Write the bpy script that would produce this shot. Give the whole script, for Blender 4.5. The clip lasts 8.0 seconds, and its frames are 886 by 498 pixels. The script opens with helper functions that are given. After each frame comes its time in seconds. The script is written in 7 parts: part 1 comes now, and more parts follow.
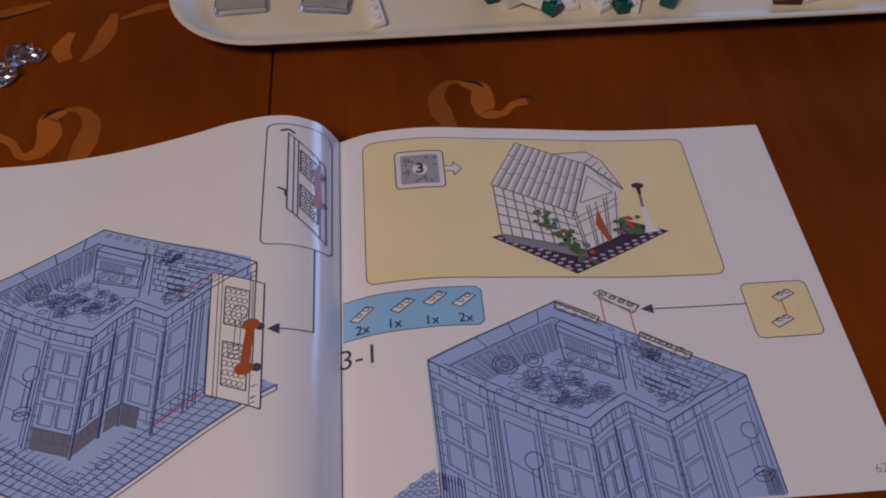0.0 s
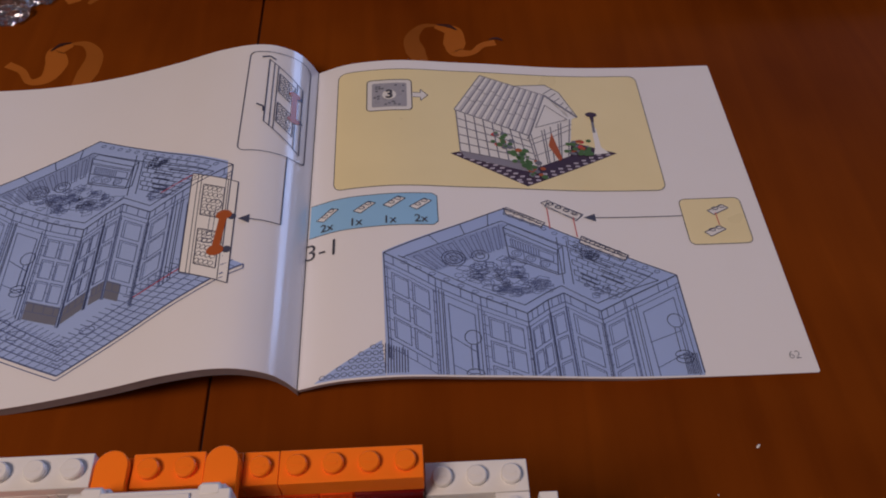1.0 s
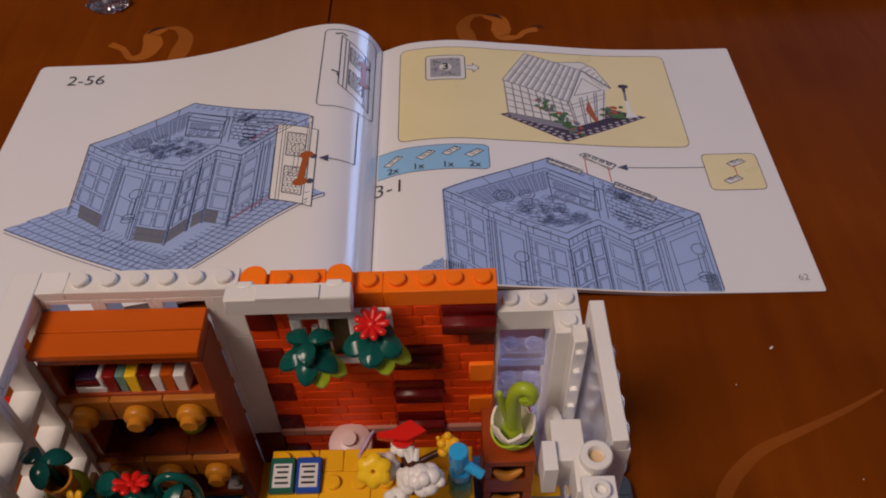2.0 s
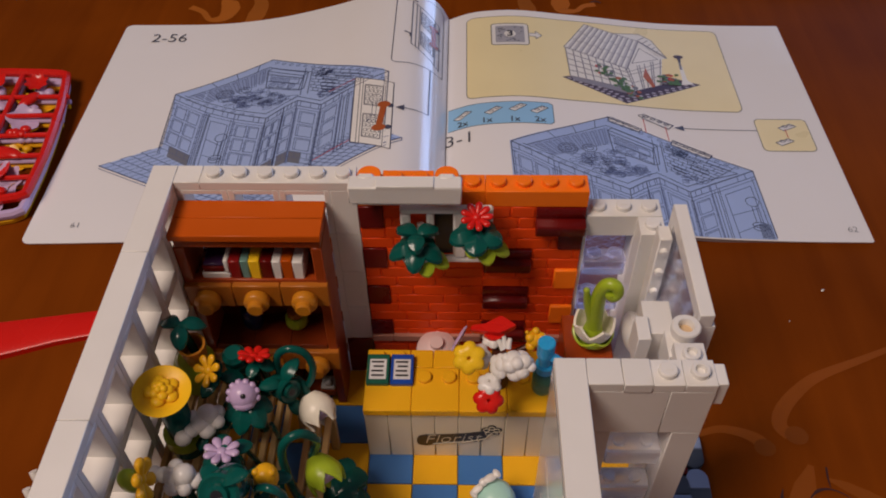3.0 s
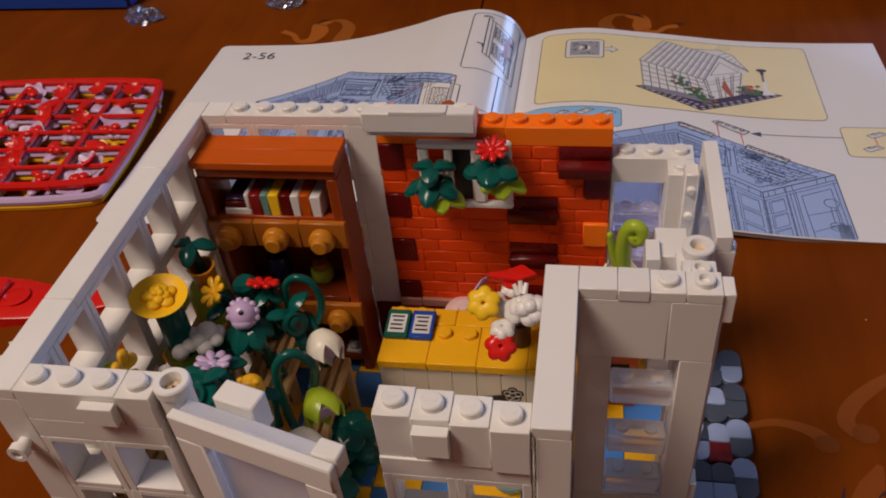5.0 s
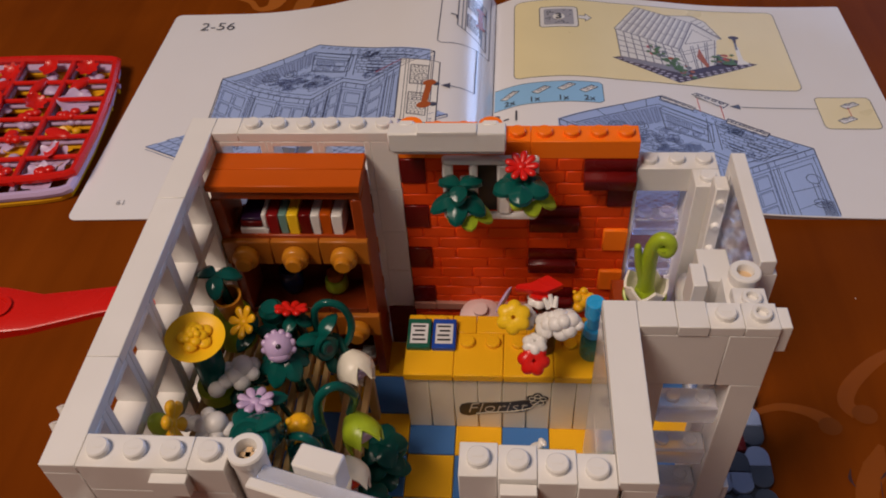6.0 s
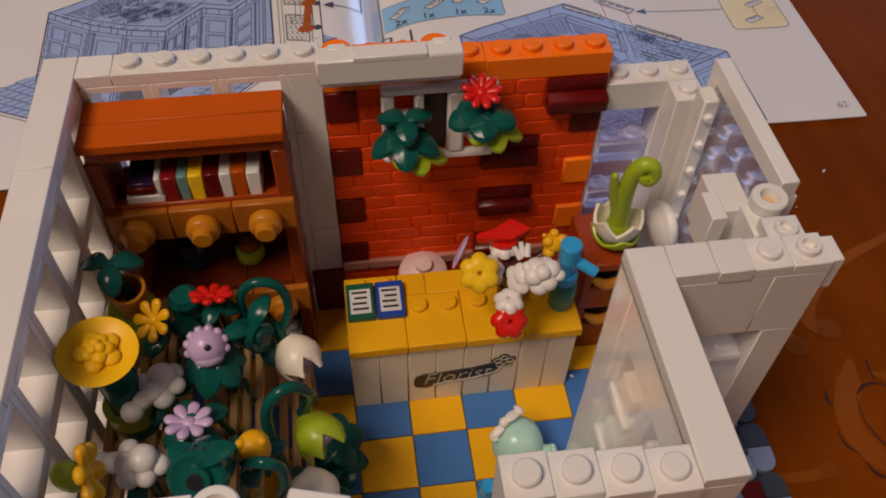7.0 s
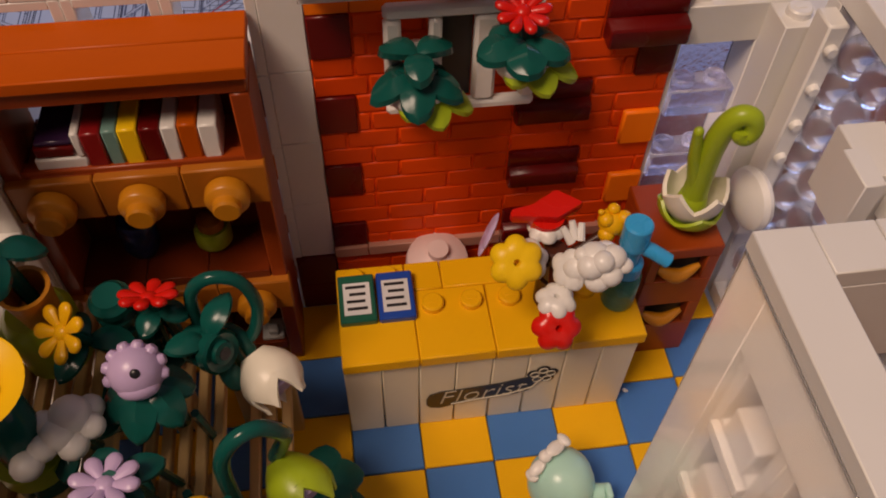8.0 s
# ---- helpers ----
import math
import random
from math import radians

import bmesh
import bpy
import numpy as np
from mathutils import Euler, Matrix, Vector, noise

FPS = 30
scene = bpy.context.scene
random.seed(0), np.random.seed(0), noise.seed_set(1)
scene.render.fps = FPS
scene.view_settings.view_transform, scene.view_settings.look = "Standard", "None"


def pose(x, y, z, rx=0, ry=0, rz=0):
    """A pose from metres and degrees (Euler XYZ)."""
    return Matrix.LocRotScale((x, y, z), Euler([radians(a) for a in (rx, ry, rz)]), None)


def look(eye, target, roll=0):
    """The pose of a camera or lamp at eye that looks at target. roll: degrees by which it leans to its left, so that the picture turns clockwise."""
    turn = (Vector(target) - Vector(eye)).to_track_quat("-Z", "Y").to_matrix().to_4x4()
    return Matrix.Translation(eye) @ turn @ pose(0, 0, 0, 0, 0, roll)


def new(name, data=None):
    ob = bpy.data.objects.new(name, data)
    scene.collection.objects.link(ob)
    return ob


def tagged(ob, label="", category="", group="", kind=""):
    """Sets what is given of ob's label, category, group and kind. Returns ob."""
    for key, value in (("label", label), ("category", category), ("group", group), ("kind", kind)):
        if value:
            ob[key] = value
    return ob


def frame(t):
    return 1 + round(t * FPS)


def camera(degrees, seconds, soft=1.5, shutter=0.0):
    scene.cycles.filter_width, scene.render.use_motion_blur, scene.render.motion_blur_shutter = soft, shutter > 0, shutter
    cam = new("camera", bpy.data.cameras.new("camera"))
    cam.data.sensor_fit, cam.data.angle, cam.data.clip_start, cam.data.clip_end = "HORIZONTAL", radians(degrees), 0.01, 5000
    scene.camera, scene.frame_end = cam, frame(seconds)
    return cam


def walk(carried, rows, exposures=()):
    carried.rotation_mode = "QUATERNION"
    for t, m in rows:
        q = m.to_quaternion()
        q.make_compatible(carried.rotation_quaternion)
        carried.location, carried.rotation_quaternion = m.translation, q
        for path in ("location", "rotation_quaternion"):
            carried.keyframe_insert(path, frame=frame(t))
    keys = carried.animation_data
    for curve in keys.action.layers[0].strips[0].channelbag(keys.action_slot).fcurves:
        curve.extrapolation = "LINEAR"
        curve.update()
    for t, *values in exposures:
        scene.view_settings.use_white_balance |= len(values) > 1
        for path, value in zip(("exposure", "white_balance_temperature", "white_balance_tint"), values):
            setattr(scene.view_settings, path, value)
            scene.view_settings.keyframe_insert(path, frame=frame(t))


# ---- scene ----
# Camera: eye in millimetres, then yaw, pitch and lean in degrees.
cam = camera(55.62, 8.0, soft=1.9)
ROWS = [
    (0, 50.73, 14.73, 285.39, -4.532, -53.003, -0.040),
    (0.5, 65.15, -16.38, 280.92, -3.203, -52.738, -0.377),
    (1, 74.23, -42.78, 281.53, -2.006, -51.754, -0.816),
    (1.2, 74.12, -60.71, 285.28, -1.649, -50.576, -1.117),
    (2.3, 46.12, -127.67, 287.66, 0.787, -47.765, -1.512),
    (2.5, 38.23, -134.89, 285.14, 0.964, -47.457, -1.215),
    (3, 32.12, -156.34, 283.18, 1.669, -47.156, -0.838),
    (3.5, 39.53, -184.35, 284.56, 3.262, -45.154, -1.997),
    (4, 43.71, -188.11, 275.29, 5.441, -43.880, -3.107),
    (4.2, 48.95, -185.16, 266.47, 8.474, -43.238, -4.064),
    (5.3, 66.97, -177.75, 239.53, 12.868, -39.798, -5.990),
    (5.5, 59.11, -173.06, 245.70, 12.715, -40.970, -5.625),
    (5.8, 46.17, -170.20, 262.59, 10.365, -43.024, -5.104),
    (6, 34.00, -164.93, 261.42, 6.477, -45.392, -4.066),
    (6.2, 22.11, -157.48, 256.10, 1.391, -47.534, -2.059),
    (6.5, 11.63, -147.01, 250.02, -6.199, -48.885, 1.039),
    (7, 4.77, -129.79, 234.10, -9.138, -50.471, 1.867),
    (7.5, 3.13, -108.67, 210.69, -9.371, -50.678, 1.925),
    (8, 6.15, -94.22, 191.74, -9.032, -51.899, 1.699),]
walk(cam, [(t, Matrix.Translation((x / 1000, y / 1000, z / 1000)) @ pose(0, 0, 0, 0, 0, yaw) @ pose(0, 0, 0, 90 + pitch) @ pose(0, 0, 0, 0, 0, lean))
           for t, x, y, z, yaw, pitch, lean in ROWS], [(0, -0.58, 5480, 24), (1, -0.47, 5750, 23), (2.5, -0.27, 5850, 19), (4, -0.24, 5850, 18), (5.5, -0.15, 5840, 17), (6.5, -0.25, 5980, 17), (7, -0.31, 6110, 18), (7.5, -0.34, 6310, 20), (8, -0.25, 6550, 23)])

# ---- light ----
world = bpy.data.worlds.new("room_air")
scene.world = world
world.use_nodes = True
world.node_tree.nodes["Background"].inputs[0].default_value = (0.55, 0.62, 0.8, 1)
world.node_tree.nodes["Background"].inputs[1].default_value = 0.03


def lamp(name, eye, target, size, power, colour, label):
    data = bpy.data.lights.new(name, "AREA")
    data.shape, data.size, data.size_y = "RECTANGLE", size[0], size[1]
    data.energy, data.color = power, colour
    ob = new(name, data)
    ob.matrix_world = look(eye, target)
    return tagged(ob, label, "lamp", kind="structure")


lamp("ceiling_lamp", (-0.60, -0.44, 1.36), (0.0, 0.05, 0.0), (0.5, 0.5), 19.5, (1.0, 0.78, 0.56), "warm ceiling lamp over the table")
lamp("window_light", (1.82, 2.35, 0.66), (0.0, 0.1, 0.05), (2.1, 0.85), 29.5, (0.43, 0.62, 1.0), "daylight in the opening of the window")

# ---- units: one stud pitch is 8 mm; the table top lies 1.25 studs under the toy's floor ----
U = 0.008
DROP = 1.25
HOME = {}


def place(x, y, z):
    return Vector((x * U, y * U, (z + DROP) * U))


def thing(name, label, category, at, kind="", group=""):
    ob = new(name)
    ob.empty_display_size = 0.004
    ob.location = place(*at)
    HOME[ob] = Matrix.Translation(place(*at))
    return tagged(ob, label, category, group, kind)


def under(ob, parent):
    """Hang ob, which stands at HOME[ob], under its thing or part."""
    ob.parent = parent
    ob.matrix_parent_inverse = HOME[parent].inverted()


def mesh_of(name, bm, material, smooth=True):
    """A mesh in metres round its own middle, and that middle."""
    bmesh.ops.recalc_face_normals(bm, faces=bm.faces)
    co = np.array([v.co for v in bm.verts])
    mid = Vector((co.min(0) + co.max(0)) / 2)
    for v in bm.verts:
        v.co = (v.co - mid) * U
    data = bpy.data.meshes.new(name)
    bm.to_mesh(data)
    bm.free()
    data.materials.append(material)
    if smooth:
        data.polygons.foreach_set("use_smooth", [True] * len(data.polygons))
        data.set_sharp_from_angle(angle=radians(38))
    return data, place(*mid)


def part(name, bm, material, parent, label=""):
    data, mid = mesh_of(name, bm, material)
    ob = new(name, data)
    HOME[ob] = Matrix.Translation(mid)
    ob.matrix_basis = HOME[ob]
    if parent is not None:
        under(ob, parent)
    return tagged(ob, label)


def solo(name, bm, material, label, category, kind="", group=""):
    return tagged(part(name, bm, material, None), label, category, group, kind)


def piece(name, data, at, parent, turn=0.0, tilt=0.0):
    """An object on a shared mesh."""
    ob = new(name, data)
    HOME[ob] = Matrix.Translation(place(*at)) @ pose(0, 0, 0, tilt, 0, turn)
    ob.matrix_basis = HOME[ob]
    under(ob, parent)
    return ob


# ---- shapes, in studs ----
def B():
    return bmesh.new()


def cbox(bm, x0, x1, y0, y1, z0, z1, c=0.05, m=None):
    """A box with chamfered edges."""
    lo, hi = (x0, y0, z0), (x1, y1, z1)
    c = min(c, 0.45 * min(abs(h - l) for l, h in zip(lo, hi)))
    vs = {}
    for i in range(8):
        s = [(i >> a) & 1 for a in range(3)]
        for k in range(3):
            co = [(hi[a] if s[a] else lo[a]) if a == k else ((hi[a] - c) if s[a] else (lo[a] + c)) for a in range(3)]
            co = Vector(co)
            vs[i, k] = bm.verts.new(m @ co if m else co)
    for k in range(3):
        a, b = [d for d in range(3) if d != k]
        for side in (0, 1):
            base = side << k
            bm.faces.new([vs[base | (p << a) | (q << b), k] for p, q in ((0, 0), (1, 0), (1, 1), (0, 1))])
        for p in (0, 1):
            for q in (0, 1):
                i = (p << a) | (q << b)
                j = i | (1 << k)
                bm.faces.new([vs[i, a], vs[j, a], vs[j, b], vs[i, b]])
    for i in range(8):
        bm.faces.new([vs[i, 0], vs[i, 1], vs[i, 2]])
    return bm


def lathe(bm, profile, m=None, n=20):
    """Turn (radius, height) pairs round the z axis of m."""
    m = m or Matrix()
    rings = []
    for r, z in profile:
        if r < 1e-4:
            rings.append([bm.verts.new(m @ Vector((0, 0, z)))])
        else:
            rings.append([bm.verts.new(m @ Vector((r * math.cos(2 * math.pi * i / n), r * math.sin(2 * math.pi * i / n), z))) for i in range(n)])
    for a, b in zip(rings, rings[1:]):
        for i in range(n):
            j = (i + 1) % n
            if len(a) == 1 and len(b) == 1:
                continue
            if len(a) == 1:
                bm.faces.new([a[0], b[i], b[j]])
            elif len(b) == 1:
                bm.faces.new([a[i], a[j], b[0]])
            else:
                bm.faces.new([a[i], a[j], b[j], b[i]])
    return bm


def cyl(bm, x, y, z0, z1, r, c=0.04, n=20):
    return lathe(bm, [(0, z0), (r - c, z0), (r, z0 + c), (r, z1 - c), (r - c, z1), (0, z1)], Matrix.Translation((x, y, 0)), n)


def stud(bm, x, y, z, hollow=False):
    if hollow:
        return lathe(bm, [(0.3, z - 0.02), (0.3, z + 0.17), (0.27, z + 0.2), (0.18, z + 0.2), (0.16, z + 0.17), (0.16, z + 0.02), (0, z + 0.02)], Matrix.Translation((x, y, 0)), 18)
    cbox(bm, x - 0.14, x + 0.14, y - 0.05, y + 0.05, z + 0.17, z + 0.209, 0.006)
    return lathe(bm, [(0.3, z - 0.02), (0.3, z + 0.16), (0.26, z + 0.2), (0, z + 0.2)], Matrix.Translation((x, y, 0)), 18)


def ball(bm, at, radii, m=None, n=14, k=8):
    """An ellipsoid."""
    mm = Matrix.Translation(at) @ (m or Matrix()) @ Matrix.Diagonal((*radii, 1))
    prof = [(math.sin(math.pi * i / k), -math.cos(math.pi * i / k)) for i in range(k + 1)]
    prof[0], prof[-1] = (0, -1), (0, 1)
    return lathe(bm, prof, mm, n)


def tube(bm, pts, radii, n=10):
    """A round bar along points."""
    pts = [Vector(p) for p in pts]
    if not isinstance(radii, (list, tuple)):
        radii = [radii] * len(pts)
    rings, side = [], None
    for i, p in enumerate(pts):
        d = (pts[min(i + 1, len(pts) - 1)] - pts[max(i - 1, 0)]).normalized()
        if side is None:
            side = d.orthogonal().normalized()
        side = (side - d * side.dot(d)).normalized()
        up = d.cross(side)
        rings.append([bm.verts.new(p + radii[i] * (math.cos(2 * math.pi * k / n) * side + math.sin(2 * math.pi * k / n) * up)) for k in range(n)])
    for a, b in zip(rings, rings[1:]):
        for i in range(n):
            bm.faces.new([a[i], a[(i + 1) % n], b[(i + 1) % n], b[i]])
    bm.faces.new(rings[0][::-1])
    bm.faces.new(rings[-1])
    return bm


def smooth_line(pts, n=6):
    """Catmull-Rom through points."""
    p = [Vector(q) for q in pts]
    p = [2 * p[0] - p[1]] + p + [2 * p[-1] - p[-2]]
    out = []
    for i in range(1, len(p) - 2):
        for k in range(n):
            t = k / n
            a, b, c, d = p[i - 1], p[i], p[i + 1], p[i + 2]
            out.append(0.5 * (2 * b + (c - a) * t + (2 * a - 5 * b + 4 * c - d) * t * t + (3 * b - a - 3 * c + d) * t ** 3))
    return out + [p[-2]]


def leaf(bm, m, length, width, droop=0.3, thick=0.09, fold=-0.24, n=13):
    """A pointed leaf with a middle fold, from m's origin along its x axis, drooping down -z."""
    top, low = [], []
    for i in range(n + 1):
        t = i / n
        w = width * (math.sin(math.pi * min(1, (t * 0.95 + 0.05) ** 1.25)) ** 0.6)
        x, z = length * t, -droop * length * t * t + 0.12 * length * math.sin(math.pi * t)
        row = [Vector((x, -w / 2, z + fold * w * 0.5)), Vector((x, -w / 4, z + 0.2 * fold * w)), Vector((x, 0, z - 0.15 * fold * w)), Vector((x, w / 4, z + 0.2 * fold * w)), Vector((x, w / 2, z + fold * w * 0.5))]
        top.append([bm.verts.new(m @ v) for v in row])
        low.append([bm.verts.new(m @ (v - Vector((0, 0, thick)))) for v in row])
    for i in range(n):
        for k in range(4):
            bm.faces.new([top[i][k], top[i + 1][k], top[i + 1][k + 1], top[i][k + 1]])
            bm.faces.new([low[i][k], low[i][k + 1], low[i + 1][k + 1], low[i + 1][k]])
        for k, s in ((0, 1), (4, -1)):
            q = [top[i][k], low[i][k], low[i + 1][k], top[i + 1][k]]
            bm.faces.new(q if s > 0 else q[::-1])
    bm.faces.new([*top[0], *low[0][::-1]])
    bm.faces.new([*top[n], *low[n][::-1]])
    return bm


def aim(at, normal, spin=0.0):
    """A frame at a point whose z axis is the normal."""
    q = Vector(normal).normalized().to_track_quat("Z", "Y").to_matrix().to_4x4()
    return Matrix.Translation(at) @ q @ Matrix.Rotation(radians(spin), 4, "Z")


def turned(deg, axis):
    return Matrix.Rotation(radians(deg), 4, axis)


def daisy(bm, m, r=0.9, n=7, wide=0.30, thick=0.14, lift=0.1):
    """Chubby drop-shaped petals round a button."""
    for i in range(n):
        mm = m @ turned(360 * i / n, "Z") @ Matrix.Translation((r * 0.18, 0, lift * 0.4)) @ turned(-8, "Y") @ turned(90, "Y") @ Matrix.Diagonal((thick / max(wide, 0.01) * 1.25, 1, 1, 1))
        w, ln = r * wide * 0.62, r * 0.84
        lathe(bm, [(0, 0), (w * 0.45, 0.02 * ln), (w * 0.7, 0.3 * ln), (w, 0.62 * ln), (w * 0.98, 0.76 * ln), (w * 0.72, 0.92 * ln), (w * 0.35, 0.985 * ln), (0, ln)], mm, 10)
    ball(bm, (0, 0, 0.02), (r * 0.32, r * 0.32, r * 0.22), m, 12, 6)
    return bm


def bloom(bm, m, r=0.6, high=0.3, n=6):
    """A convex bloom of rounded petals with a hole in its middle."""
    seg = n * 8
    rings = []
    for q, z in ((0.0, -0.1), (0.09, -0.1), (0.1, 0.72), (0.14, 0.86), (0.4, 1.0), (0.68, 0.86), (0.88, 0.56), (0.98, 0.26), (1.0, 0.1), (0.94, -0.05), (0.6, -0.4), (0.3, -0.7), (0.0, -0.75)):
        if q == 0:
            rings.append([bm.verts.new(m @ Vector((0, 0, z * high)))])
            continue
        ring = []
        for i in range(seg):
            a = 2 * math.pi * i / seg
            dip = abs(math.sin(n * a / 2)) ** 0.8
            k = 1 - 0.2 * q ** 3 * (1 - dip)
            wave = 0.05 * q * q * math.cos(n * a) * (1 if z > 0 else 0)
            ring.append(bm.verts.new(m @ Vector((r * q * k * math.cos(a), r * q * k * math.sin(a), high * (z - wave)))))
        rings.append(ring)
    for a, b in zip(rings, rings[1:]):
        for i in range(seg):
            j = (i + 1) % seg
            bm.faces.new([a[i], a[j], b[0]] if len(b) == 1 else [a[0], b[i], b[j]] if len(a) == 1 else [a[i], a[j], b[j], b[i]])
    return bm


def cup_flower(bm, m, r=0.75, depth=0.45, n=6):
    """An open bloom with a scalloped rim and a small hole in the middle."""
    rings = []
    seg = n * 6
    for s, (q, z) in enumerate(((0.13, 0.02), (0.16, 0.1), (0.45, 0.16), (0.8, 0.34), (1.0, 0.62), (1.03, 0.62), (0.95, 0.5), (0.62, 0.1), (0.3, -0.1), (0.0, -0.12))):
        if q == 0:
            rings.append([bm.verts.new(m @ Vector((0, 0, z * depth)))])
            continue
        ring = []
        for i in range(seg):
            a = 2 * math.pi * i / seg
            k = 1 + (0.13 * q * q) * math.cos(n * a)
            ring.append(bm.verts.new(m @ Vector((r * q * k * math.cos(a), r * q * k * math.sin(a), z * depth + 0.06 * q * q * math.cos(n * a) * r))))
        rings.append(ring)
    for a, b in zip(rings, rings[1:]):
        for i in range(seg):
            j = (i + 1) % seg
            bm.faces.new([a[i], a[j], b[0]] if len(b) == 1 else [a[i], a[j], b[j], b[i]])
    bm.faces.new(rings[0][::-1])
    return bm


def eggshell(bm, m, r=0.85, h=1.2, teeth=5, bite=0.42, thick=0.08, n=40, curl=1.75):
    """A bell-shaped shell, open upwards, with a zigzag rim."""
    def ring(rr, f, inner):
        out = []
        for i in range(n):
            a = 2 * math.pi * i / n
            saw = abs(((i * teeth / n) % 1) * 2 - 1)
            t = f * (1 - bite * (1 - saw)) if f > 0.5 else f
            t = max(t, 0.03)
            rad = rr * math.sin(min(1.0, 0.12 + 0.98 * t) * curl) ** 0.8 - inner
            out.append(bm.verts.new(m @ Vector((rad * math.cos(a), rad * math.sin(a), h * t + inner * 0.5))))
        return out
    outer = [ring(r, f, 0) for f in (0.0, 0.15, 0.3, 0.5, 0.75, 1.0)]
    inner = [ring(r, f, thick) for f in (1.0, 0.75, 0.5, 0.3, 0.15, 0.0)]
    rings = outer + inner
    for a, b in zip(rings, rings[1:]):
        for i in range(n):
            bm.faces.new([a[i], a[(i + 1) % n], b[(i + 1) % n], b[i]])
    bm.faces.new(outer[0][::-1])
    bm.faces.new(inner[-1])
    return bm


# ---- materials ----
def mat(name, colour, rough=0.35, spec=0.5, vary=0.05, bump=0.02, scale=220.0, clear=0.0):
    """Moulded plastic, print or wood: base colour with two scales of variation, smudged gloss and a little relief."""
    m = bpy.data.materials.new(name)
    m.use_nodes = True
    nt = m.node_tree
    bsdf = nt.nodes["Principled BSDF"]
    geo = nt.nodes.new("ShaderNodeNewGeometry")
    big, fine = nt.nodes.new("ShaderNodeTexNoise"), nt.nodes.new("ShaderNodeTexNoise")
    big.inputs["Scale"].default_value, fine.inputs["Scale"].default_value = scale * 0.25, scale * 6
    big.inputs["Detail"].default_value, fine.inputs["Detail"].default_value = 3, 2
    info = nt.nodes.new("ShaderNodeObjectInfo")
    for n in (big, fine):
        nt.links.new(geo.outputs["Position"], n.inputs["Vector"])
    add = nt.nodes.new("ShaderNodeMath")
    add.operation = "MULTIPLY_ADD"
    nt.links.new(info.outputs["Random"], add.inputs[0])
    add.inputs[1].default_value = 0.6
    nt.links.new(big.outputs["Fac"], add.inputs[2])
    ramp = nt.nodes.new("ShaderNodeMapRange")
    ramp.inputs["From Min"].default_value, ramp.inputs["From Max"].default_value = 0.3, 1.3
    ramp.inputs["To Min"].default_value, ramp.inputs["To Max"].default_value = 1 - vary * 1.6, 1 + vary
    nt.links.new(add.outputs[0], ramp.inputs["Value"])
    mul = nt.nodes.new("ShaderNodeMix")
    mul.data_type, mul.blend_type = "RGBA", "MULTIPLY"
    mul.inputs[0].default_value = 1.0
    mul.inputs[6].default_value = (*colour, 1)
    nt.links.new(ramp.outputs[0], mul.inputs[7])
    nt.links.new(mul.outputs[2], bsdf.inputs["Base Color"])
    gloss = nt.nodes.new("ShaderNodeMapRange")
    gloss.inputs["To Min"].default_value, gloss.inputs["To Max"].default_value = max(0.03, rough - 0.1), min(1, rough + 0.14)
    nt.links.new(big.outputs["Fac"], gloss.inputs["Value"])
    nt.links.new(gloss.outputs[0], bsdf.inputs["Roughness"])
    relief = nt.nodes.new("ShaderNodeBump")
    relief.inputs["Strength"].default_value, relief.inputs["Distance"].default_value = bump, 0.0004
    nt.links.new(fine.outputs["Fac"], relief.inputs["Height"])
    nt.links.new(relief.outputs[0], bsdf.inputs["Normal"])
    bsdf.inputs["Specular IOR Level"].default_value = spec
    bsdf.inputs["Transmission Weight"].default_value = clear
    bsdf.inputs["IOR"].default_value = 1.5
    return m


WHITE = mat("white_plastic", (0.80, 0.78, 0.74), 0.32, vary=0.04)
ORANGE = mat("bright_orange_plastic", (0.97, 0.20, 0.001), 0.36, spec=0.2)
BRICK = mat("reddish_orange_brick_plastic", (0.80, 0.070, 0.001), 0.34, spec=0.15, vary=0.10)
MAROON = mat("dark_red_plastic", (0.125, 0.005, 0.004), 0.26, spec=0.28)
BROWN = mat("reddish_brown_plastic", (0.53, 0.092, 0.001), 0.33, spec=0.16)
DARKBROWN = mat("dark_brown_plastic", (0.07, 0.018, 0.008), 0.35)
AMBER = mat("amber_plastic", (0.40, 0.125, 0.005), 0.4)
# Darker chestnut: the shade inside the bookcase is put into this colour.
CHESTNUT_SHADED = mat("shaded_chestnut_plastic", (0.165, 0.024, 0.003), 0.3, spec=0.35)
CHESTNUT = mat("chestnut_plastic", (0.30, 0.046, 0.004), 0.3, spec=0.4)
GOLD = mat("warm_gold_plastic", (0.54, 0.205, 0.005), 0.36)
TAN = mat("dark_tan_plastic", (0.58, 0.38, 0.15), 0.4)
YELLOW = mat("yellow_plastic", (0.82, 0.43, 0.001), 0.3, spec=0.3)
SUNNY = mat("sunny_yellow_plastic", (0.90, 0.52, 0.001), 0.32, spec=0.2)
LEMON = mat("lemon_yellow_plastic", (0.92, 0.58, 0.004), 0.32, spec=0.3)
BLUE = mat("medium_blue_plastic", (0.055, 0.175, 0.46), 0.33, spec=0.4)
DEEPBLUE = mat("deep_blue_plastic", (0.01, 0.06, 0.36), 0.3)
SKYBLUE = mat("azure_plastic", (0.03, 0.36, 0.72), 0.25)
TEAL = mat("dark_green_plastic", (0.004, 0.085, 0.070), 0.17, spec=0.32)
LIME = mat("lime_green_plastic", (0.36, 0.48, 0.012), 0.3)
RED = mat("red_plastic", (0.66, 0.012, 0.004), 0.25, spec=0.4)
LILAC = mat("lavender_plastic", (0.56, 0.42, 0.66), 0.33)
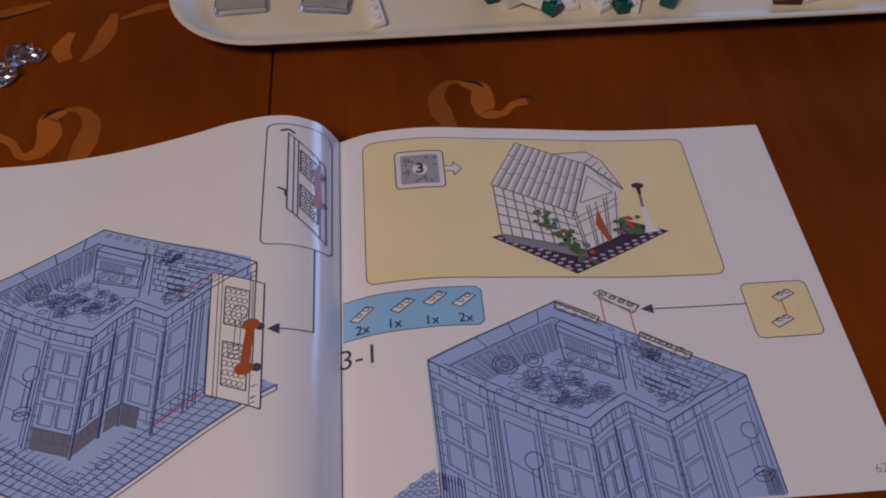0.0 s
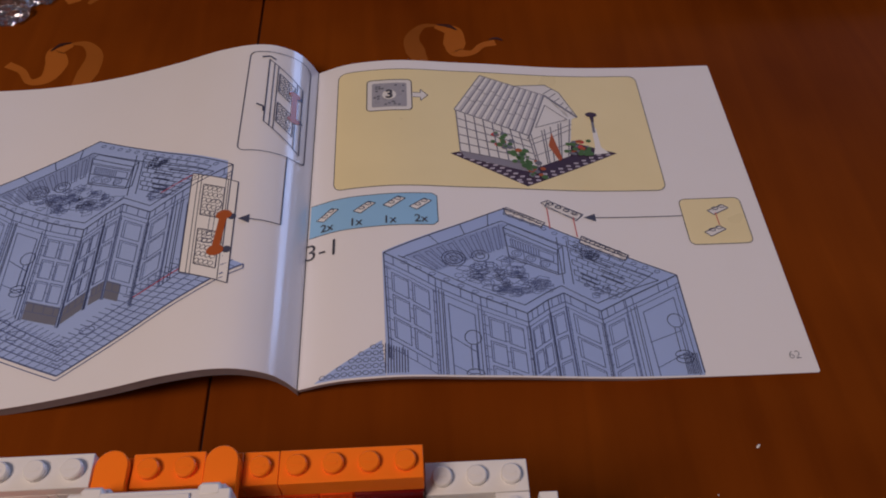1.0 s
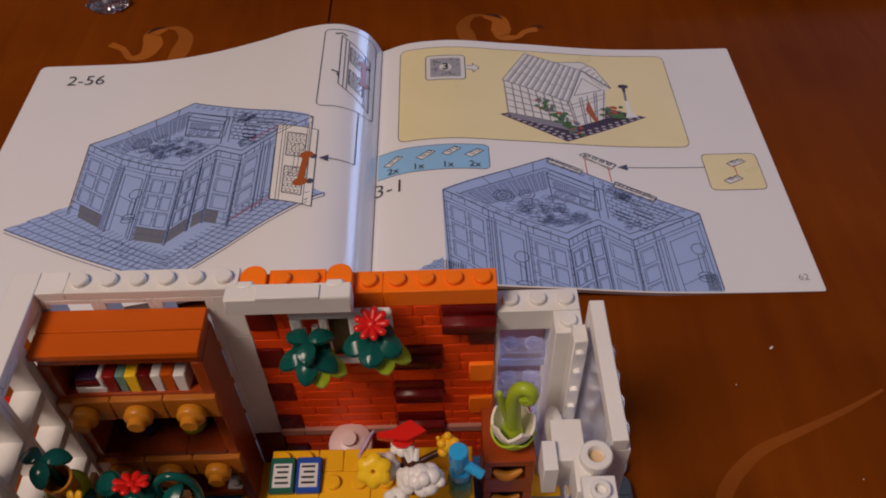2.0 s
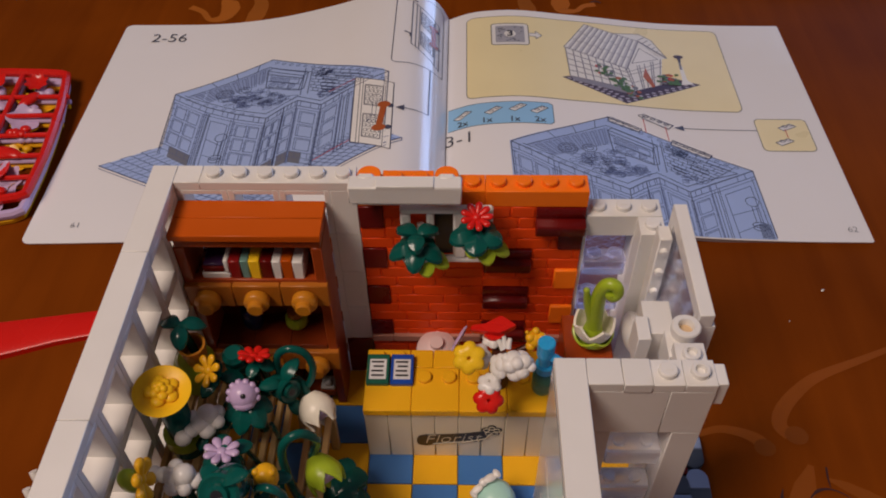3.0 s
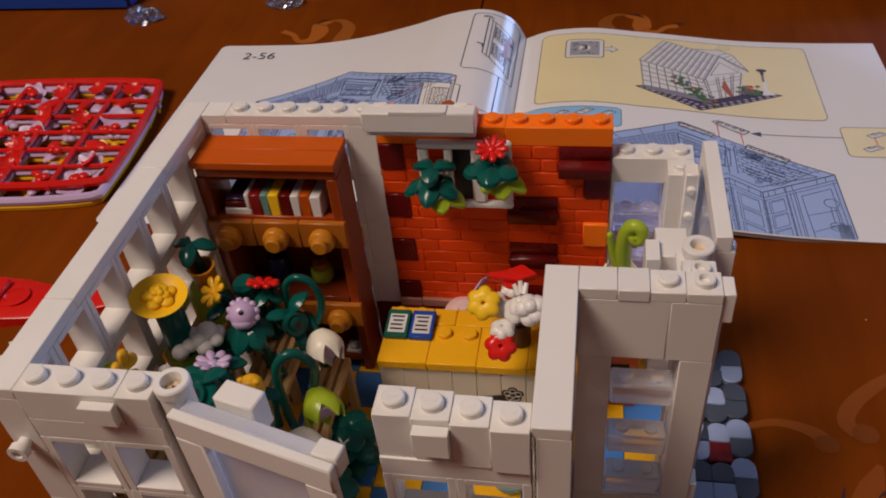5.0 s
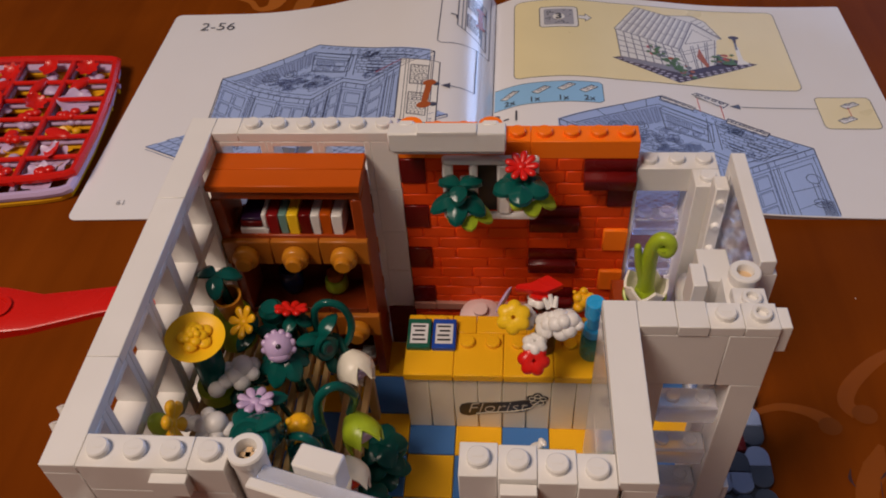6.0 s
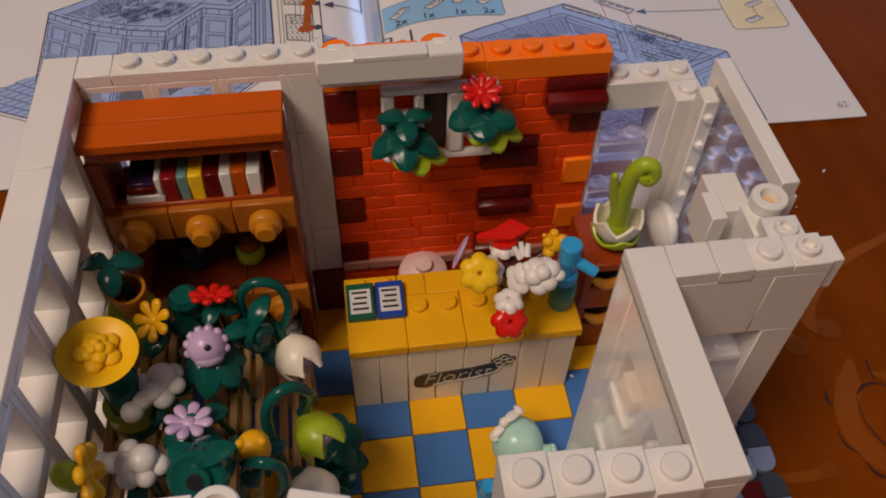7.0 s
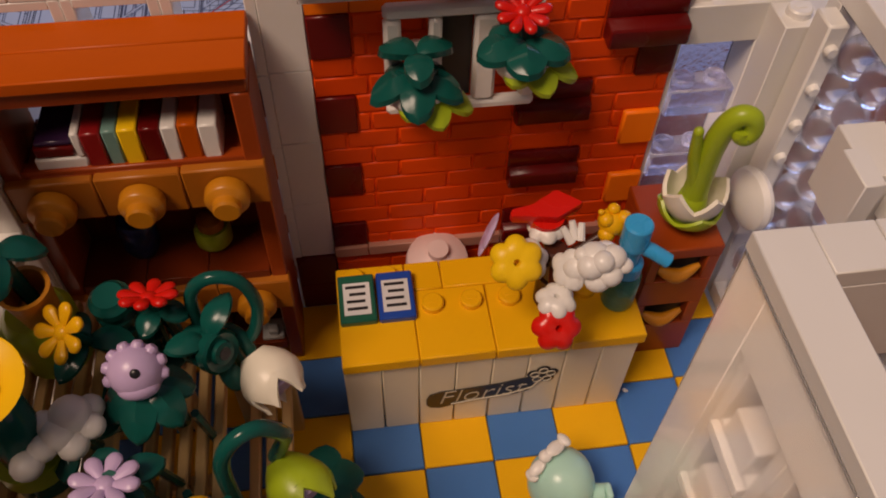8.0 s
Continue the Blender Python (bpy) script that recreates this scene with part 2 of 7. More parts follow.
PINK = mat("pale_pink_plastic", (0.66, 0.50, 0.48), 0.4)
MINT = mat("mint_plastic", (0.42, 0.70, 0.60), 0.28)
IVORY = mat("ivory_plastic", (0.86, 0.81, 0.67), 0.35)
BEIGE = mat("beige_plastic", (0.62, 0.44, 0.25), 0.45)
GREY = mat("light_grey_plastic", (0.48, 0.48, 0.47), 0.35)
SAND = mat("sand_green_plastic", (0.16, 0.30, 0.26), 0.35)
COBBLE_L = mat("bluish_grey_plastic", (0.25, 0.31, 0.45), 0.35)
COBBLE_D = mat("dark_slate_plastic", (0.045, 0.055, 0.075), 0.38)
BLACK = mat("black_plastic", (0.012, 0.012, 0.014), 0.35)
CLEAR = mat("clear_plastic", (0.93, 0.94, 0.98), 0.08, clear=1.0, vary=0.0, bump=0.03)
FROST = mat("frosted_clear_plastic", (0.93, 0.93, 0.96), 0.14, clear=0.66, vary=0.0, bump=0.25, scale=120)
GLASSY = mat("clear_round_plastic", (0.86, 0.89, 1.0), 0.1, clear=0.95, vary=0.0, bump=0.2, scale=160)
LILACCLEAR = mat("lilac_tinted_clear_plastic", (0.80, 0.81, 1.0), 0.1, clear=0.92, vary=0.0, bump=0.5, scale=140)
MILKY = mat("milky_clear_plastic", (0.90, 0.89, 0.89), 0.1, clear=0.92, vary=0.0, bump=0.0, scale=120)
CLEARBLUE = mat("clear_blue_plastic", (0.012, 0.06, 0.32), 0.08, clear=0.7, vary=0.0)
CLEARGREEN = mat("clear_green_plastic", (0.06, 0.42, 0.36), 0.1, clear=0.6, vary=0.0)

# ---- the table and the room ----
def wood():
    m = bpy.data.materials.new("varnished_cherry_wood")
    m.use_nodes = True
    nt = m.node_tree
    bsdf = nt.nodes["Principled BSDF"]
    geo, mp = nt.nodes.new("ShaderNodeNewGeometry"), nt.nodes.new("ShaderNodeMapping")
    mp.inputs["Scale"].default_value = (60, 5, 60)
    mp.inputs["Rotation"].default_value = (0, 0, radians(4))
    grain, blotch, pores = (nt.nodes.new("ShaderNodeTexNoise") for _ in range(3))
    grain.inputs["Scale"].default_value, grain.inputs["Detail"].default_value, grain.inputs["Distortion"].default_value = 1.6, 6, 0.6
    blotch.inputs["Scale"].default_value, blotch.inputs["Detail"].default_value = 9.0, 3
    pores.inputs["Scale"].default_value, pores.inputs["Detail"].default_value = 14.0, 4
    nt.links.new(geo.outputs["Position"], mp.inputs["Vector"])
    nt.links.new(mp.outputs[0], grain.inputs["Vector"])
    nt.links.new(mp.outputs[0], pores.inputs["Vector"])
    nt.links.new(geo.outputs["Position"], blotch.inputs["Vector"])
    ramp = nt.nodes.new("ShaderNodeValToRGB")
    ramp.color_ramp.elements[0].position, ramp.color_ramp.elements[0].color = 0.28, (0.118, 0.0235, 0.0010, 1)
    ramp.color_ramp.elements[1].position, ramp.color_ramp.elements[1].color = 0.74, (0.232, 0.0520, 0.0020, 1)
    mix = nt.nodes.new("ShaderNodeMix")
    mix.data_type = "FLOAT"
    mix.inputs[0].default_value = 0.68
    nt.links.new(grain.outputs["Fac"], mix.inputs[2])
    nt.links.new(blotch.outputs["Fac"], mix.inputs[3])
    nt.links.new(mix.outputs[0], ramp.inputs[0])
    nt.links.new(ramp.outputs[0], bsdf.inputs["Base Color"])
    rough = nt.nodes.new("ShaderNodeMapRange")
    rough.inputs["To Min"].default_value, rough.inputs["To Max"].default_value = 0.3, 0.5
    nt.links.new(blotch.outputs["Fac"], rough.inputs["Value"])
    nt.links.new(rough.outputs[0], bsdf.inputs["Roughness"])
    bump = nt.nodes.new("ShaderNodeBump")
    bump.inputs["Strength"].default_value, bump.inputs["Distance"].default_value = 0.06, 0.0006
    nt.links.new(pores.outputs["Fac"], bump.inputs["Height"])
    nt.links.new(bump.outputs[0], bsdf.inputs["Normal"])
    bsdf.inputs["Specular IOR Level"].default_value = 0.008
    return m


WOOD = wood()
INLAY = mat("inlaid_maple_veneer", (0.36, 0.105, 0.010), 0.36, spec=0.12, vary=0.2, scale=90)
INLAY_DARK = mat("scorched_veneer_edge", (0.045, 0.010, 0.003), 0.36, vary=0.1)
WALLPAINT = mat("beige_wall_paint", (0.40, 0.34, 0.27), 0.8, vary=0.06, scale=8)
CEILPAINT = mat("white_ceiling_paint", (0.75, 0.72, 0.66), 0.85, vary=0.04, scale=8)
FLOORWOOD = mat("brown_floor_boards", (0.18, 0.09, 0.04), 0.5, vary=0.2, scale=12)


def block(name, x0, x1, y0, y1, z0, z1, material, label, category):
    """A large block, in metres."""
    bm = cbox(B(), x0 / U, x1 / U, y0 / U, y1 / U, z0 / U - DROP, z1 / U - DROP, 0.3)
    return solo(name, bm, material, label, category, "structure")


# The table: two leaves that meet in a joint.
dining_table = thing("dining_table", "varnished reddish cherry dining table with scrollwork inlay", "table", (0, 0, -DROP))
JOINT = -1.2
part("table_leaf", cbox(B(), -100, JOINT - 0.05, -66, 96, -DROP - 3.2, -DROP, 0.06), WOOD, dining_table)
part("table_leaf", cbox(B(), JOINT + 0.05, 100, -66, 96, -DROP - 3.2, -DROP, 0.06), WOOD, dining_table)
part("table_leaf", cbox(B(), JOINT - 0.05, JOINT + 0.05, -66, 96, -DROP - 3.2, -DROP - 0.15, 0.01), INLAY_DARK, dining_table, "dark glued joint between the leaves")
for lx in (-90, 90):
    for ly in (-58, 88):
        part("leg", cbox(B(), lx - 4, lx + 4, ly - 4, ly + 4, -0.74 / U - DROP, -DROP - 3.2, 0.4), WOOD, dining_table)
block("floor", -1.9, 1.9, -1.9, 4.0, -0.80, -0.74, FLOORWOOD, "brown wooden floor of the room", "floor")
block("ceiling", -1.9, 1.9, -1.9, 4.0, 1.70, 1.76, CEILPAINT, "white painted ceiling of the room", "ceiling")
block("wall_north", -1.9, 1.9, 3.94, 4.00, -0.74, 1.70, WALLPAINT, "plain beige painted wall of the room", "wall")
block("wall_south", -1.9, 1.9, -1.90, -1.84, -0.74, 1.70, WALLPAINT, "plain beige painted wall of the room", "wall")
block("wall_west", -1.90, -1.84, -1.84, 3.94, -0.74, 1.70, WALLPAINT, "plain beige painted wall of the room", "wall")
wall_east = thing("wall_east", "plain beige painted wall with a window opening", "wall", (228, 0, -100), "structure")
for y0, y1, z0, z1 in ((-1.84, 1.25, -0.74, 1.70), (3.45, 3.94, -0.74, 1.70), (1.25, 3.45, -0.74, 0.2), (1.25, 3.45, 1.12, 1.70)):
    part("wall_piece", cbox(B(), 1.84 / U, 1.90 / U, y0 / U, y1 / U, z0 / U - DROP, z1 / U - DROP, 0.3), WALLPAINT, wall_east)

# ---- the toy house: base and floor ----
brick_house = thing("base", "grey studded base of the toy flower shop on the table", "base", (3.5, -3, -DROP), "structure")
part("base_plate", cbox(B(), -8, 15, -11.0, 5.2, -DROP, -0.92, 0.05), COBBLE_D, brick_house, "dark grey base plate")
part("floor_core", cbox(B(), -8, 12.6, -10, 5, -0.92, -0.40, 0.04), GREY, brick_house, "grey plates under the shop floor")

shop_floor = thing("floor_tiles", "blue and yellow checkered tile floor of the toy shop", "floor", (2, -3, -0.4), "structure")
tile_bm = cbox(B(), -0.988, 0.988, -0.988, 0.988, -0.2, 0.2, 0.035)
tile_blue, _ = mesh_of("tile", tile_bm, BLUE)
tile_yellow, _ = mesh_of("tile", cbox(B(), -0.988, 0.988, -0.988, 0.988, -0.2, 0.2, 0.035), YELLOW)
for i in range(-4, 6):
    for j in range(-5, 2):
        piece("tile", tile_blue if (i + j) % 2 else tile_yellow, (2 * i + 1, 2 * j + 1, -0.2), shop_floor)

# ---- walls of white bricks ----
def window_mesh(wide=2.0, high=2.4, deep=1.0, post=0.24, rail=0.22):
    bm = B()
    w, h, d = wide / 2 - 0.005, high / 2 - 0.005, deep / 2
    cbox(bm, -w, -w + post, -d, d, -h, h, 0.02)
    cbox(bm, w - post, w, -d, d, -h, h, 0.02)
    cbox(bm, -w + post, w - post, -d, d, h - rail, h, 0.02)
    cbox(bm, -w + post, w - post, -d, d, -h, -h + rail, 0.02)
    return mesh_of("window_frame", bm, WHITE)[0]


WIN = window_mesh()


def bricks(parent, spec, material=WHITE, name="brick"):
    """One part for each (x0, x1, y0, y1, z0, z1, studs)."""
    for x0, x1, y0, y1, z0, z1, *st in spec:
        g = 0.006
        bm = cbox(B(), x0 + g, x1 - g, y0 + g, y1 - g, z0, z1 - 0.003, 0.022)
        for sx, sy, *hol in (st[0] if st else ()):
            stud(bm, sx, sy, z1, bool(hol))
        part(name, bm, material, parent)


wall_left = thing("wall_left", "white brick wall of stacked open window frames with a smooth top", "wall", (-7.5, -2.5, 0), "structure")
for k in range(7):
    for r in range(5):
        piece("window_frame", WIN, (-7.5, 3 - 2 * k, 1.2 + 2.4 * r), wall_left, 90)
bricks(wall_left, [(-8, -7, -10, -6.45, 12.0, 12.4), (-8, -7, -6.45, 0.4, 12.0, 12.4), (-8, -7, 0.4, 5, 12.0, 12.4)], name="tile")
bricks(wall_left, [(-8, -7, 4, 5, 2.4 * r, 2.4 * r + 2.4) for r in range(5)])
bricks(wall_left, [(-8, -7, -10, -9.01, 2.4 * r, 2.4 * r + 2.4) for r in range(5)])
pin = lathe(B(), [(0, 0), (0.2, 0), (0.2, 0.25), (0.3, 0.25), (0.3, 0.5), (0.16, 0.5), (0.16, 0.4), (0, 0.4)], aim((-7.55, -10.0, 10.1), (0, -1, 0)))
part("side_stud", pin, WHITE, wall_left)
for yy in (-8.6, -8.05):
    part("clip", tube(B(), [(-8.0, yy, 11.6), (-8.25, yy, 11.9), (-8.3, yy + 0.1, 12.05)], 0.12), WHITE, wall_left)

wall_back = thing("wall_back", "white brick back wall with window openings and a studded top", "wall", (-4, 4.5, 0), "structure")
for k in range(3):
    for r in range(5):
        piece("window_frame", WIN, (-6 + 2 * k, 4.5, 1.2 + 2.4 * r), wall_back)
bricks(wall_back, [(-7, -6, 4, 5, 12.0, 12.4), (-6, 0, 4, 5, 12.0, 12.4, [(-5.5 + i, 4.5) for i in range(6)])])
bricks(wall_back, [(-1, 0, 4, 5, 2.6 + 2.35 * r, 4.95 + 2.35 * r) for r in range(4)])
bricks(wall_back, [(-1.2, 0, 3.95, 5, 0, 1.2), (-1.2, 0, 3.95, 5, 1.2, 2.6)], MAROON)

wall_front_left = thing("wall_front_left", "white brick front wall with two window openings", "wall", (-5, -9.5, 0), "structure")
bricks(wall_front_left, [(-7, -4, -10, -9, 11.2, 12.4, [(-6.5, -9.5), (-5.5, -9.5), (-4.5, -9.5)]), (-4, -3, -10, -9, 11.2, 12.4, [(-3.5, -9.5)]),
                         (-7, -3, -10, -9, 10.4, 11.2), (-5, -4, -10.3, -10.0, 11.5, 12.2), (-7, -3, -10, -9, 0, 0.8)])
for k in range(2):
    for r in range(4):
        piece("window_frame", WIN, (-6 + 2 * k, -9.5, 2.0 + 2.4 * r), wall_front_left)
hinge = lathe(B(), [(0, 0), (0.46, 0), (0.46, 12.25), (0.5, 12.3), (0.5, 12.55), (0.46, 12.6), (0.3, 12.6), (0.27, 12.5), (0.27, 12.2), (0, 12.2)], Matrix.Translation((-2.52, -9.45, 0)), 28)
part("hinge_post", hinge, WHITE, wall_front_left)
part("axle_hole", cbox(cbox(B(), -2.6, -2.44, -9.68, -9.22, 12.2, 12.3, 0.01), -2.75, -2.29, -9.53, -9.37, 12.2, 12.3, 0.01), BEIGE, wall_front_left, "beige cross-shaped hole in the post")

wall_front_right = thing("wall_front_right", "white brick front wall of loose single bricks over windows", "wall", (5, -9.5, 0), "structure")
for i, (dy, dz, rot) in enumerate(((0.06, 0.0, 0), (0.02, -0.02, 0), (-0.05, -0.06, 0), (-0.12, -0.1, 0))):
    bricks(wall_front_right, [(3 + i, 4 + i, -10 + dy, -9 + dy, 10.7 + dz, 12.4 + dz, [(3.5 + i, -9.5 + dy)])])
bricks(wall_front_right, [(4.05, 5.0, -10.32, -9.99, 11.3, 12.2), (3, 7, -10, -9, 10.0, 10.7), (3, 7, -10, -9, 0, 0.4)])
for k in range(2):
    for r in range(4):
        piece("window_frame", WIN, (4 + 2 * k, -9.5, 1.6 + 2.4 * r), wall_front_right)

# The bay: a long smooth-topped wall, and a cross wall with ledges of clear plastic.
wall_bay = thing("wall_bay", "white bay wall with smooth top, clear panels and white sills", "wall", (7.5, -7, 0), "structure")
bricks(wall_bay, [(7, 8, -10, -4, 12.0, 12.4)], name="tile")
bricks(wall_bay, [(7.12, 8, -10, -9, 0, 12.0), (7.12, 8, -5, -4, 0, 12.0), (7.12, 8, -9, -5, 10.4, 12.0), (7.12, 8, -9, -5, 0, 0.8)])
BAYWIN = window_mesh(2.0, 2.4, 0.62, 0.3, 0.3)
for k in range(2):
    for r in range(4):
        piece("window_frame", BAYWIN, (7.62, -6 - 2 * k, 2.0 + 2.4 * r), wall_bay, 90)
        bricks(wall_bay, [(7.08, 7.28, -6.72 - 2 * k, -5.28 - 2 * k, 0.8 + 2.4 * r, 1.12 + 2.4 * r), (7.28, 7.9, -6.45 - 2 * k, -5.5 - 2 * k, 1.12 + 2.4 * r, 1.95 + 2.4 * r)], name="sill")
for y0, y1 in ((-9.9, -4.05),):
    g = part("pane", cbox(B(), 6.99, 7.1, y0 + 0.02, y1 - 0.02, 0.02, 11.97, 0.02), MILKY, wall_bay, "milky clear plastic panel")
    g.visible_shadow = False

wall_cross = thing("wall_cross", "white bay cross wall with an opening filled by clear ledges", "wall", (10, -4.5, 0), "structure")
bricks(wall_cross, [(8, 9.1, -5, -4, 12.0, 12.4), (9.1, 10, -5.03, -4.0, 12.0, 12.41)], name="tile")
bricks(wall_cross, [(8, 10.6, -5, -4, 9.6, 12.0), (8.02, 9.05, -5, -4, 2.4, 9.6), (10, 11, -5, -4, 12.0, 12.36, [(10.5, -4.5)]), (11, 12, -5, -4, 12.0, 12.36, [(11.5, -4.5, 1)]),
                    (10.6, 12, -5, -4, 9.6, 12.0), (12.0, 12.35, -4.9, -4.1, 11.2, 12.3), (11.05, 12, -5, -4, 0, 9.6), (8, 11.05, -5, -4, 0, 2.4), (12.0, 12.25, -4.9, -4.2, 2.2, 3.2)])
for z in (2.42, 4.72, 7.3):
    bm = cbox(B(), 9.08, 11.02, -4.92, -4.08, z, z + 0.9, 0.08)
    for i in range(2):
        lathe(bm, [(0.24, -0.02), (0.24, 0.1), (0.2, 0.14), (0, 0.14)], Matrix.Translation((9.58 + i * 0.95, -4.5, z + 0.9)), 14)
    g = part("clear_ledge", bm, FROST, wall_cross, "frosted clear plastic brick")
    g.visible_shadow = False

wall_right = thing("wall_right", "white right wall with a hinged frame of clear round bricks", "wall", (11.8, 0, 0), "structure")
bricks(wall_right, [(11, 12, -4, -3, 0, 11.9, [(11.5, -3.5, 1)]), (10.35, 11.35, -2.2, -0.75, 9.6, 11.3), (10.9, 11.4, -3.3, -2.2, 10.2, 11.5),
                    (10.0, 10.45, -2.6, -1.6, 10.0, 11.5)])
ring = lathe(B(), [(0, 0), (0.46, 0), (0.44, 11.6), (0.49, 11.65), (0.49, 11.92), (0.45, 11.97), (0.28, 11.97), (0.25, 11.92), (0.25, 11.6), (0, 11.6)], Matrix.Translation((11.55, -2.35, 0)), 26)
part("hinge_post", ring, WHITE, wall_right)
part("axle_hole", cyl(B(), 11.55, -2.35, 11.6, 11.68, 0.26, 0.01), BEIGE, wall_right, "beige hole in the post")
bricks(wall_right, [(9, 12, 4, 5, 9.6, 10.72, [(9.5, 4.5), (10.5, 4.5), (11.5, 4.5)]), (11, 12, 3, 4, 0, 10.72, [(11.5, 3.5)]), (11, 12, 4, 5, 0, 9.6), (9, 9.15, 4.1, 5, 0, 9.6)])
for r in range(3):
    bm = cbox(B(), 9.18, 10.96, 4.02, 4.8, 2.45 + 2.35 * r, 3.35 + 2.35 * r, 0.06)
    for i in range(2):
        lathe(bm, [(0.3, -0.02), (0.3, 0.16), (0.26, 0.2), (0, 0.2)], Matrix.Translation((9.65 + 0.85 * i, 4.42, 3.35 + 2.35 * r)), 14)
    g = part("clear_ledge", bm, LILACCLEAR, wall_right, "lilac tinted clear plastic brick")
    g.visible_shadow = False
g = part("clear_panel", cbox(B(), 9.18, 10.96, 4.84, 4.94, 0.05, 9.55, 0.02), LILACCLEAR, wall_right, "lilac tinted clear plastic panel")
g.visible_shadow = False
# column with studs on its side
col = cbox(B(), 11.5, 12.0, 2.2, 2.95, 4.0, 11.3, 0.05)
for i in range(6):
    lathe(col, [(0.16, -0.02), (0.16, 0.1), (0.12, 0.15), (0, 0.15)], aim((11.75, 2.2, 4.9 + 1.15 * i), (0, -1, 0)), 14)
part("studded_column", col, WHITE, wall_right)
part("round_tile", lathe(B(), [(0, 0), (0.7, 0), (0.84, 0.06), (0.9, 0.2), (0.84, 0.36), (0.6, 0.5), (0.3, 0.56), (0, 0.58)], aim((11.45, 1.9, 6.0), (-0.95, -0.12, 0.02)), 30), WHITE, wall_right)

shop_window = thing("shop_window", "open white framed window with clear round bricks inside", "window", (12.5, 1, 0))
bricks(shop_window, [(12.1, 12.62, -1.9, 3.5, 11.3, 11.9), (12.1, 12.75, -1.9, -1.3, 0, 11.3), (12.1, 12.75, 2.95, 3.5, 0, 11.3), (12.1, 12.75, -1.3, 2.95, 0, 0.6)], name="frame_bar")
for iy in range(4):
    for iz in range(9):
        barrel = lathe(B(), [(0, 0), (0.26, 0), (0.38, 0.14), (0.43, 0.5), (0.38, 0.86), (0.26, 1.0), (0.2, 1.0), (0.2, 1.12), (0, 1.12)], Matrix.Translation((12.6, -0.72 + 0.98 * iy + 0.3 * (iz % 2), 0.65 + 1.15 * iz)), 18)
        g = part("clear_round_brick", barrel, GLASSY, shop_window)
        g.visible_shadow = False
g = part("pane", cbox(B(), 12.12, 12.17, -1.3, 2.95, 0.6, 11.3, 0.01), CLEAR, shop_window)
g.visible_shadow = False

# ---- the orange masonry wall ----
wall_brick = thing("wall_brick", "orange-red masonry wall with dark red bricks standing out", "wall", (4.5, 4.5, 0), "structure")
part("wall_core", cbox(B(), 0.02, 8.98, 4.035, 4.98, 0, 11.2, 0.02), BRICK, wall_brick)
COURSES = {}


def course(w):
    """A masonry stone of that length on a shared mesh."""
    w = round(w, 2)
    if w not in COURSES:
        COURSES[w] = mesh_of("brick", cbox(B(), -w / 2 + 0.02, w / 2 - 0.02, -0.1, 0.1, -0.278, 0.278, 0.04), BRICK)[0]
    return COURSES[w]


DARK = [(0, 1, r) for r in (0, 2, 4, 6, 8)] + [(7, 9, 8), (8, 9, 7), (5, 7, 6), (5, 7, 4), (5, 7, 2)]
PLAIN = [(8, 9, 5), (8, 9, 3)]
rng = random.Random(4)
for r in range(9):
    z0 = 0.4 + 1.2 * r
    taken = sorted([(a, b) for a, b, q in DARK + PLAIN if q == r])
    for half in (0, 1):
        cuts, x = [], -0.66 if (r * 2 + half) % 2 else 0.0
        while x < 9:
            x2 = x + rng.choice((1.34, 1.34, 1.67, 2.0))
            cuts.append((max(0, x), min(9, x2)))
            x = x2
        for a, b in cuts:
            spans = [(a, b)]
            for p, q in taken:
                spans = [s for u, v in spans for s in ((u, min(v, p)), (max(u, q), v)) if s[1] - s[0] > 0.12]
            for u, v in spans:
                piece("brick", course(v - u), ((u + v) / 2, 4.09, z0 + 0.3 + 0.6 * half + 0.0), wall_brick)
def wedge_brick(x0, x1, z0, out):
    """A brick whose lower half stands out as a ledge, with softened edges."""
    prof = [(4.3, 0.02), (4.03 - out, 0.03), (4.0 - out, 0.07), (4.0 - out, 0.5), (4.05 - out, 0.56), (3.95, 0.62), (3.92, 0.68), (3.92, 1.13), (3.95, 1.17), (4.3, 1.18)]
    bm = B()
    ends = []
    for x, k in ((x0, 0.04), (x0 + 0.04, 0.0), (x1 - 0.04, 0.0), (x1, 0.04)):
        ends.append([bm.verts.new((x, y + (k if y < 4.2 else 0), z0 + z + (k * 0.5 if z < 0.5 else -k * 0.5))) for y, z in prof])
    for p, q in zip(ends, ends[1:]):
        for i in range(len(prof)):
            j = (i + 1) % len(prof)
            bm.faces.new([p[i], p[j], q[j], q[i]])
    bm.faces.new(ends[0])
    bm.faces.new(ends[-1][::-1])
    return bm


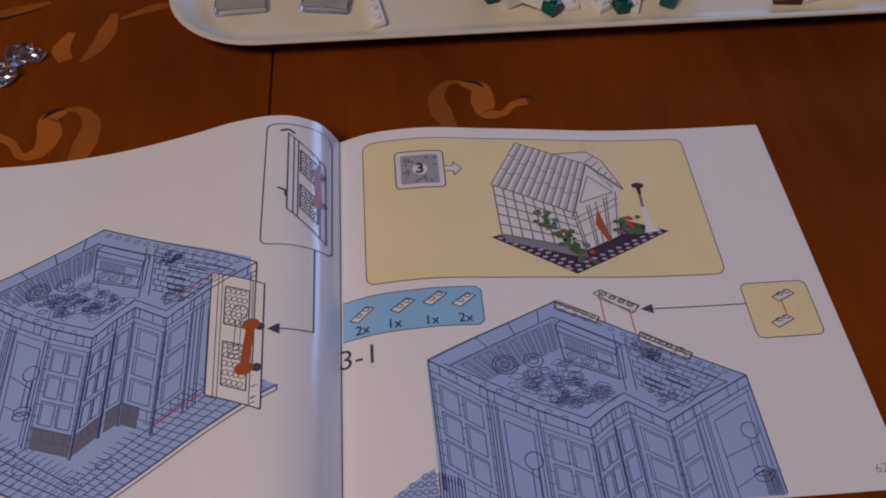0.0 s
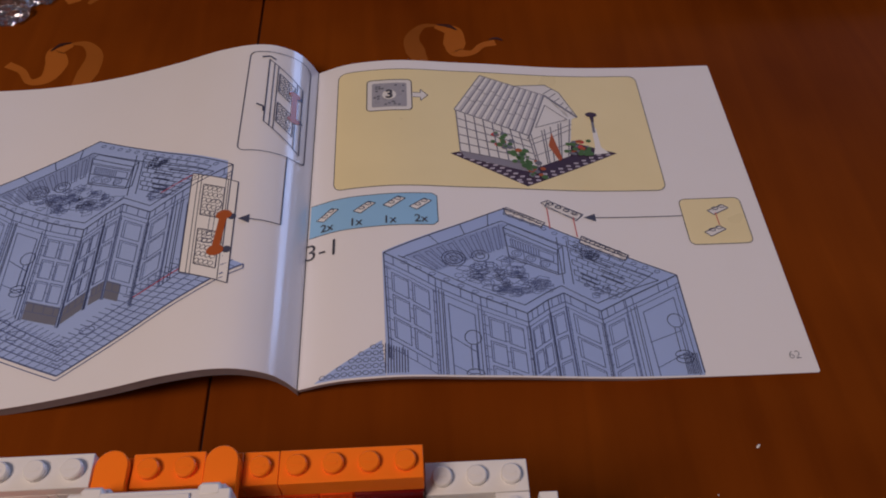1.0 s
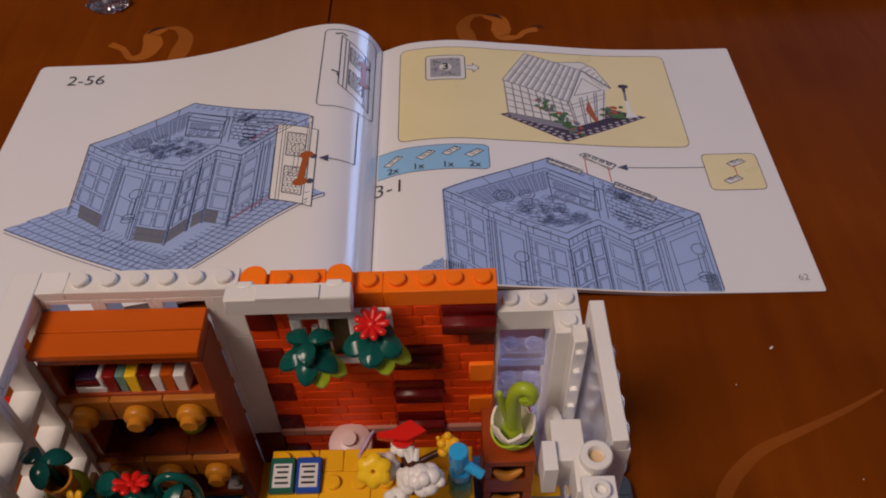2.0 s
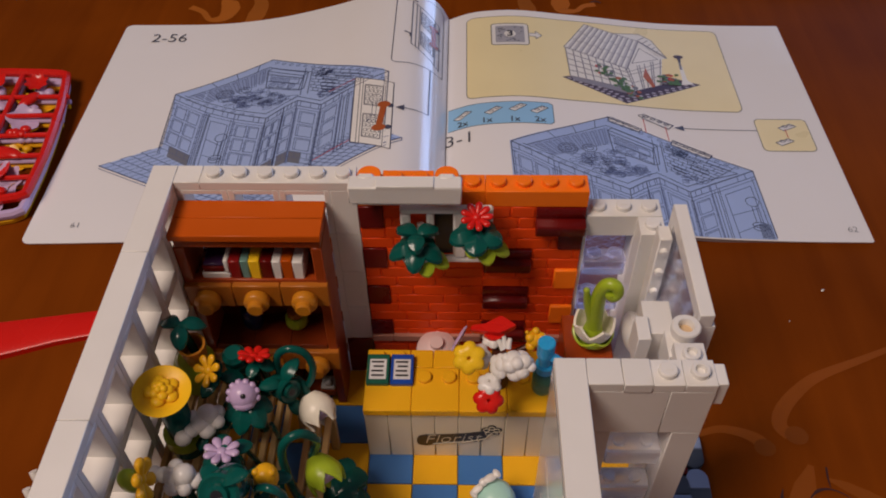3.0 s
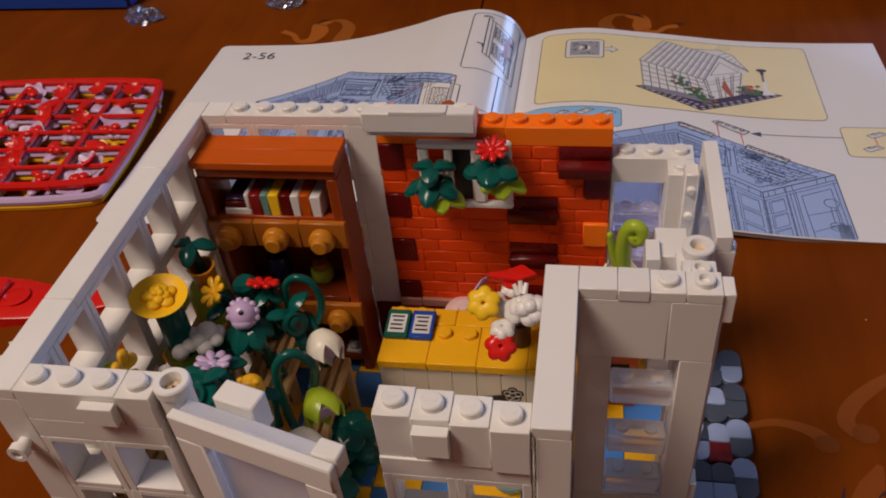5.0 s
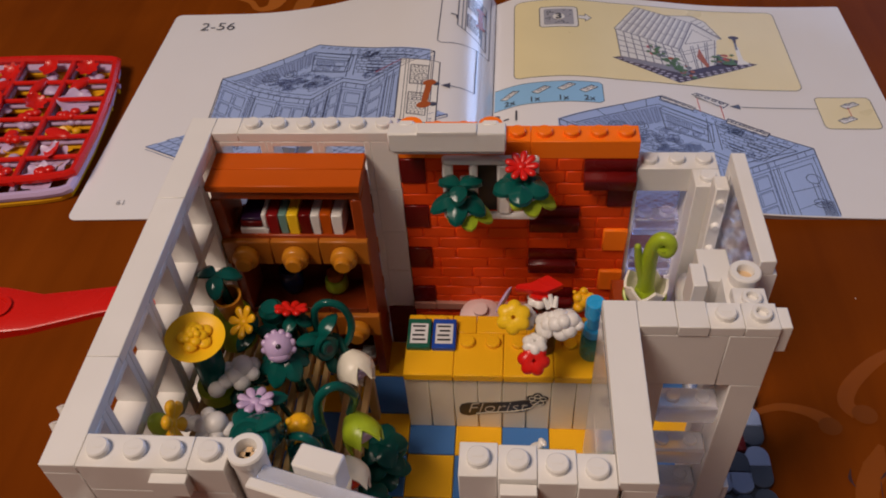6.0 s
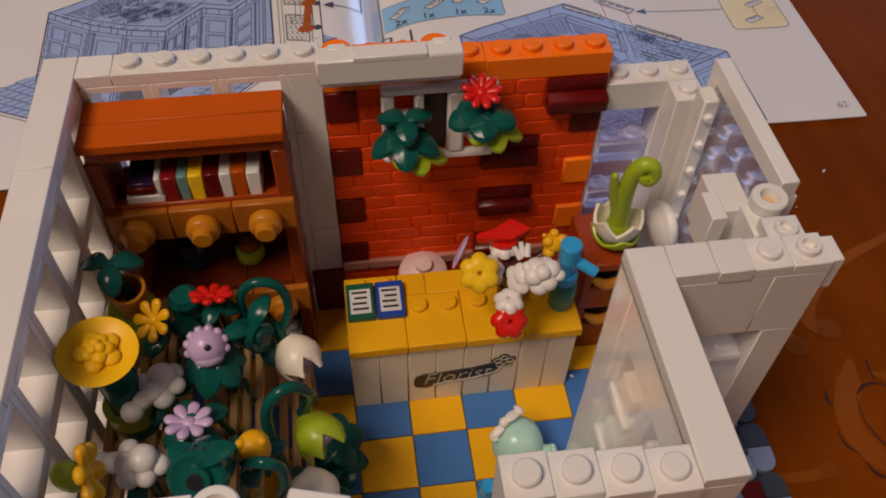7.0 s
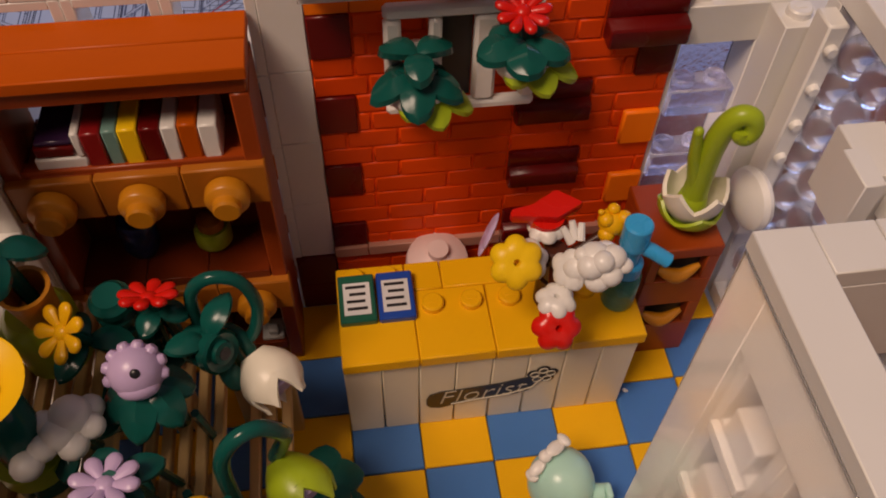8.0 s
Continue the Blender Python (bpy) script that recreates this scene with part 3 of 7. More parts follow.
for a, b, r in DARK:
    z0 = 0.4 + 1.2 * r
    if b - a == 1:
        bm = cbox(B(), a + 0.01, b - 0.01, 3.93, 4.5, z0 + 0.01, z0 + 1.19, 0.035)
    else:
        out = 0.5 if r == 8 else 0.34
        bm = wedge_brick(a + 0.02, b - 0.02, z0, out)
    part("brick", bm, MAROON, wall_brick, "dark red brick")
for a, b, r in PLAIN:
    z0 = 0.4 + 1.2 * r
    part("brick", cbox(B(), a + 0.01, b - 0.01, 3.86, 4.5, z0 + 0.01, z0 + 1.19, 0.06), ORANGE, wall_brick, "smooth bright orange brick")
bricks(wall_brick, [(4, 5, 4, 5, 11.2, 12.0, [(4.5, 4.5)]), (5, 9, 4, 5, 11.2, 12.0, [(5.5 + i, 4.5) for i in range(4)]), (0, 1, 4, 5, 11.2, 12.0), (1, 3, 4, 5, 11.2, 12.2, [(1.5, 4.5), (2.5, 4.5)]), (3, 4, 4, 5, 11.2, 12.0)], ORANGE)
# Dusty pink: shade and orange bounce on pale plates, put into the colour.
BOUNCE_TINTED = mat("bounce_tinted_plastic", (0.46, 0.22, 0.16), 0.4)
for x0, x1 in ((0.0, 1.0), (1.0, 5.0), (5.0, 9.0)):
    part("plate", cbox(B(), x0 + 0.01, x1 - 0.01, 3.82, 4.2, 2.62, 3.02, 0.025), BOUNCE_TINTED, wall_brick, "plate in the wall with shade and orange bounce in its colour")
for x in (0.5, 3.5):
    bm = B()
    pts = [(x - 0.46, 3.5), (x + 0.46, 3.5)] + [(x + 0.46 * math.cos(math.pi * k / 10), 4.6 + 0.46 * math.sin(math.pi * k / 10)) for k in range(11)]
    low, mid, top = ([bm.verts.new((x + (px - x) * f, 4.3 + (py - 4.3) * f, z)) for px, py in pts] for z, f in ((12.01, 1), (12.36, 1), (12.4, 0.95)))
    for a, b in ((low, mid), (mid, top)):
        for k in range(len(pts)):
            bm.faces.new([a[k], a[(k + 1) % len(pts)], b[(k + 1) % len(pts)], b[k]])
    bm.faces.new(top)
    bm.faces.new(low[::-1])
    part("round_plate", bm, ORANGE, wall_brick, "round-ended bright orange plate")
sign_beam = thing("awning_beam", "white beam clipped to the top of the orange brick wall", "beam", (2, 3.2, 12.2))
part("beam", cbox(B(), -0.1, 4.08, 2.75, 3.45, 12.5, 13.32, 0.05), WHITE, sign_beam)
part("lower_strip", cbox(B(), -0.06, 4.04, 3.0, 3.42, 12.2, 12.5, 0.03), WHITE, sign_beam)
part("tile", cbox(B(), 0.95, 3.05, 2.74, 3.3, 13.24, 13.4, 0.02), WHITE, sign_beam)
for x in (0.5, 3.5):
    part("clip", cbox(cbox(B(), x - 0.36, x + 0.36, 3.3, 3.75, 12.42, 12.9, 0.08), x - 0.3, x + 0.34, 3.2, 3.62, 12.8, 13.34, 0.1), WHITE, sign_beam)

# ---- the instruction booklet ----
PROFILE = [(-21.6, -1.12), (-18, -1.1), (-13.8, -0.98), (-9.5, -0.40), (-5.2, 0.66), (-2.3, 1.52), (-0.3, 1.80), (0.7, 1.70), (1.45, 1.41), (2.1, 1.0), (2.6, 0.42), (3.05, -0.55),
           (3.15, -0.6), (4.5, -0.10), (7.0, 0.22), (12.0, -0.17), (19.0, -0.92), (23, -1.08), (27.8, -1.12)]


def page_z(x):
    """Height of the open pages at x, smooth on each side of the fold."""
    side = [p for p in PROFILE if (p[0] <= 3.1) == (x <= 3.1)]
    xs, zs = np.array([p[0] for p in side]), np.array([p[1] for p in side])
    i = int(np.clip(np.searchsorted(xs, x) - 1, 0, len(xs) - 2))
    d = np.gradient(zs, xs)
    w = xs[i + 1] - xs[i]
    t = min(1.0, max(0.0, (x - xs[i]) / w))
    return float((2 * t**3 - 3 * t**2 + 1) * zs[i] + (t**3 - 2 * t**2 + t) * w * d[i] + (-2 * t**3 + 3 * t**2) * zs[i + 1] + (t**3 - t**2) * w * d[i + 1])


PAPER = mat("glossy_white_paper", (0.86, 0.845, 0.835), 0.17, spec=0.9, vary=0.03, bump=0.01, scale=60)
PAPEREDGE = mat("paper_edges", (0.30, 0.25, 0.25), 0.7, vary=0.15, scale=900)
booklet = thing("instruction_booklet", "open glossy instruction booklet with pale blue building drawings", "booklet", (3, 25, -DROP))
Y0, Y1 = 13.9, 36.3


def sheet(name, x0, x1, lift, thick, material, label, y0=Y0, y1=Y1):
    """A curved leaf of the booklet between two x."""
    n = 90
    bm = B()
    top, low = [], []
    for i in range(n + 1):
        f = i / n
        f = f * f * (1.6 - 0.6 * f) if x0 < 0 else 1 - (1 - f) ** 2 * (1.6 - 0.6 * (1 - f))
        x = x0 + (x1 - x0) * f
        z = page_z(x)
        row = []
        round_r = 0.5 if x0 < 0 else 0.12
        edge = min(abs(x - x0) if x0 < 0 else abs(x - x1), round_r)
        cut = round_r - math.sqrt(max(0.0, round_r ** 2 - (round_r - edge) ** 2))
        slant = 0.55 * max(0.0, (3.0 - x) / 24.5)
        ys = (y0 + cut - slant, (y0 + y1) / 2, y1 - cut)
        for y in ys:
            row.append(bm.verts.new((x, y, z + lift)))
        top.append(row)
        low.append([bm.verts.new((x, y, max(z + lift - thick, -DROP + 0.004))) for y in ys])
    for i in range(n):
        for k in range(2):
            bm.faces.new([top[i][k], top[i + 1][k], top[i + 1][k + 1], top[i][k + 1]])
            bm.faces.new([low[i][k], low[i][k + 1], low[i + 1][k + 1], low[i + 1][k]])
        bm.faces.new([top[i][0], low[i][0], low[i + 1][0], top[i + 1][0]])
        bm.faces.new([top[i][2], top[i + 1][2], low[i + 1][2], low[i][2]])
    for e in (0, n):
        bm.faces.new([*top[e], *low[e][::-1]])
    return part(name, bm, material, booklet, label)


sheet("page", -21.5, 3.08, 0.0, 0.05, PAPER, "white left page")
sheet("page", 3.12, 27.8, 0.0, 0.05, PAPER, "white right page")
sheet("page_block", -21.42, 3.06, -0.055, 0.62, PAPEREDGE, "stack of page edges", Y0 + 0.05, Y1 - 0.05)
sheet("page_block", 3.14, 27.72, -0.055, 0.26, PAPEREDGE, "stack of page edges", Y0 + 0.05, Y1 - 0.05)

# ---- the bookcase ----
bookcase = thing("bookcase", "reddish brown bookcase with amber drawers against the back wall", "bookcase", (-4, 3, 0))
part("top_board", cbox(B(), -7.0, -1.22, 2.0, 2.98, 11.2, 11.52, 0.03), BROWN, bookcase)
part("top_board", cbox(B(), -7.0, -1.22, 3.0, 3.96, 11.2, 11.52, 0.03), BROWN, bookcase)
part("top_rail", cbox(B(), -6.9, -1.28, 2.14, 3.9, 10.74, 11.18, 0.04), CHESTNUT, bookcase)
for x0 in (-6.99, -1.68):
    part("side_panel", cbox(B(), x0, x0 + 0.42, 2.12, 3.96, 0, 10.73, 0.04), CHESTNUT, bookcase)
# Back panels and lower shelves carry the recess's shade in their colour.
part("back_panel", cbox(B(), -5.6, -1.7, 3.8, 3.97, 0, 10.73, 0.02), CHESTNUT_SHADED, bookcase)
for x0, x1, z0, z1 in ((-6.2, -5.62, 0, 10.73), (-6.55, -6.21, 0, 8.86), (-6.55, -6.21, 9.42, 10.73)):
    part("back_panel", cbox(B(), x0, x1, 3.8, 3.97, z0, z1, 0.02), CHESTNUT_SHADED, bookcase)
for z in (8.38, 4.2, 0.6):
    for i in range(3):
        part("shelf_board", cbox(B(), -6.55 + 1.62 * i, -6.55 + 1.62 * i + 1.605, 2.12, 3.8, z, z + 0.38, 0.03), CHESTNUT if z > 8 else CHESTNUT_SHADED, bookcase)
drawer_bm = cbox(B(), -0.95, 0.95, -0.2, 0.2, -0.62, 0.62, 0.04)
drawer_mesh, _ = mesh_of("drawer_front", drawer_bm, AMBER)
knob_mesh, _ = mesh_of("knob", lathe(B(), [(0, 0), (0.5, 0), (0.52, 0.05), (0.52, 0.3), (0.48, 0.36), (0.36, 0.4), (0.33, 0.43), (0.33, 0.62), (0.28, 0.67), (0, 0.67)], aim((0, 0, 0), (0, -1, 0)), 26), GOLD)
for z in (8.12, 3.66):
    for i in range(3):
        d = piece("drawer_front", drawer_mesh, (-6.03 + 1.93 * i, 2.1, z + 0.02 * (i - 1)), bookcase)
        piece("knob", knob_mesh, (-6.08 + 1.95 * i + 0.03 * (i % 2), 1.52, z - 0.05), d)
part("top_rail", cbox(B(), -6.95, -1.3, 2.14, 2.5, 8.72, 8.88, 0.03), CHESTNUT, bookcase)


def book(x0, x1, z0, z1, material, label, y0=2.24):
    b = cbox(B(), x0 + 0.142, x1 + 0.118, y0, 3.6, z0, z1, 0.04)
    return solo("book", b, material, label, "book", group="books on the shelf")


book(-6.35, -5.2, 8.77, 9.15, WHITE, "white toy book lying flat on the shelf")
book(-6.3, -5.42, 9.16, 9.44, MAROON, "dark red toy book lying on a white one", 2.28)
book(-6.26, -5.44, 9.45, 9.58, mat("plum_plastic", (0.035, 0.012, 0.05), 0.3), "dark plum toy book lying on a dark red one", 2.34)
book(-5.4, -5.2, 9.16, 9.86, WHITE, "thin white toy book standing upright")
for n, (x0, x1, m, c) in enumerate(((-5.2, -4.74, "red", mat("cherry_plastic", (0.24, 0.008, 0.008), 0.3)), (-4.74, -4.4, "sand green", SAND), (-4.4, -3.96, "yellow", LEMON), (-3.96, -3.48, "dark red", MAROON), (-3.48, -3.12, "white", WHITE), (-3.12, -2.68, "brown", BROWN), (-2.68, -2.25, "white", WHITE))):
    book(x0, x1, 8.77, 9.84 + 0.02 * (n % 3), c, m + " toy book standing upright on the shelf", 2.22 + 0.02 * (n % 2))


def vase(name, at, material, label, r=0.5, h=1.3, lid=None):
    t = thing(name, label, "jar", at)
    m = Matrix.Translation(at)
    part("body", lathe(B(), [(0, 0), (r * 0.75, 0), (r, 0.25 * h), (r, 0.8 * h), (r * 0.85, h), (r * 0.7, h), (r * 0.75, 0.8 * h), (0, 0.3 * h)], m), material, t)
    if lid:
        part("lid", lathe(B(), [(0, h), (r * 0.7, h), (r * 0.7, h + 0.3), (r * 0.3, h + 0.45), (0, h + 0.45)], m), lid, t)
    return t


vase("jar", (-5.05, 3.25, 4.58), CLEARBLUE, "small deep blue glass jar on the shelf")
vase("jar", (-3.15, 3.28, 4.58), LIME, "small lime green pot with an amber lid", 0.5, 0.7, AMBER)
solo("scoop", cbox(cbox(B(), -2.4, -1.75, 2.2, 2.9, 0.985, 1.15, 0.04), -2.2, -1.9, 2.25, 2.55, 1.15, 1.4, 0.05), GREY, "grey clear scoop on the lowest shelf", "scoop")

# ---- the counter ----
counter = thing("shop_counter", "yellow topped shop counter with white plank front", "counter", (4, 0.9, 0))
part("body", cbox(B(), 0.05, 7.95, -0.2, 2.3, 0, 3.48, 0.04), WHITE, counter)
plank_mesh, _ = mesh_of("plank", cbox(B(), -0.485, 0.485, -0.2, 0.2, -1.74, 1.74, 0.03), mat("light_tan_plastic", (0.77, 0.68, 0.50), 0.36))
for i in range(8):
    piece("plank", plank_mesh, (0.5 + i, -0.405, 1.745), counter)
for x0, x1, y0, y1, st in ((0, 2.02, -0.72, 1.46, []), (2.02, 4.04, -0.72, 1.46, [2.55, 3.6]), (4.04, 6.06, -0.72, 1.46, [4.65, 5.7]), (6.06, 8.1, -0.72, 1.46, [6.75]),
                           (0, 1.9, 1.47, 2.42, []), (1.9, 2.9, 1.47, 2.42, []), (2.9, 5.0, 1.47, 2.42, []), (5.0, 8.1, 1.47, 2.42, [])):
    bm = cbox(B(), x0 + 0.008, x1 - 0.008, y0, y1, 3.5, 3.9, 0.035)
    for sx in st:
        stud(bm, sx, 0.92, 3.9)
    if x0 == 0 and y0 > 0:
        stud(bm, 0.5, 1.98, 3.9)
        stud(bm, 1.4, 1.98, 3.9)
    part("top_plate", bm, YELLOW, counter)
for x0, m, lab in ((0.06, SAND, "green"), (1.1, DEEPBLUE, "blue")):
    t = thing("price_card", "%s framed white price card lying on the counter" % lab, "card", (x0 + 0.48, 1.2, 3.9))
    tm = Matrix.Translation((x0 + 0.48, 1.22, 4.02)) @ turned(5, "X")
    part("frame", cbox(B(), -0.49, 0.49, -0.73, 0.73, -0.1, 0.16, 0.04, tm), m if lab == "blue" else mat("green_frame_plastic", (0.008, 0.10, 0.062), 0.3), t)
    part("sheet", cbox(B(), -0.36, 0.36, -0.52, 0.46, 0.162, 0.172, 0.002, tm), mat("card_print", (0.66, 0.67, 0.68), 0.4, vary=0.1, scale=900), t, "white printed sheet")
    for k, (bx, bw) in enumerate(((-0.02, 0.27), (0.02, 0.22), (-0.03, 0.25), (0.0, 0.27))):
        part("printed_bar", cbox(B(), bx - bw, bx + bw, 0.28 - 0.22 * k, 0.37 - 0.22 * k, 0.173, 0.177, 0.001, tm), BLACK, t, "dark printed bar")


def text_mesh(body, size, m, depth=0.01, shear=0.0, bold=-0.008):
    """Built-in font as a flat mesh placed by m, in studs."""
    cu = bpy.data.curves.new("lettering", "FONT")
    cu.body, cu.size, cu.extrude, cu.shear, cu.resolution_u = body, size, depth / 2, shear, 3
    cu.offset = bold
    cu.align_x, cu.align_y = "CENTER", "CENTER"
    ob = new("lettering", cu)
    data = bpy.data.meshes.new_from_object(ob.evaluated_get(bpy.context.evaluated_depsgraph_get()))
    bpy.data.objects.remove(ob)
    bm = B()
    bm.from_mesh(data)
    bpy.data.meshes.remove(data)
    bm.transform(m)
    return bm


signboard = thing("shop_sign", "black ribbon sign with florist lettering on the counter front", "sign", (3.9, -0.62, 1.0))
bm = B()
ribbon = [(2.2, 1.34, 0.16), (2.3, 1.38, 0.36), (2.6, 1.40, 0.46), (3.0, 1.46, 0.40), (3.6, 1.54, 0.37), (4.3, 1.62, 0.36), (4.8, 1.70, 0.40), (5.1, 1.78, 0.36), (5.3, 1.95, 0.18)]
rows = [[bm.verts.new((x, y, z + s * hgt)) for y in (-0.612, -0.64) for s in (-1, 1)] for x, z, hgt in ribbon]
for a, b in zip(rows, rows[1:]):
    bm.faces.new([a[2], b[2], b[3], a[3]])
    bm.faces.new([a[1], a[3], b[3], b[1]])
    bm.faces.new([a[0], b[0], b[2], a[2]])
    bm.faces.new([a[0], a[1], b[1], b[0]])
bm.faces.new(rows[0])
bm.faces.new(rows[-1])
part("ribbon", bm, BLACK, signboard)
bm = B()
for i in range(5):
    ball(bm, (5.45 + 0.27 * math.cos(1.26 * i + 0.3), -0.62, 2.2 + 0.27 * math.sin(1.26 * i + 0.3)), (0.2, 0.02, 0.2), None, 12, 6)
ball(bm, (5.45, -0.62, 2.18), (0.2, 0.025, 0.2), None, 12, 6)
part("blossom", bm, BLACK, signboard)
face = Matrix(((1, 0, 0, 3.72), (0, 0, -1, -0.645), (0, 1, 0, 1.56), (0, 0, 0, 1))) @ turned(5, "Z")
CREAM_INK = mat("cream_ink", (0.58, 0.52, 0.40), 0.5)
part("lettering", text_mesh("Florist", 0.98, face, 0.01, 0.32, -0.021), CREAM_INK, signboard, "cream lettering")
for i in range(5):
    c = (5.45 + 0.24 * math.cos(1.26 * i + 0.3), 2.2 + 0.24 * math.sin(1.26 * i + 0.3))
    part("petal_outline", tube(B(), [(c[0] + 0.13 * math.cos(a), -0.645, c[1] + 0.13 * math.sin(a)) for a in (0, 0.8, 1.6, 2.4, 3.2, 4.0, 4.8, 5.6, 6.28)], 0.018, 5), CREAM_INK, signboard, "thin cream petal outline")
part("underline", tube(B(), [(2.9, -0.652, 1.12), (3.6, -0.652, 1.24), (4.5, -0.652, 1.34), (5.2, -0.652, 1.6), (5.38, -0.652, 1.95)], 0.02, 5), CREAM_INK, signboard, "thin cream flourish")

# ---- what stands on the counter ----
bouquet = thing("bouquet", "bouquet of red, yellow and white toy flowers in a brown holder", "flowers", (5.7, 0.7, 3.9))
bm = cyl(B(), 5.7, 0.75, 3.9, 5.1, 0.42, 0.05)
cyl(bm, 5.65, 0.7, 5.1, 6.2, 0.3, 0.05)
for a in ((4.75, 0.35, 6.3), (5.9, -0.2, 6.7), (5.25, -0.8, 5.9), (5.45, 1.2, 6.2), (6.9, 1.0, 6.2)):
    tube(bm, [(5.65, 0.7, 5.6), a], 0.14)
part("holder", bm, DARKBROWN, bouquet, "dark brown holder with stems")
part("bloom", bloom(B(), aim((4.42, 0.0, 6.72), (-0.05, -0.66, 0.74)), 0.68, 0.28, 6), LEMON, bouquet, "yellow open bloom")
part("calyx", bloom(B(), aim((4.78, 0.35, 6.3), (0.3, -0.35, 0.85)), 0.58, 0.4, 6), WHITE, bouquet, "white bloom")
part("bloom", bloom(B(), aim((5.18, -1.42, 5.95), (0.05, -0.72, 0.68), 20), 0.62, 0.3, 6), RED, bouquet, "red open bloom")
part("calyx", bloom(B(), aim((5.22, -0.98, 6.32), (0, 0.0, 1)), 0.5, 0.3, 6), WHITE, bouquet, "white bloom")
rm = Matrix.Translation((5.44, 1.25, 6.82)) @ turned(6, "X")
bm = lathe(B(), [(0, -0.5), (0.42, -0.5), (0.44, -0.44), (0.44, 0.06), (0, 0.06)], rm, 24)
outline = [(-1.0, -0.16), (-0.45, -0.26), (0.2, -0.4), (0.34, -0.3), (0.92, 0.12), (0.98, 0.22), (0.86, 0.36), (0.38, 0.86), (0.28, 0.86), (-0.15, 0.52), (-0.4, 0.3), (-0.98, 0.16), (-1.04, 0.0)]
loops = [[bm.verts.new(rm @ Vector((x * 0.92 * f, 0.1 + (y * 0.66 - 0.1) * f, z))) for x, y in outline] for z, f in ((0.0, 0.96), (0.04, 1.0), (0.26, 1.0), (0.3, 0.96))]
for a, b in zip(loops, loops[1:]):
    for k in range(len(outline)):
        bm.faces.new([a[k], a[(k + 1) % len(outline)], b[(k + 1) % len(outline)], b[k]])
bm.faces.new(loops[-1])
bm.faces.new(loops[0][::-1])
part("bloom", bm, RED, bouquet, "flat red winged bloom")
part("calyx", bloom(B(), aim((5.42, 1.1, 6.42), (0, 0.1, 0.98)), 0.5, 0.3, 6), WHITE, bouquet, "white bloom")


def cluster(bm, at, spec):
    for dx, dy, dz, r in spec:
        ball(bm, (at[0] + dx, at[1] + dy, at[2] + dz), (r, r, r * 0.92), None, 14, 9)
    return bm


part("bloom", cluster(B(), (6.15, -0.5, 7.15), ((0, 0, 0.1, 0.42), (0.4, -0.1, 0.2, 0.32), (0.3, -0.34, -0.1, 0.32), (-0.36, 0, -0.15, 0.38), (-0.48, -0.15, -0.42, 0.28), (0.1, -0.26, 0.3, 0.28), (0.05, -0.3, -0.3, 0.34), (0.55, 0.05, -0.12, 0.28), (-0.15, -0.2, 0.1, 0.34), (0.3, 0.15, 0.0, 0.36), (-0.3, 0.05, 0.22, 0.2), (0.66, -0.25, 0.05, 0.2))), WHITE, bouquet, "white rounded blossoms")
bm = B()
for a, b in (((5.75, 0.1, 7.15), (5.55, 0.35, 7.45)), ((5.85, 0.15, 7.2), (5.78, 0.45, 7.55)), ((5.95, 0.1, 7.2), (6.02, 0.4, 7.5))):
    tube(bm, [a, b], [0.12, 0.08], 8)
part("calyx", bloom(bm, aim((5.62, -0.5, 6.9), (-0.7, -0.5, 0.5)), 0.52, 0.22, 5), WHITE, bouquet, "white petals with small claws")
part("bud", cluster(B(), (7.12, 1.1, 6.55), ((0, 0, 0, 0.38), (0.24, -0.1, 0.24, 0.2), (-0.22, -0.1, 0.22, 0.2), (0.28, -0.15, -0.15, 0.22), (-0.18, -0.22, -0.2, 0.22), (0, 0.1, 0.38, 0.16), (-0.36, 0.0, 0.42, 0.08), (0.3, 0.05, -0.32, 0.18))), YELLOW, bouquet, "yellow bud")
part("lavender_bloom", bloom(B(), aim((4.05, 1.4, 6.1), (-0.85, 0.4, 0.3)), 0.62, 0.12, 6), LILAC, bouquet, "lavender bloom")

spray_bottle = thing("spray_bottle", "toy spray bottle with azure head and green base on the counter", "spray bottle", (7.55, 0.5, 3.9))
g = part("bottle", lathe(B(), [(0, 3.9), (0.42, 3.9), (0.46, 4.0), (0.46, 5.1), (0.4, 5.2), (0, 5.2)], Matrix.Translation((7.55, 0.5, 0))), CLEARGREEN, spray_bottle, "clear green bottle")
bm = cyl(B(), 7.55, 0.5, 5.2, 5.7, 0.4, 0.06)
cyl(bm, 7.52, 0.46, 5.7, 6.5, 0.26, 0.02)
cyl(bm, 7.5, 0.42, 6.4, 7.25, 0.36, 0.05)
tube(bm, [(7.5, 0.42, 6.5), (7.95, 0.2, 6.35), (8.35, 0.0, 6.15)], 0.2)
part("head", bm, SKYBLUE, spray_bottle)

solo("pink_cushion", lathe(B(), [(0, 0.0), (0.85, 0.0), (0.95, 0.15), (0.9, 0.35), (0.55, 0.6), (0.3, 0.66), (0.3, 0.9), (0, 0.92)], Matrix.Translation((3.0, 3.3, 2.6)) @ turned(10, "X")), PINK, "pale pink round seat on a post behind the counter", "stool")
solo("seat_post", cyl(B(), 3.0, 3.3, 0.0, 2.64, 0.3), MAROON, "dark red post under the round pink seat", "post")

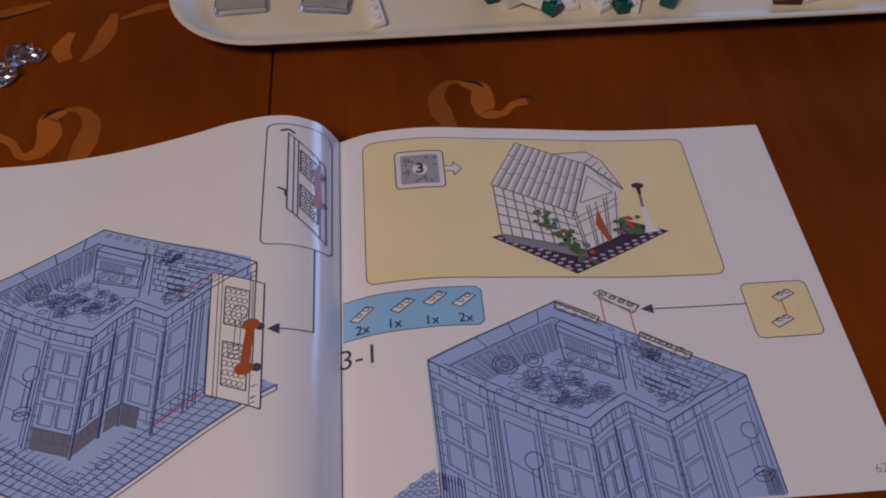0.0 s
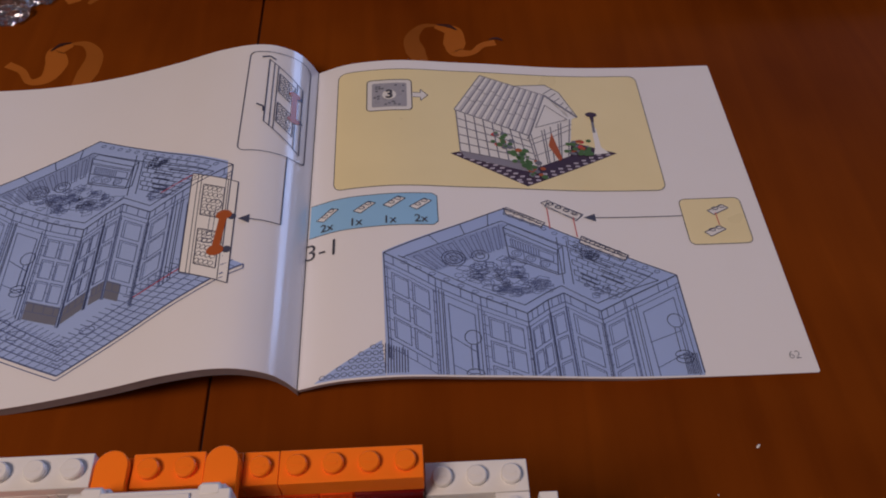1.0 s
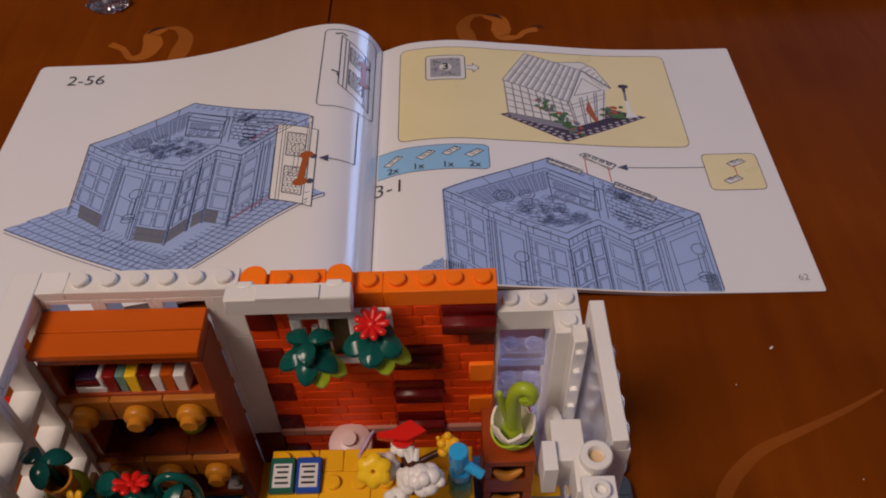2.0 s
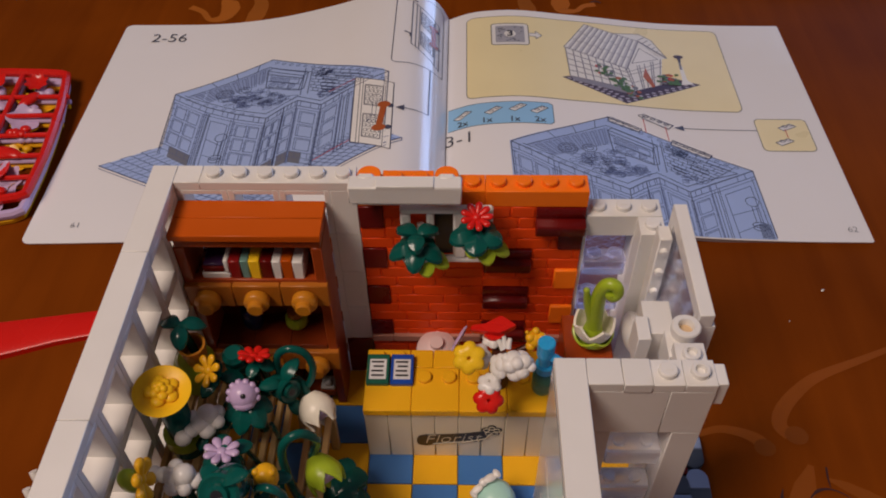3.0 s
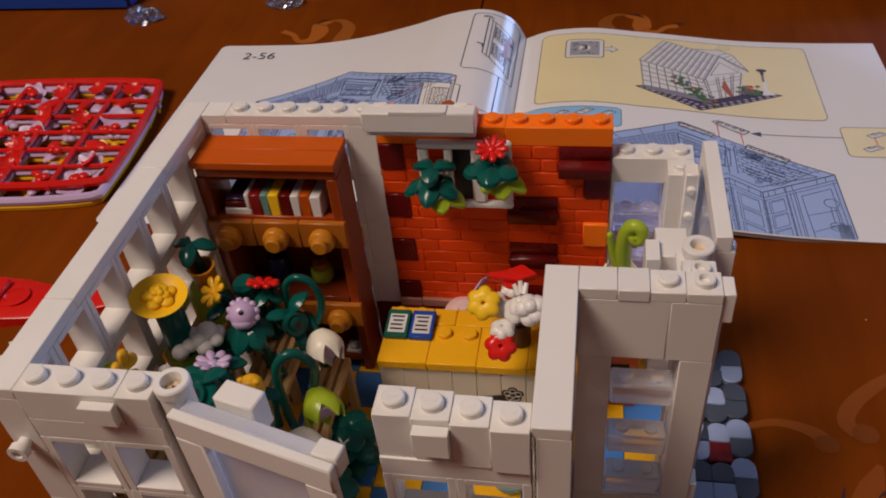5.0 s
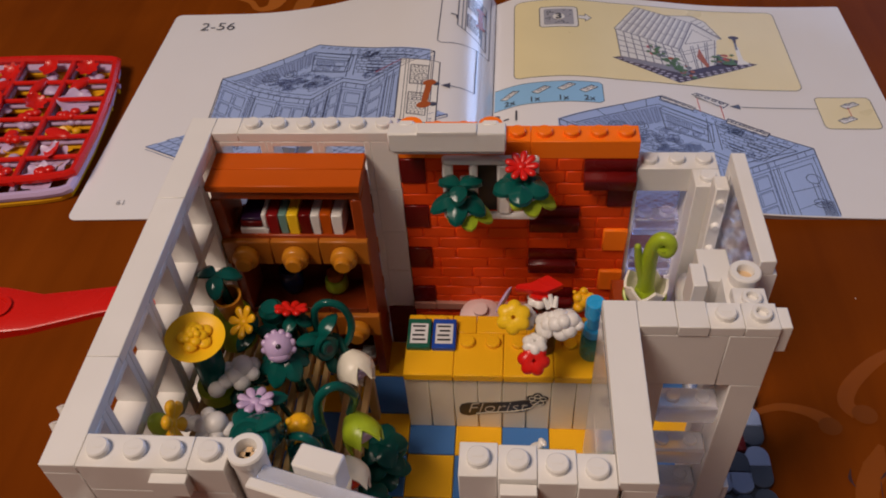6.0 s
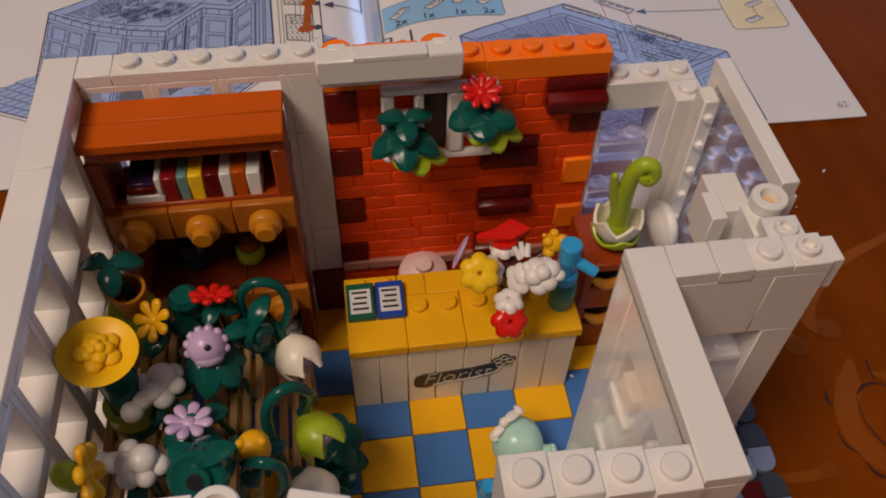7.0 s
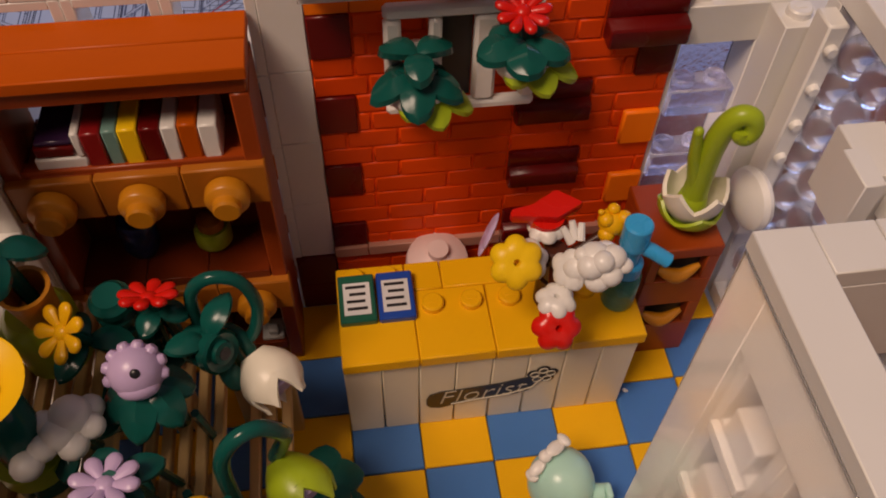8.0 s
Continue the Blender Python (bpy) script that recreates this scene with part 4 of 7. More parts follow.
# ---- the side cabinet and its sprout ----
cabinet = thing("side_cabinet", "reddish brown cabinet with two drawer slots", "cabinet", (9.5, 2.2, 0))
CX0, CX1, CZ = 8.5, 10.46, 5.2
part("body", cbox(B(), CX0, CX1, 1.35, 3.4, 0, CZ - 0.4, 0.03), CHESTNUT, cabinet)
part("top_board", cbox(B(), CX0 - 0.02, CX1 + 0.02, 0.98, 3.42, CZ - 0.4, CZ, 0.04), CHESTNUT, cabinet)
for z0, z1 in ((0, 1.55), (2.6, 3.75)):
    part("front_rail", cbox(B(), CX0, CX1, 1.0, 1.36, z0, z1, 0.03), CHESTNUT, cabinet)
for z0, z1 in ((1.55, 2.6), (3.75, 4.8)):
    part("front_rail", cbox(B(), CX0, CX0 + 0.3, 1.0, 1.36, z0, z1, 0.03), CHESTNUT, cabinet)
    part("front_rail", cbox(B(), CX1 - 0.35, CX1, 1.0, 1.36, z0, z1, 0.03), CHESTNUT, cabinet)
    # Thin black panel: the slot's inner shade is put into its colour.
    part("slot", cbox(B(), CX0 + 0.3, CX1 - 0.35, 1.3, 1.36, z0, z1, 0.01), BLACK, cabinet, "black panel painting the shade inside a drawer slot")
    pts = smooth_line([(CX0 + 0.35, 1.15, z0 + 0.45), (CX0 + 0.9, 0.98, z0 + 0.28), (CX1 - 0.45, 1.1, z0 + 0.55)], 5)
    part("handle", tube(B(), pts, [0.1, 0.14, 0.18, 0.2, 0.22, 0.22, 0.2, 0.18, 0.15, 0.12, 0.08]), GOLD, cabinet, "curved amber handle")
sprout = thing("potted_sprout", "lime green curled sprout in a white shell pot on the cabinet", "plant", (9.75, 2.0, CZ))
part("saucer", eggshell(B(), Matrix.Translation((9.62, 2.0, CZ)), 0.88, 0.9, 4, 0.42), LIME, sprout, "lime green leafy cup")
part("shell", eggshell(B(), Matrix.Translation((9.62, 2.0, CZ + 0.12)), 0.86, 1.45, 5, 0.32, 0.1), IVORY, sprout, "white jagged shell")
bm = lathe(B(), [(0, 0.2), (0.4, 0.2), (0.44, 0.7), (0.36, 1.15), (0.26, 1.3), (0, 1.3)], Matrix.Translation((9.6, 1.95, CZ)))
curl = smooth_line([(9.6, 1.95, 6.2), (9.57, 1.9, 7.1), (9.53, 1.8, 8.2), (9.6, 1.7, 9.0), (9.78, 1.6, 9.4), (10.05, 1.5, 9.4), (10.16, 1.45, 9.1), (10.04, 1.42, 8.85), (9.86, 1.42, 8.92), (9.86, 1.42, 9.08)], 5)
tube(bm, curl, [0.34 - 0.17 * i / len(curl) for i in range(len(curl))], 12)
tube(bm, smooth_line([(9.48, 1.9, 6.9), (9.18, 1.85, 7.9), (9.02, 1.8, 8.75)], 5), [0.24 - 0.012 * i for i in range(11)], 10)
ball(bm, (9.02, 1.8, 8.77), (0.13, 0.13, 0.16))
part("stem", bm, LIME, sprout)

# ---- the teapot ----
teapot = thing("teapot", "mint green toy teapot with a white bow standing on the floor", "teapot", (5.5, -3.2, 0))
bm = lathe(B(), [(0, 0), (0.46, 0), (0.74, 0.27), (0.9, 0.75), (0.9, 1.12), (0.75, 1.6), (0.46, 1.87), (0.2, 1.95), (0, 1.97)], Matrix.Translation((5.55, -3.25, 0)), 28)
tube(bm, smooth_line([(6.2, -3.5, 0.75), (6.5, -3.65, 0.85), (6.75, -3.75, 1.0)], 4), [0.24 + 0.006 * i for i in range(9)], 14)
cbox(bm, 6.62, 6.8, -3.98, -3.56, 0.9, 1.3, 0.05)
part("pot", bm, MINT, teapot)
bm = ball(B(), (5.06, -2.95, 2.06), (0.2, 0.18, 0.16), turned(35, "Z"), 14, 8)
for c, ln, wd, tilt in (((4.82, -3.16, 1.86), 0.3, 0.17, 20), ((5.36, -2.78, 2.12), 0.34, 0.19, -12), ((4.68, -3.27, 1.66), 0.16, 0.2, 35), ((5.62, -2.6, 2.16), 0.15, 0.22, -20)):
    ball(bm, c, (ln, wd, 0.11), turned(35, "Z") @ turned(-tilt, "Y"), 14, 8)
part("bow", bm, WHITE, teapot, "white bow")

# ---- hanging plants on a white trellis ----
trellis = thing("trellis", "white trellis frame fixed on the orange brick wall", "trellis", (3.5, 3.8, 8.3))
for x0, x1, z0, z1 in ((1.7, 5.3, 11.4, 11.75), (1.7, 5.3, 8.65, 8.95), (1.7, 2.1, 8.95, 11.4), (2.72, 3.02, 8.95, 11.4), (3.75, 4.3, 8.95, 11.4), (4.9, 5.3, 8.95, 11.4)):
    part("bar", cbox(B(), x0, x1, 3.3, 3.62, z0, z1, 0.09), WHITE, trellis)
for x in (1.95, 5.05):
    part("clip", cbox(B(), x - 0.15, x + 0.15, 3.6, 3.95, 9.9, 10.2, 0.03), WHITE, trellis)
# Black sheet added between two bars to paint the shade behind them.
part("dark_gap", cbox(B(), 3.03, 3.74, 3.58, 3.64, 8.96, 11.39, 0.01), BLACK, trellis, "black sheet standing in for shade behind the trellis")


def rosette(bm, at, n, length, width, rise, spin=0.0, droop=0.45):
    for i in range(n):
        m = Matrix.Translation(at) @ turned(spin + 360 * i / n, "Z") @ turned(-rise, "Y")
        leaf(bm, m, length, width, droop)
    return bm


def hanging(at, label, flower):
    x, y, z = at
    t = thing("hanging_plant", label, "plant", (x, y, z - 1.3), group="plants on the trellis")
    part("pot", lathe(B(), [(0, -1.15), (0.3, -1.12), (0.58, -0.95), (0.68, -0.7), (0.66, -0.5), (0.3, -0.42), (0, -0.42)], Matrix.Translation(at)), WHITE, t, "white hanging pot")
    tube_bm = tube(B(), [(x, y, z - 0.9), (x + 0.1, 3.6, z - 0.6), (x + 0.1, 3.75, z - 0.2)], 0.14)
    part("hook", tube_bm, WHITE, t)
    bm = B()
    for a, ln in ((-15, 1.28), (-68, 1.08), (-125, 0.85), (50, 0.95)):
        leaf(bm, Matrix.Translation((x + 0.12, y, z - 0.55)) @ turned(a, "Z") @ turned(14, "Y"), ln, 0.75, 0.2, 0.14)
    part("under_leaves", bm, LIME, t, "lime green lower leaves")
    bm = B()
    for a, ln in ((-95, 1.02), (-25, 1.02), (-165, 1.06), (50, 0.85), (130, 0.85)):
        leaf(bm, Matrix.Translation((x, y, z - 0.25)) @ turned(a, "Z") @ turned(-8, "Y"), ln, 0.9 if flower else 0.78, 0.22 if flower else 0.45, 0.16, -0.3)
    if not flower:
        for a, ln in ((-92, 0.78), (28, 0.86), (150, 0.86)):
            leaf(bm, Matrix.Translation((x + 0.02, y + 0.1, z + 0.3)) @ turned(a, "Z") @ turned(-14, "Y"), ln, 0.64, 0.4, 0.18, -0.2)
        tube(bm, [(x, y, z - 0.3), (x + 0.02, y + 0.08, z + 0.25)], 0.2)
    part("leaves", bm, TEAL, t, "dark green glossy leaves")
    if flower:
        part("bloom", daisy(B(), aim((x - 0.03, y + 0.22, z + 0.32), (0, -0.3, 0.95)), 0.62, 9, 0.36, 0.2), RED, t, "red star bloom")


hanging((2.36, 2.6, 10.72), "dark green leafy plant in a white hanging pot", False)
hanging((4.68, 2.55, 11.5), "dark green plant with a red bloom in a hanging pot", True)

# ---- the flower display ----
def stand(x0, x1, y0, y1, z, label):
    t = thing("flower_stand", label, "stand", ((x0 + x1) / 2, (y0 + y1) / 2, 0), group="slatted flower stands")
    n = max(3, int((x1 - x0) / 0.38))
    for i in range(n):
        xa = x0 + (x1 - x0) * i / n
        part("slat", cbox(B(), xa + 0.07, xa + (x1 - x0) / n - 0.07, y0, y1, z - 0.35, z, 0.04), TAN, t)
    for yy in (y0 + 0.15, (y0 + y1) / 2, y1 - 0.4):
        part("rail", cbox(B(), x0 + 0.05, x1 - 0.05, yy, yy + 0.3, z - 0.7, z - 0.36, 0.03), TAN, t)
    for xx in (x0 + 0.05, x1 - 0.4):
        for yy in (y0 + 0.05, y1 - 0.4):
            part("leg", cbox(B(), xx, xx + 0.35, yy, yy + 0.35, 0, z - 0.71, 0.03), TAN, t)
    for k in range(3):
        zz = 0.8 + k * (z - 1.6) / 3
        part("rail", cbox(B(), x0 + 0.4, x1 - 0.4, y0 + 0.1, y0 + 0.3, zz, zz + 0.3, 0.03), TAN, t)
    return t


stand(-6.95, -4.6, -9.0, 0.4, 6.4, "dark tan slatted stand under the flowers")
stand(-4.5, -2.6, -8.0, 0.2, 5.2, "dark tan slatted stand under the flowers")
stand(-2.5, -1.3, -7.4, 0.0, 3.2, "dark tan slatted stand under the flowers")


def stem(bm, a, b, r=0.12):
    mid = ((a[0] + b[0]) / 2 + 0.1, (a[1] + b[1]) / 2, (a[2] + b[2]) / 2)
    return tube(bm, smooth_line([a, mid, b], 5), r, 8)


def flower(label, foot, at, make, material, part_label, leaves=(), r=0.12, leaf_size=(0.9, 0.6)):
    """A toy flower: stem, leaves along it and a bloom."""
    t = thing("toy_flower", label, "flower", foot, group="toy flowers of the display")
    bm = stem(B(), foot, at, r)
    part("stem", bm, TEAL, t)
    for f, n, spin in leaves:
        p = [a + (b - a) * f for a, b in zip(foot, at)]
        part("leaves", rosette(B(), p, n, leaf_size[0], leaf_size[1], 15, spin, 0.4), TEAL, t)
    part("bloom", make(B()), material, t, part_label)
    return t


# yellow dish flower
dish = thing("toy_flower", "large yellow dish flower on a dark green trunk", "flower", (-6.0, -3.7, 6.4), group="toy flowers of the display")
dm = aim((-6.0, -4.0, 10.0), (0.12, -0.12, 0.98))
part("trunk", lathe(B(), [(0, 6.4), (0.62, 6.4), (0.62, 6.9), (0.5, 7.0), (0.5, 9.6), (0.3, 10.0), (0, 10.0)], Matrix.Translation((-5.95, -3.85, 0))), TEAL, dish, "dark green trunk")
part("ring", lathe(B(), [(0.5, 7.0), (0.72, 7.0), (0.72, 7.5), (0.5, 7.5)], Matrix.Translation((-5.95, -3.85, 0))), LIME, dish, "lime green ring")
part("dish", lathe(B(), [(0, 0), (0.35, 0.0), (0.7, 0.1), (0.95, 0.28), (0.97, 0.33), (0.92, 0.33), (0.65, 0.18), (0.35, 0.12), (0, 0.12)], dm, 36), SUNNY, dish, "yellow dish")
bm = B()
for ring, (n, q, z, w) in enumerate(((5, 0.36, 0.2, 0.25), (5, 0.22, 0.32, 0.2), (3, 0.1, 0.43, 0.14))):
    for k in range(n):
        a = 2 * math.pi * k / n + 0.5 * ring
        ball(bm, dm @ Vector((0.03 + q * math.cos(a), 0.06 + q * math.sin(a), z)), (w * 1.0, w * 0.95, 0.12), dm.to_3x3().to_4x4() @ turned(math.degrees(a), "Z"), 14, 9)
ball(bm, dm @ Vector((0.03, 0.06, 0.2)), (0.38, 0.38, 0.2), dm.to_3x3().to_4x4(), 18, 10)
part("bloom", bm, SUNNY, dish, "yellow bloom")

flower("yellow daisy on a dark green stem", (-4.9, -1.2, 6.4), (-5.15, -2.0, 8.6), lambda b: daisy(b, aim((-5.15, -2.07, 8.67), (-0.45, -0.45, 0.75)), 0.62, 7, 0.42, 0.2), YELLOW, "yellow petals", ((0.6, 3, 0),))
flower("red daisy on dark green leaves", (-3.7, -0.4, 5.2), (-3.73, -1.0, 8.0), lambda b: daisy(b, aim((-3.73, -1.06, 8.15), (0.05, 0.45, 0.88)), 0.63, 8, 0.4, 0.22), RED, "red petals", ((0.86, 4, 70),), 0.16, (0.66, 0.52))
flower("small lavender daisy on dark green leaves", (-4.0, -4.4, 5.2), (-4.04, -5.1, 8.4), lambda b: daisy(b, aim((-4.1, -5.2, 8.35), (0.05, 0.25, 0.96)), 0.63, 8, 0.4, 0.22), LILAC, "lavender petals", ((0.86, 4, 30),), 0.16, (0.85, 0.6))

bug = thing("toy_flower", "round lavender bloom with a black-painted hole over green leaves", "flower", (-3.6, -2.4, 5.2), group="toy flowers of the display")
part("stem", stem(B(), (-3.6, -2.4, 5.2), (-3.69, -3.0, 8.4), 0.2), TEAL, bug)
bm = B()
for a, ln in ((-100, 1.12), (-48, 1.05), (-152, 1.05), (4, 0.95), (160, 0.95)):
    leaf(bm, Matrix.Translation((-3.66, -3.05, 8.2)) @ turned(a, "Z") @ turned(6, "Y"), ln, 0.74, 0.42, 0.1, -0.34)
part("leaves", bm, TEAL, bug, "dark green broad leaves")
hm = aim((-3.69, -3.05, 8.6), (0.05, -0.75, 0.65))
bm = ball(B(), (-3.69, -3.05, 8.6), (0.54, 0.52, 0.54), None, 22, 14)
for i in range(8):
    a = math.radians(-12 + 204 * i / 7)
    lathe(bm, [(0.1, 0), (0.125, 0.42), (0.125, 0.55), (0.08, 0.61), (0, 0.62)], hm @ Matrix.Translation((0, 0, 0.08)) @ aim((0, 0, 0), (math.cos(a), math.sin(a), 0)), 10)
ball(bm, hm @ Vector((0.02, -0.3, 0.16)), (0.4, 0.24, 0.28), hm.to_3x3().to_4x4(), 18, 10)
part("bloom", bm, LILAC, bug, "knobbly lavender head")
# No hole is cut: a flat black bead paints its shade.
part("eye", ball(B(), hm @ Vector((0.08, 0.08, 0.5)), (0.1, 0.1, 0.05), hm.to_3x3().to_4x4()), BLACK, bug, "black bead standing in for the shaded hole of the bloom")


def snapdragon(at, foot, material, label, turn=0.0):
    t = thing("toy_flower", label, "flower", foot, group="toy flowers of the display")
    part("stem", stem(B(), foot, at, 0.14), TEAL, t)
    part("leaves", rosette(B(), [a + (b - a) * 0.6 for a, b in zip(foot, at)], 3, 0.8, 0.5, 10, 20, 0.4), TEAL, t)
    bm = B()
    m = Matrix.Translation(at) @ turned(turn, "Z")
    for dx, dy, dz, r in ((0.35, 0.05, 0.15, 0.46), (0.0, -0.1, 0.05, 0.4), (0.1, -0.35, -0.15, 0.36), (-0.35, -0.12, -0.02, 0.33), (-0.72, -0.2, -0.1, 0.36), (0.55, -0.3, -0.05, 0.3), (0.7, 0.1, -0.1, 0.33), (-0.1, 0.25, 0.1, 0.3)):
        ball(bm, m @ Vector((dx, dy, dz)), (r * 0.86, r * 0.86, r * 0.78), None, 14, 9)
    part("bloom", bm, material, t, "rounded pale blossoms")


snapdragon((-5.2, -3.9, 8.1), (-5.0, -3.4, 6.4), WHITE, "white snapdragon bloom in the shade of the dish", 35)
snapdragon((-5.45, -6.15, 8.5), (-5.2, -6.2, 6.4), WHITE, "white snapdragon bloom on a green stem", -20)


def bell(at, axis, material, inside, foot, label, hook=None, curl=2.35, bite=0.4):
    t = thing("toy_flower", label, "flower", foot, group="toy flowers of the display")
    m = aim(at, axis)
    up = m.to_3x3().transposed() @ Vector((0.3, -0.5, 0.8))
    m = m @ turned(math.degrees(math.atan2(up.y, up.x)) + 36, "Z")
    part("bell", eggshell(B(), m, 0.74, 1.38, 5, bite, curl=curl, n=60), material, t, "bell-shaped bloom with a jagged rim")
    part("throat", lathe(B(), [(0, 0.22), (0.33, 0.26), (0.55, 0.46), (0.61, 0.74), (0.54, 1.0), (0.3, 1.14), (0, 1.18)], m, 20), inside, t, "coloured throat")
    bm = stem(B(), foot, [a - 0.05 * b for a, b in zip(at, axis)], 0.16) if hook is None else tube(B(), smooth_line(hook, 6), 0.17, 10)
    part("stem", bm, TEAL, t)
    return t


bell((-1.93, -1.35, 6.1), (0.52, -0.68, -0.46), IVORY, LILAC, (-1.9, -0.9, 3.2), "ivory bell flower with a pink throat",
     [(-2.3, -0.5, 3.2), (-2.45, -0.7, 5.0), (-2.45, -0.9, 6.4), (-2.15, -1.15, 6.6), (-1.95, -1.33, 6.15)])
bell((-1.47, -3.8, 5.7), (0.52, -0.68, -0.46), LIME, LILAC, (-2.2, -4.4, 3.2), "lime green bell flower on a hooked stem",
     [(-2.2, -4.4, 3.2), (-2.3, -4.6, 5.2), (-2.3, -4.6, 7.2), (-2.0, -4.5, 8.0), (-1.5, -4.3, 8.1), (-1.1, -4.1, 7.4), (-1.2, -3.9, 6.6), (-1.47, -3.78, 5.72)], 1.95, 0.42)
bell((-1.63, -5.6, 5.6), (0.52, -0.68, -0.46), IVORY, RED, (-2.0, -5.2, 3.2), "ivory bell flower with a red throat")


def green_can(at, foot, label, turn, hook, axis, size=1.0):
    """A dark green trumpet bloom with a ringed neck, leaf ears and a hooked stem."""
    t = thing("toy_flower", label, "flower", foot, group="toy flowers of the display")
    m = aim(at, axis) @ Matrix.Scale(size, 4)
    part("trumpet", lathe(B(), [(0, -0.7), (0.5, -0.7), (0.55, -0.5), (0.55, -0.15), (0.48, -0.1), (0.48, 0.1), (0.6, 0.15), (0.6, 0.38), (0.52, 0.45), (0.4, 0.4), (0.34, 0.4), (0.3, 0.52), (0, 0.54)], m, 24), TEAL, t)
    # The end is closed; a black disc paints the hole's shade.
    part("throat", lathe(B(), [(0, 0.53), (0.17, 0.53), (0.17, 0.55), (0, 0.55)], m, 16), BLACK, t, "black disc standing in for the shade in a small hole")
    bm = leaf(B(), Matrix.Translation((at[0], at[1], at[2] + 0.4)) @ turned(turn + 20, "Z") @ turned(-60, "Y"), 0.95, 0.6, 0.5)
    leaf(bm, Matrix.Translation((at[0], at[1], at[2] + 0.3)) @ turned(turn + 160, "Z") @ turned(-35, "Y"), 0.85, 0.6, 0.4)
    leaf(bm, Matrix.Translation((at[0] + 0.1, at[1] - 0.2, at[2] - 0.4)) @ turned(turn - 70, "Z") @ turned(25, "Y"), 0.75, 0.5, 0.4)
    part("leaves", bm, TEAL, t, "dark green leaf ears")
    part("stem", tube(B(), smooth_line(hook, 6), 0.15, 10), TEAL, t, "hooked dark green stem")


green_can((-2.7, -1.55, 6.75), (-2.6, -0.9, 5.2), "dark green trumpet plant with a hooked stem", 35,
          [(-2.7, -0.9, 5.2), (-2.95, -0.95, 6.8), (-2.9, -0.95, 8.0), (-2.45, -0.95, 8.5), (-1.85, -0.95, 8.3), (-1.6, -1.0, 7.5), (-1.75, -1.1, 6.7), (-2.1, -1.2, 6.2)], (0.72, -0.58, 0.32), 0.86)
green_can((-3.55, -6.9, 9.0), (-3.2, -6.0, 5.2), "dark green trumpet plant behind the front wall", -15,
          [(-3.2, -6.0, 5.2), (-2.9, -6.2, 7.0), (-2.6, -6.6, 8.5), (-2.1, -6.8, 8.9), (-1.75, -6.8, 8.4), (-1.8, -6.8, 7.4), (-2.0, -6.6, 6.6)], (-0.12, -0.72, 0.66), 1.2)
flower("round yellow bud among dark green leaves", (-2.9, -5.6, 5.2), (-2.5, -6.0, 8.0), lambda b: cluster(b, (-2.47, -6.05, 8.25), ((0, 0, -0.1, 0.44), (0.02, 0, 0.14, 0.42), (-0.26, -0.05, 0.4, 0.14), (0.26, -0.05, 0.38, 0.14), (0.08, -0.4, 0.0, 0.14), (-0.2, -0.36, -0.2, 0.16))), YELLOW, "yellow bud", ((0.9, 3, 20),), 0.14, (0.8, 0.55))
flower("yellow bloom on a lime green leaf", (-6.4, -6.6, 6.4), (-6.2, -7.0, 9.8), lambda b: daisy(b, aim((-6.0, -7.05, 9.85), (0.95, 0.1, 0.1)), 0.75, 6, 0.5, 0.28), YELLOW, "yellow petals")
solo("lime_leaf", ball(B(), (-6.5, -6.85, 9.4), (0.42, 0.3, 0.62)), LIME, "lime green rounded leaf behind a yellow bloom", "leaf")

clump = thing("leafy_plant", "dark green leafy plant on the shop floor", "plant", (-0.8, -3.2, 0))
part("stem", tube(B(), [(-0.8, -3.2, 0), (-0.75, -3.1, 1.6), (-0.7, -3.0, 2.6)], 0.2), TEAL, clump)
for f, n, sp in ((0.8, 5, 0), (1.6, 5, 36), (2.5, 5, 10)):
    part("leaves", rosette(B(), (-0.75, -3.1, f), n, 0.95, 0.9, 20, sp, 0.5), TEAL, clump)
clump2 = thing("leafy_plant", "dark green leafy plant on the shop floor", "plant", (-0.9, -5.8, 0))
for f, n, sp in ((0.5, 5, 15), (1.4, 5, 50), (2.3, 5, 0)):
    part("leaves", rosette(B(), (-0.9, -5.6, f), n, 0.95, 0.9, 20, sp, 0.5), TEAL, clump2)
part("stem", tube(B(), [(-0.9, -5.8, 0), (-0.9, -5.6, 1.4), (-0.9, -5.6, 2.4)], 0.2), TEAL, clump2)

bush = thing("foliage", "dark green foliage between the flowers of the display", "foliage", (-4, -3, 5.2), "stuff")
rng = random.Random(11)
bm = B()
for i in range(9):
    x, y = rng.uniform(-5.0, -3.9), rng.uniform(-6.6, -0.2)
    z = rng.uniform(5.4, 6.4)
    leaf(bm, Matrix.Translation((x, y, z)) @ turned(rng.uniform(0, 360), "Z") @ turned(rng.uniform(-40, 5), "Y"), rng.uniform(0.55, 0.85), rng.uniform(0.35, 0.55), rng.uniform(0.2, 0.6), 0.1)
for i in range(5):
    x, y, z = rng.uniform(-5.2, -4.0), rng.uniform(-6.4, -0.4), rng.uniform(5.6, 7.2)
    lathe(bm, [(0, -0.3), (0.3, -0.3), (0.36, -0.2), (0.3, -0.1), (0.36, 0), (0.3, 0.1), (0.34, 0.2), (0.2, 0.3), (0, 0.3)], aim((x, y, z), (rng.uniform(-1, 1), rng.uniform(-1, 1), 0.6)), 12)
for i in range(8):
    x, y = rng.uniform(-5.2, -2.4), rng.uniform(-6.4, -0.4)
    tube(bm, [(x, y, 4.9), (x + rng.uniform(-0.3, 0.3), y + rng.uniform(-0.3, 0.3), 6.6)], 0.1, 6)
part("leaves", bm, TEAL, bush)



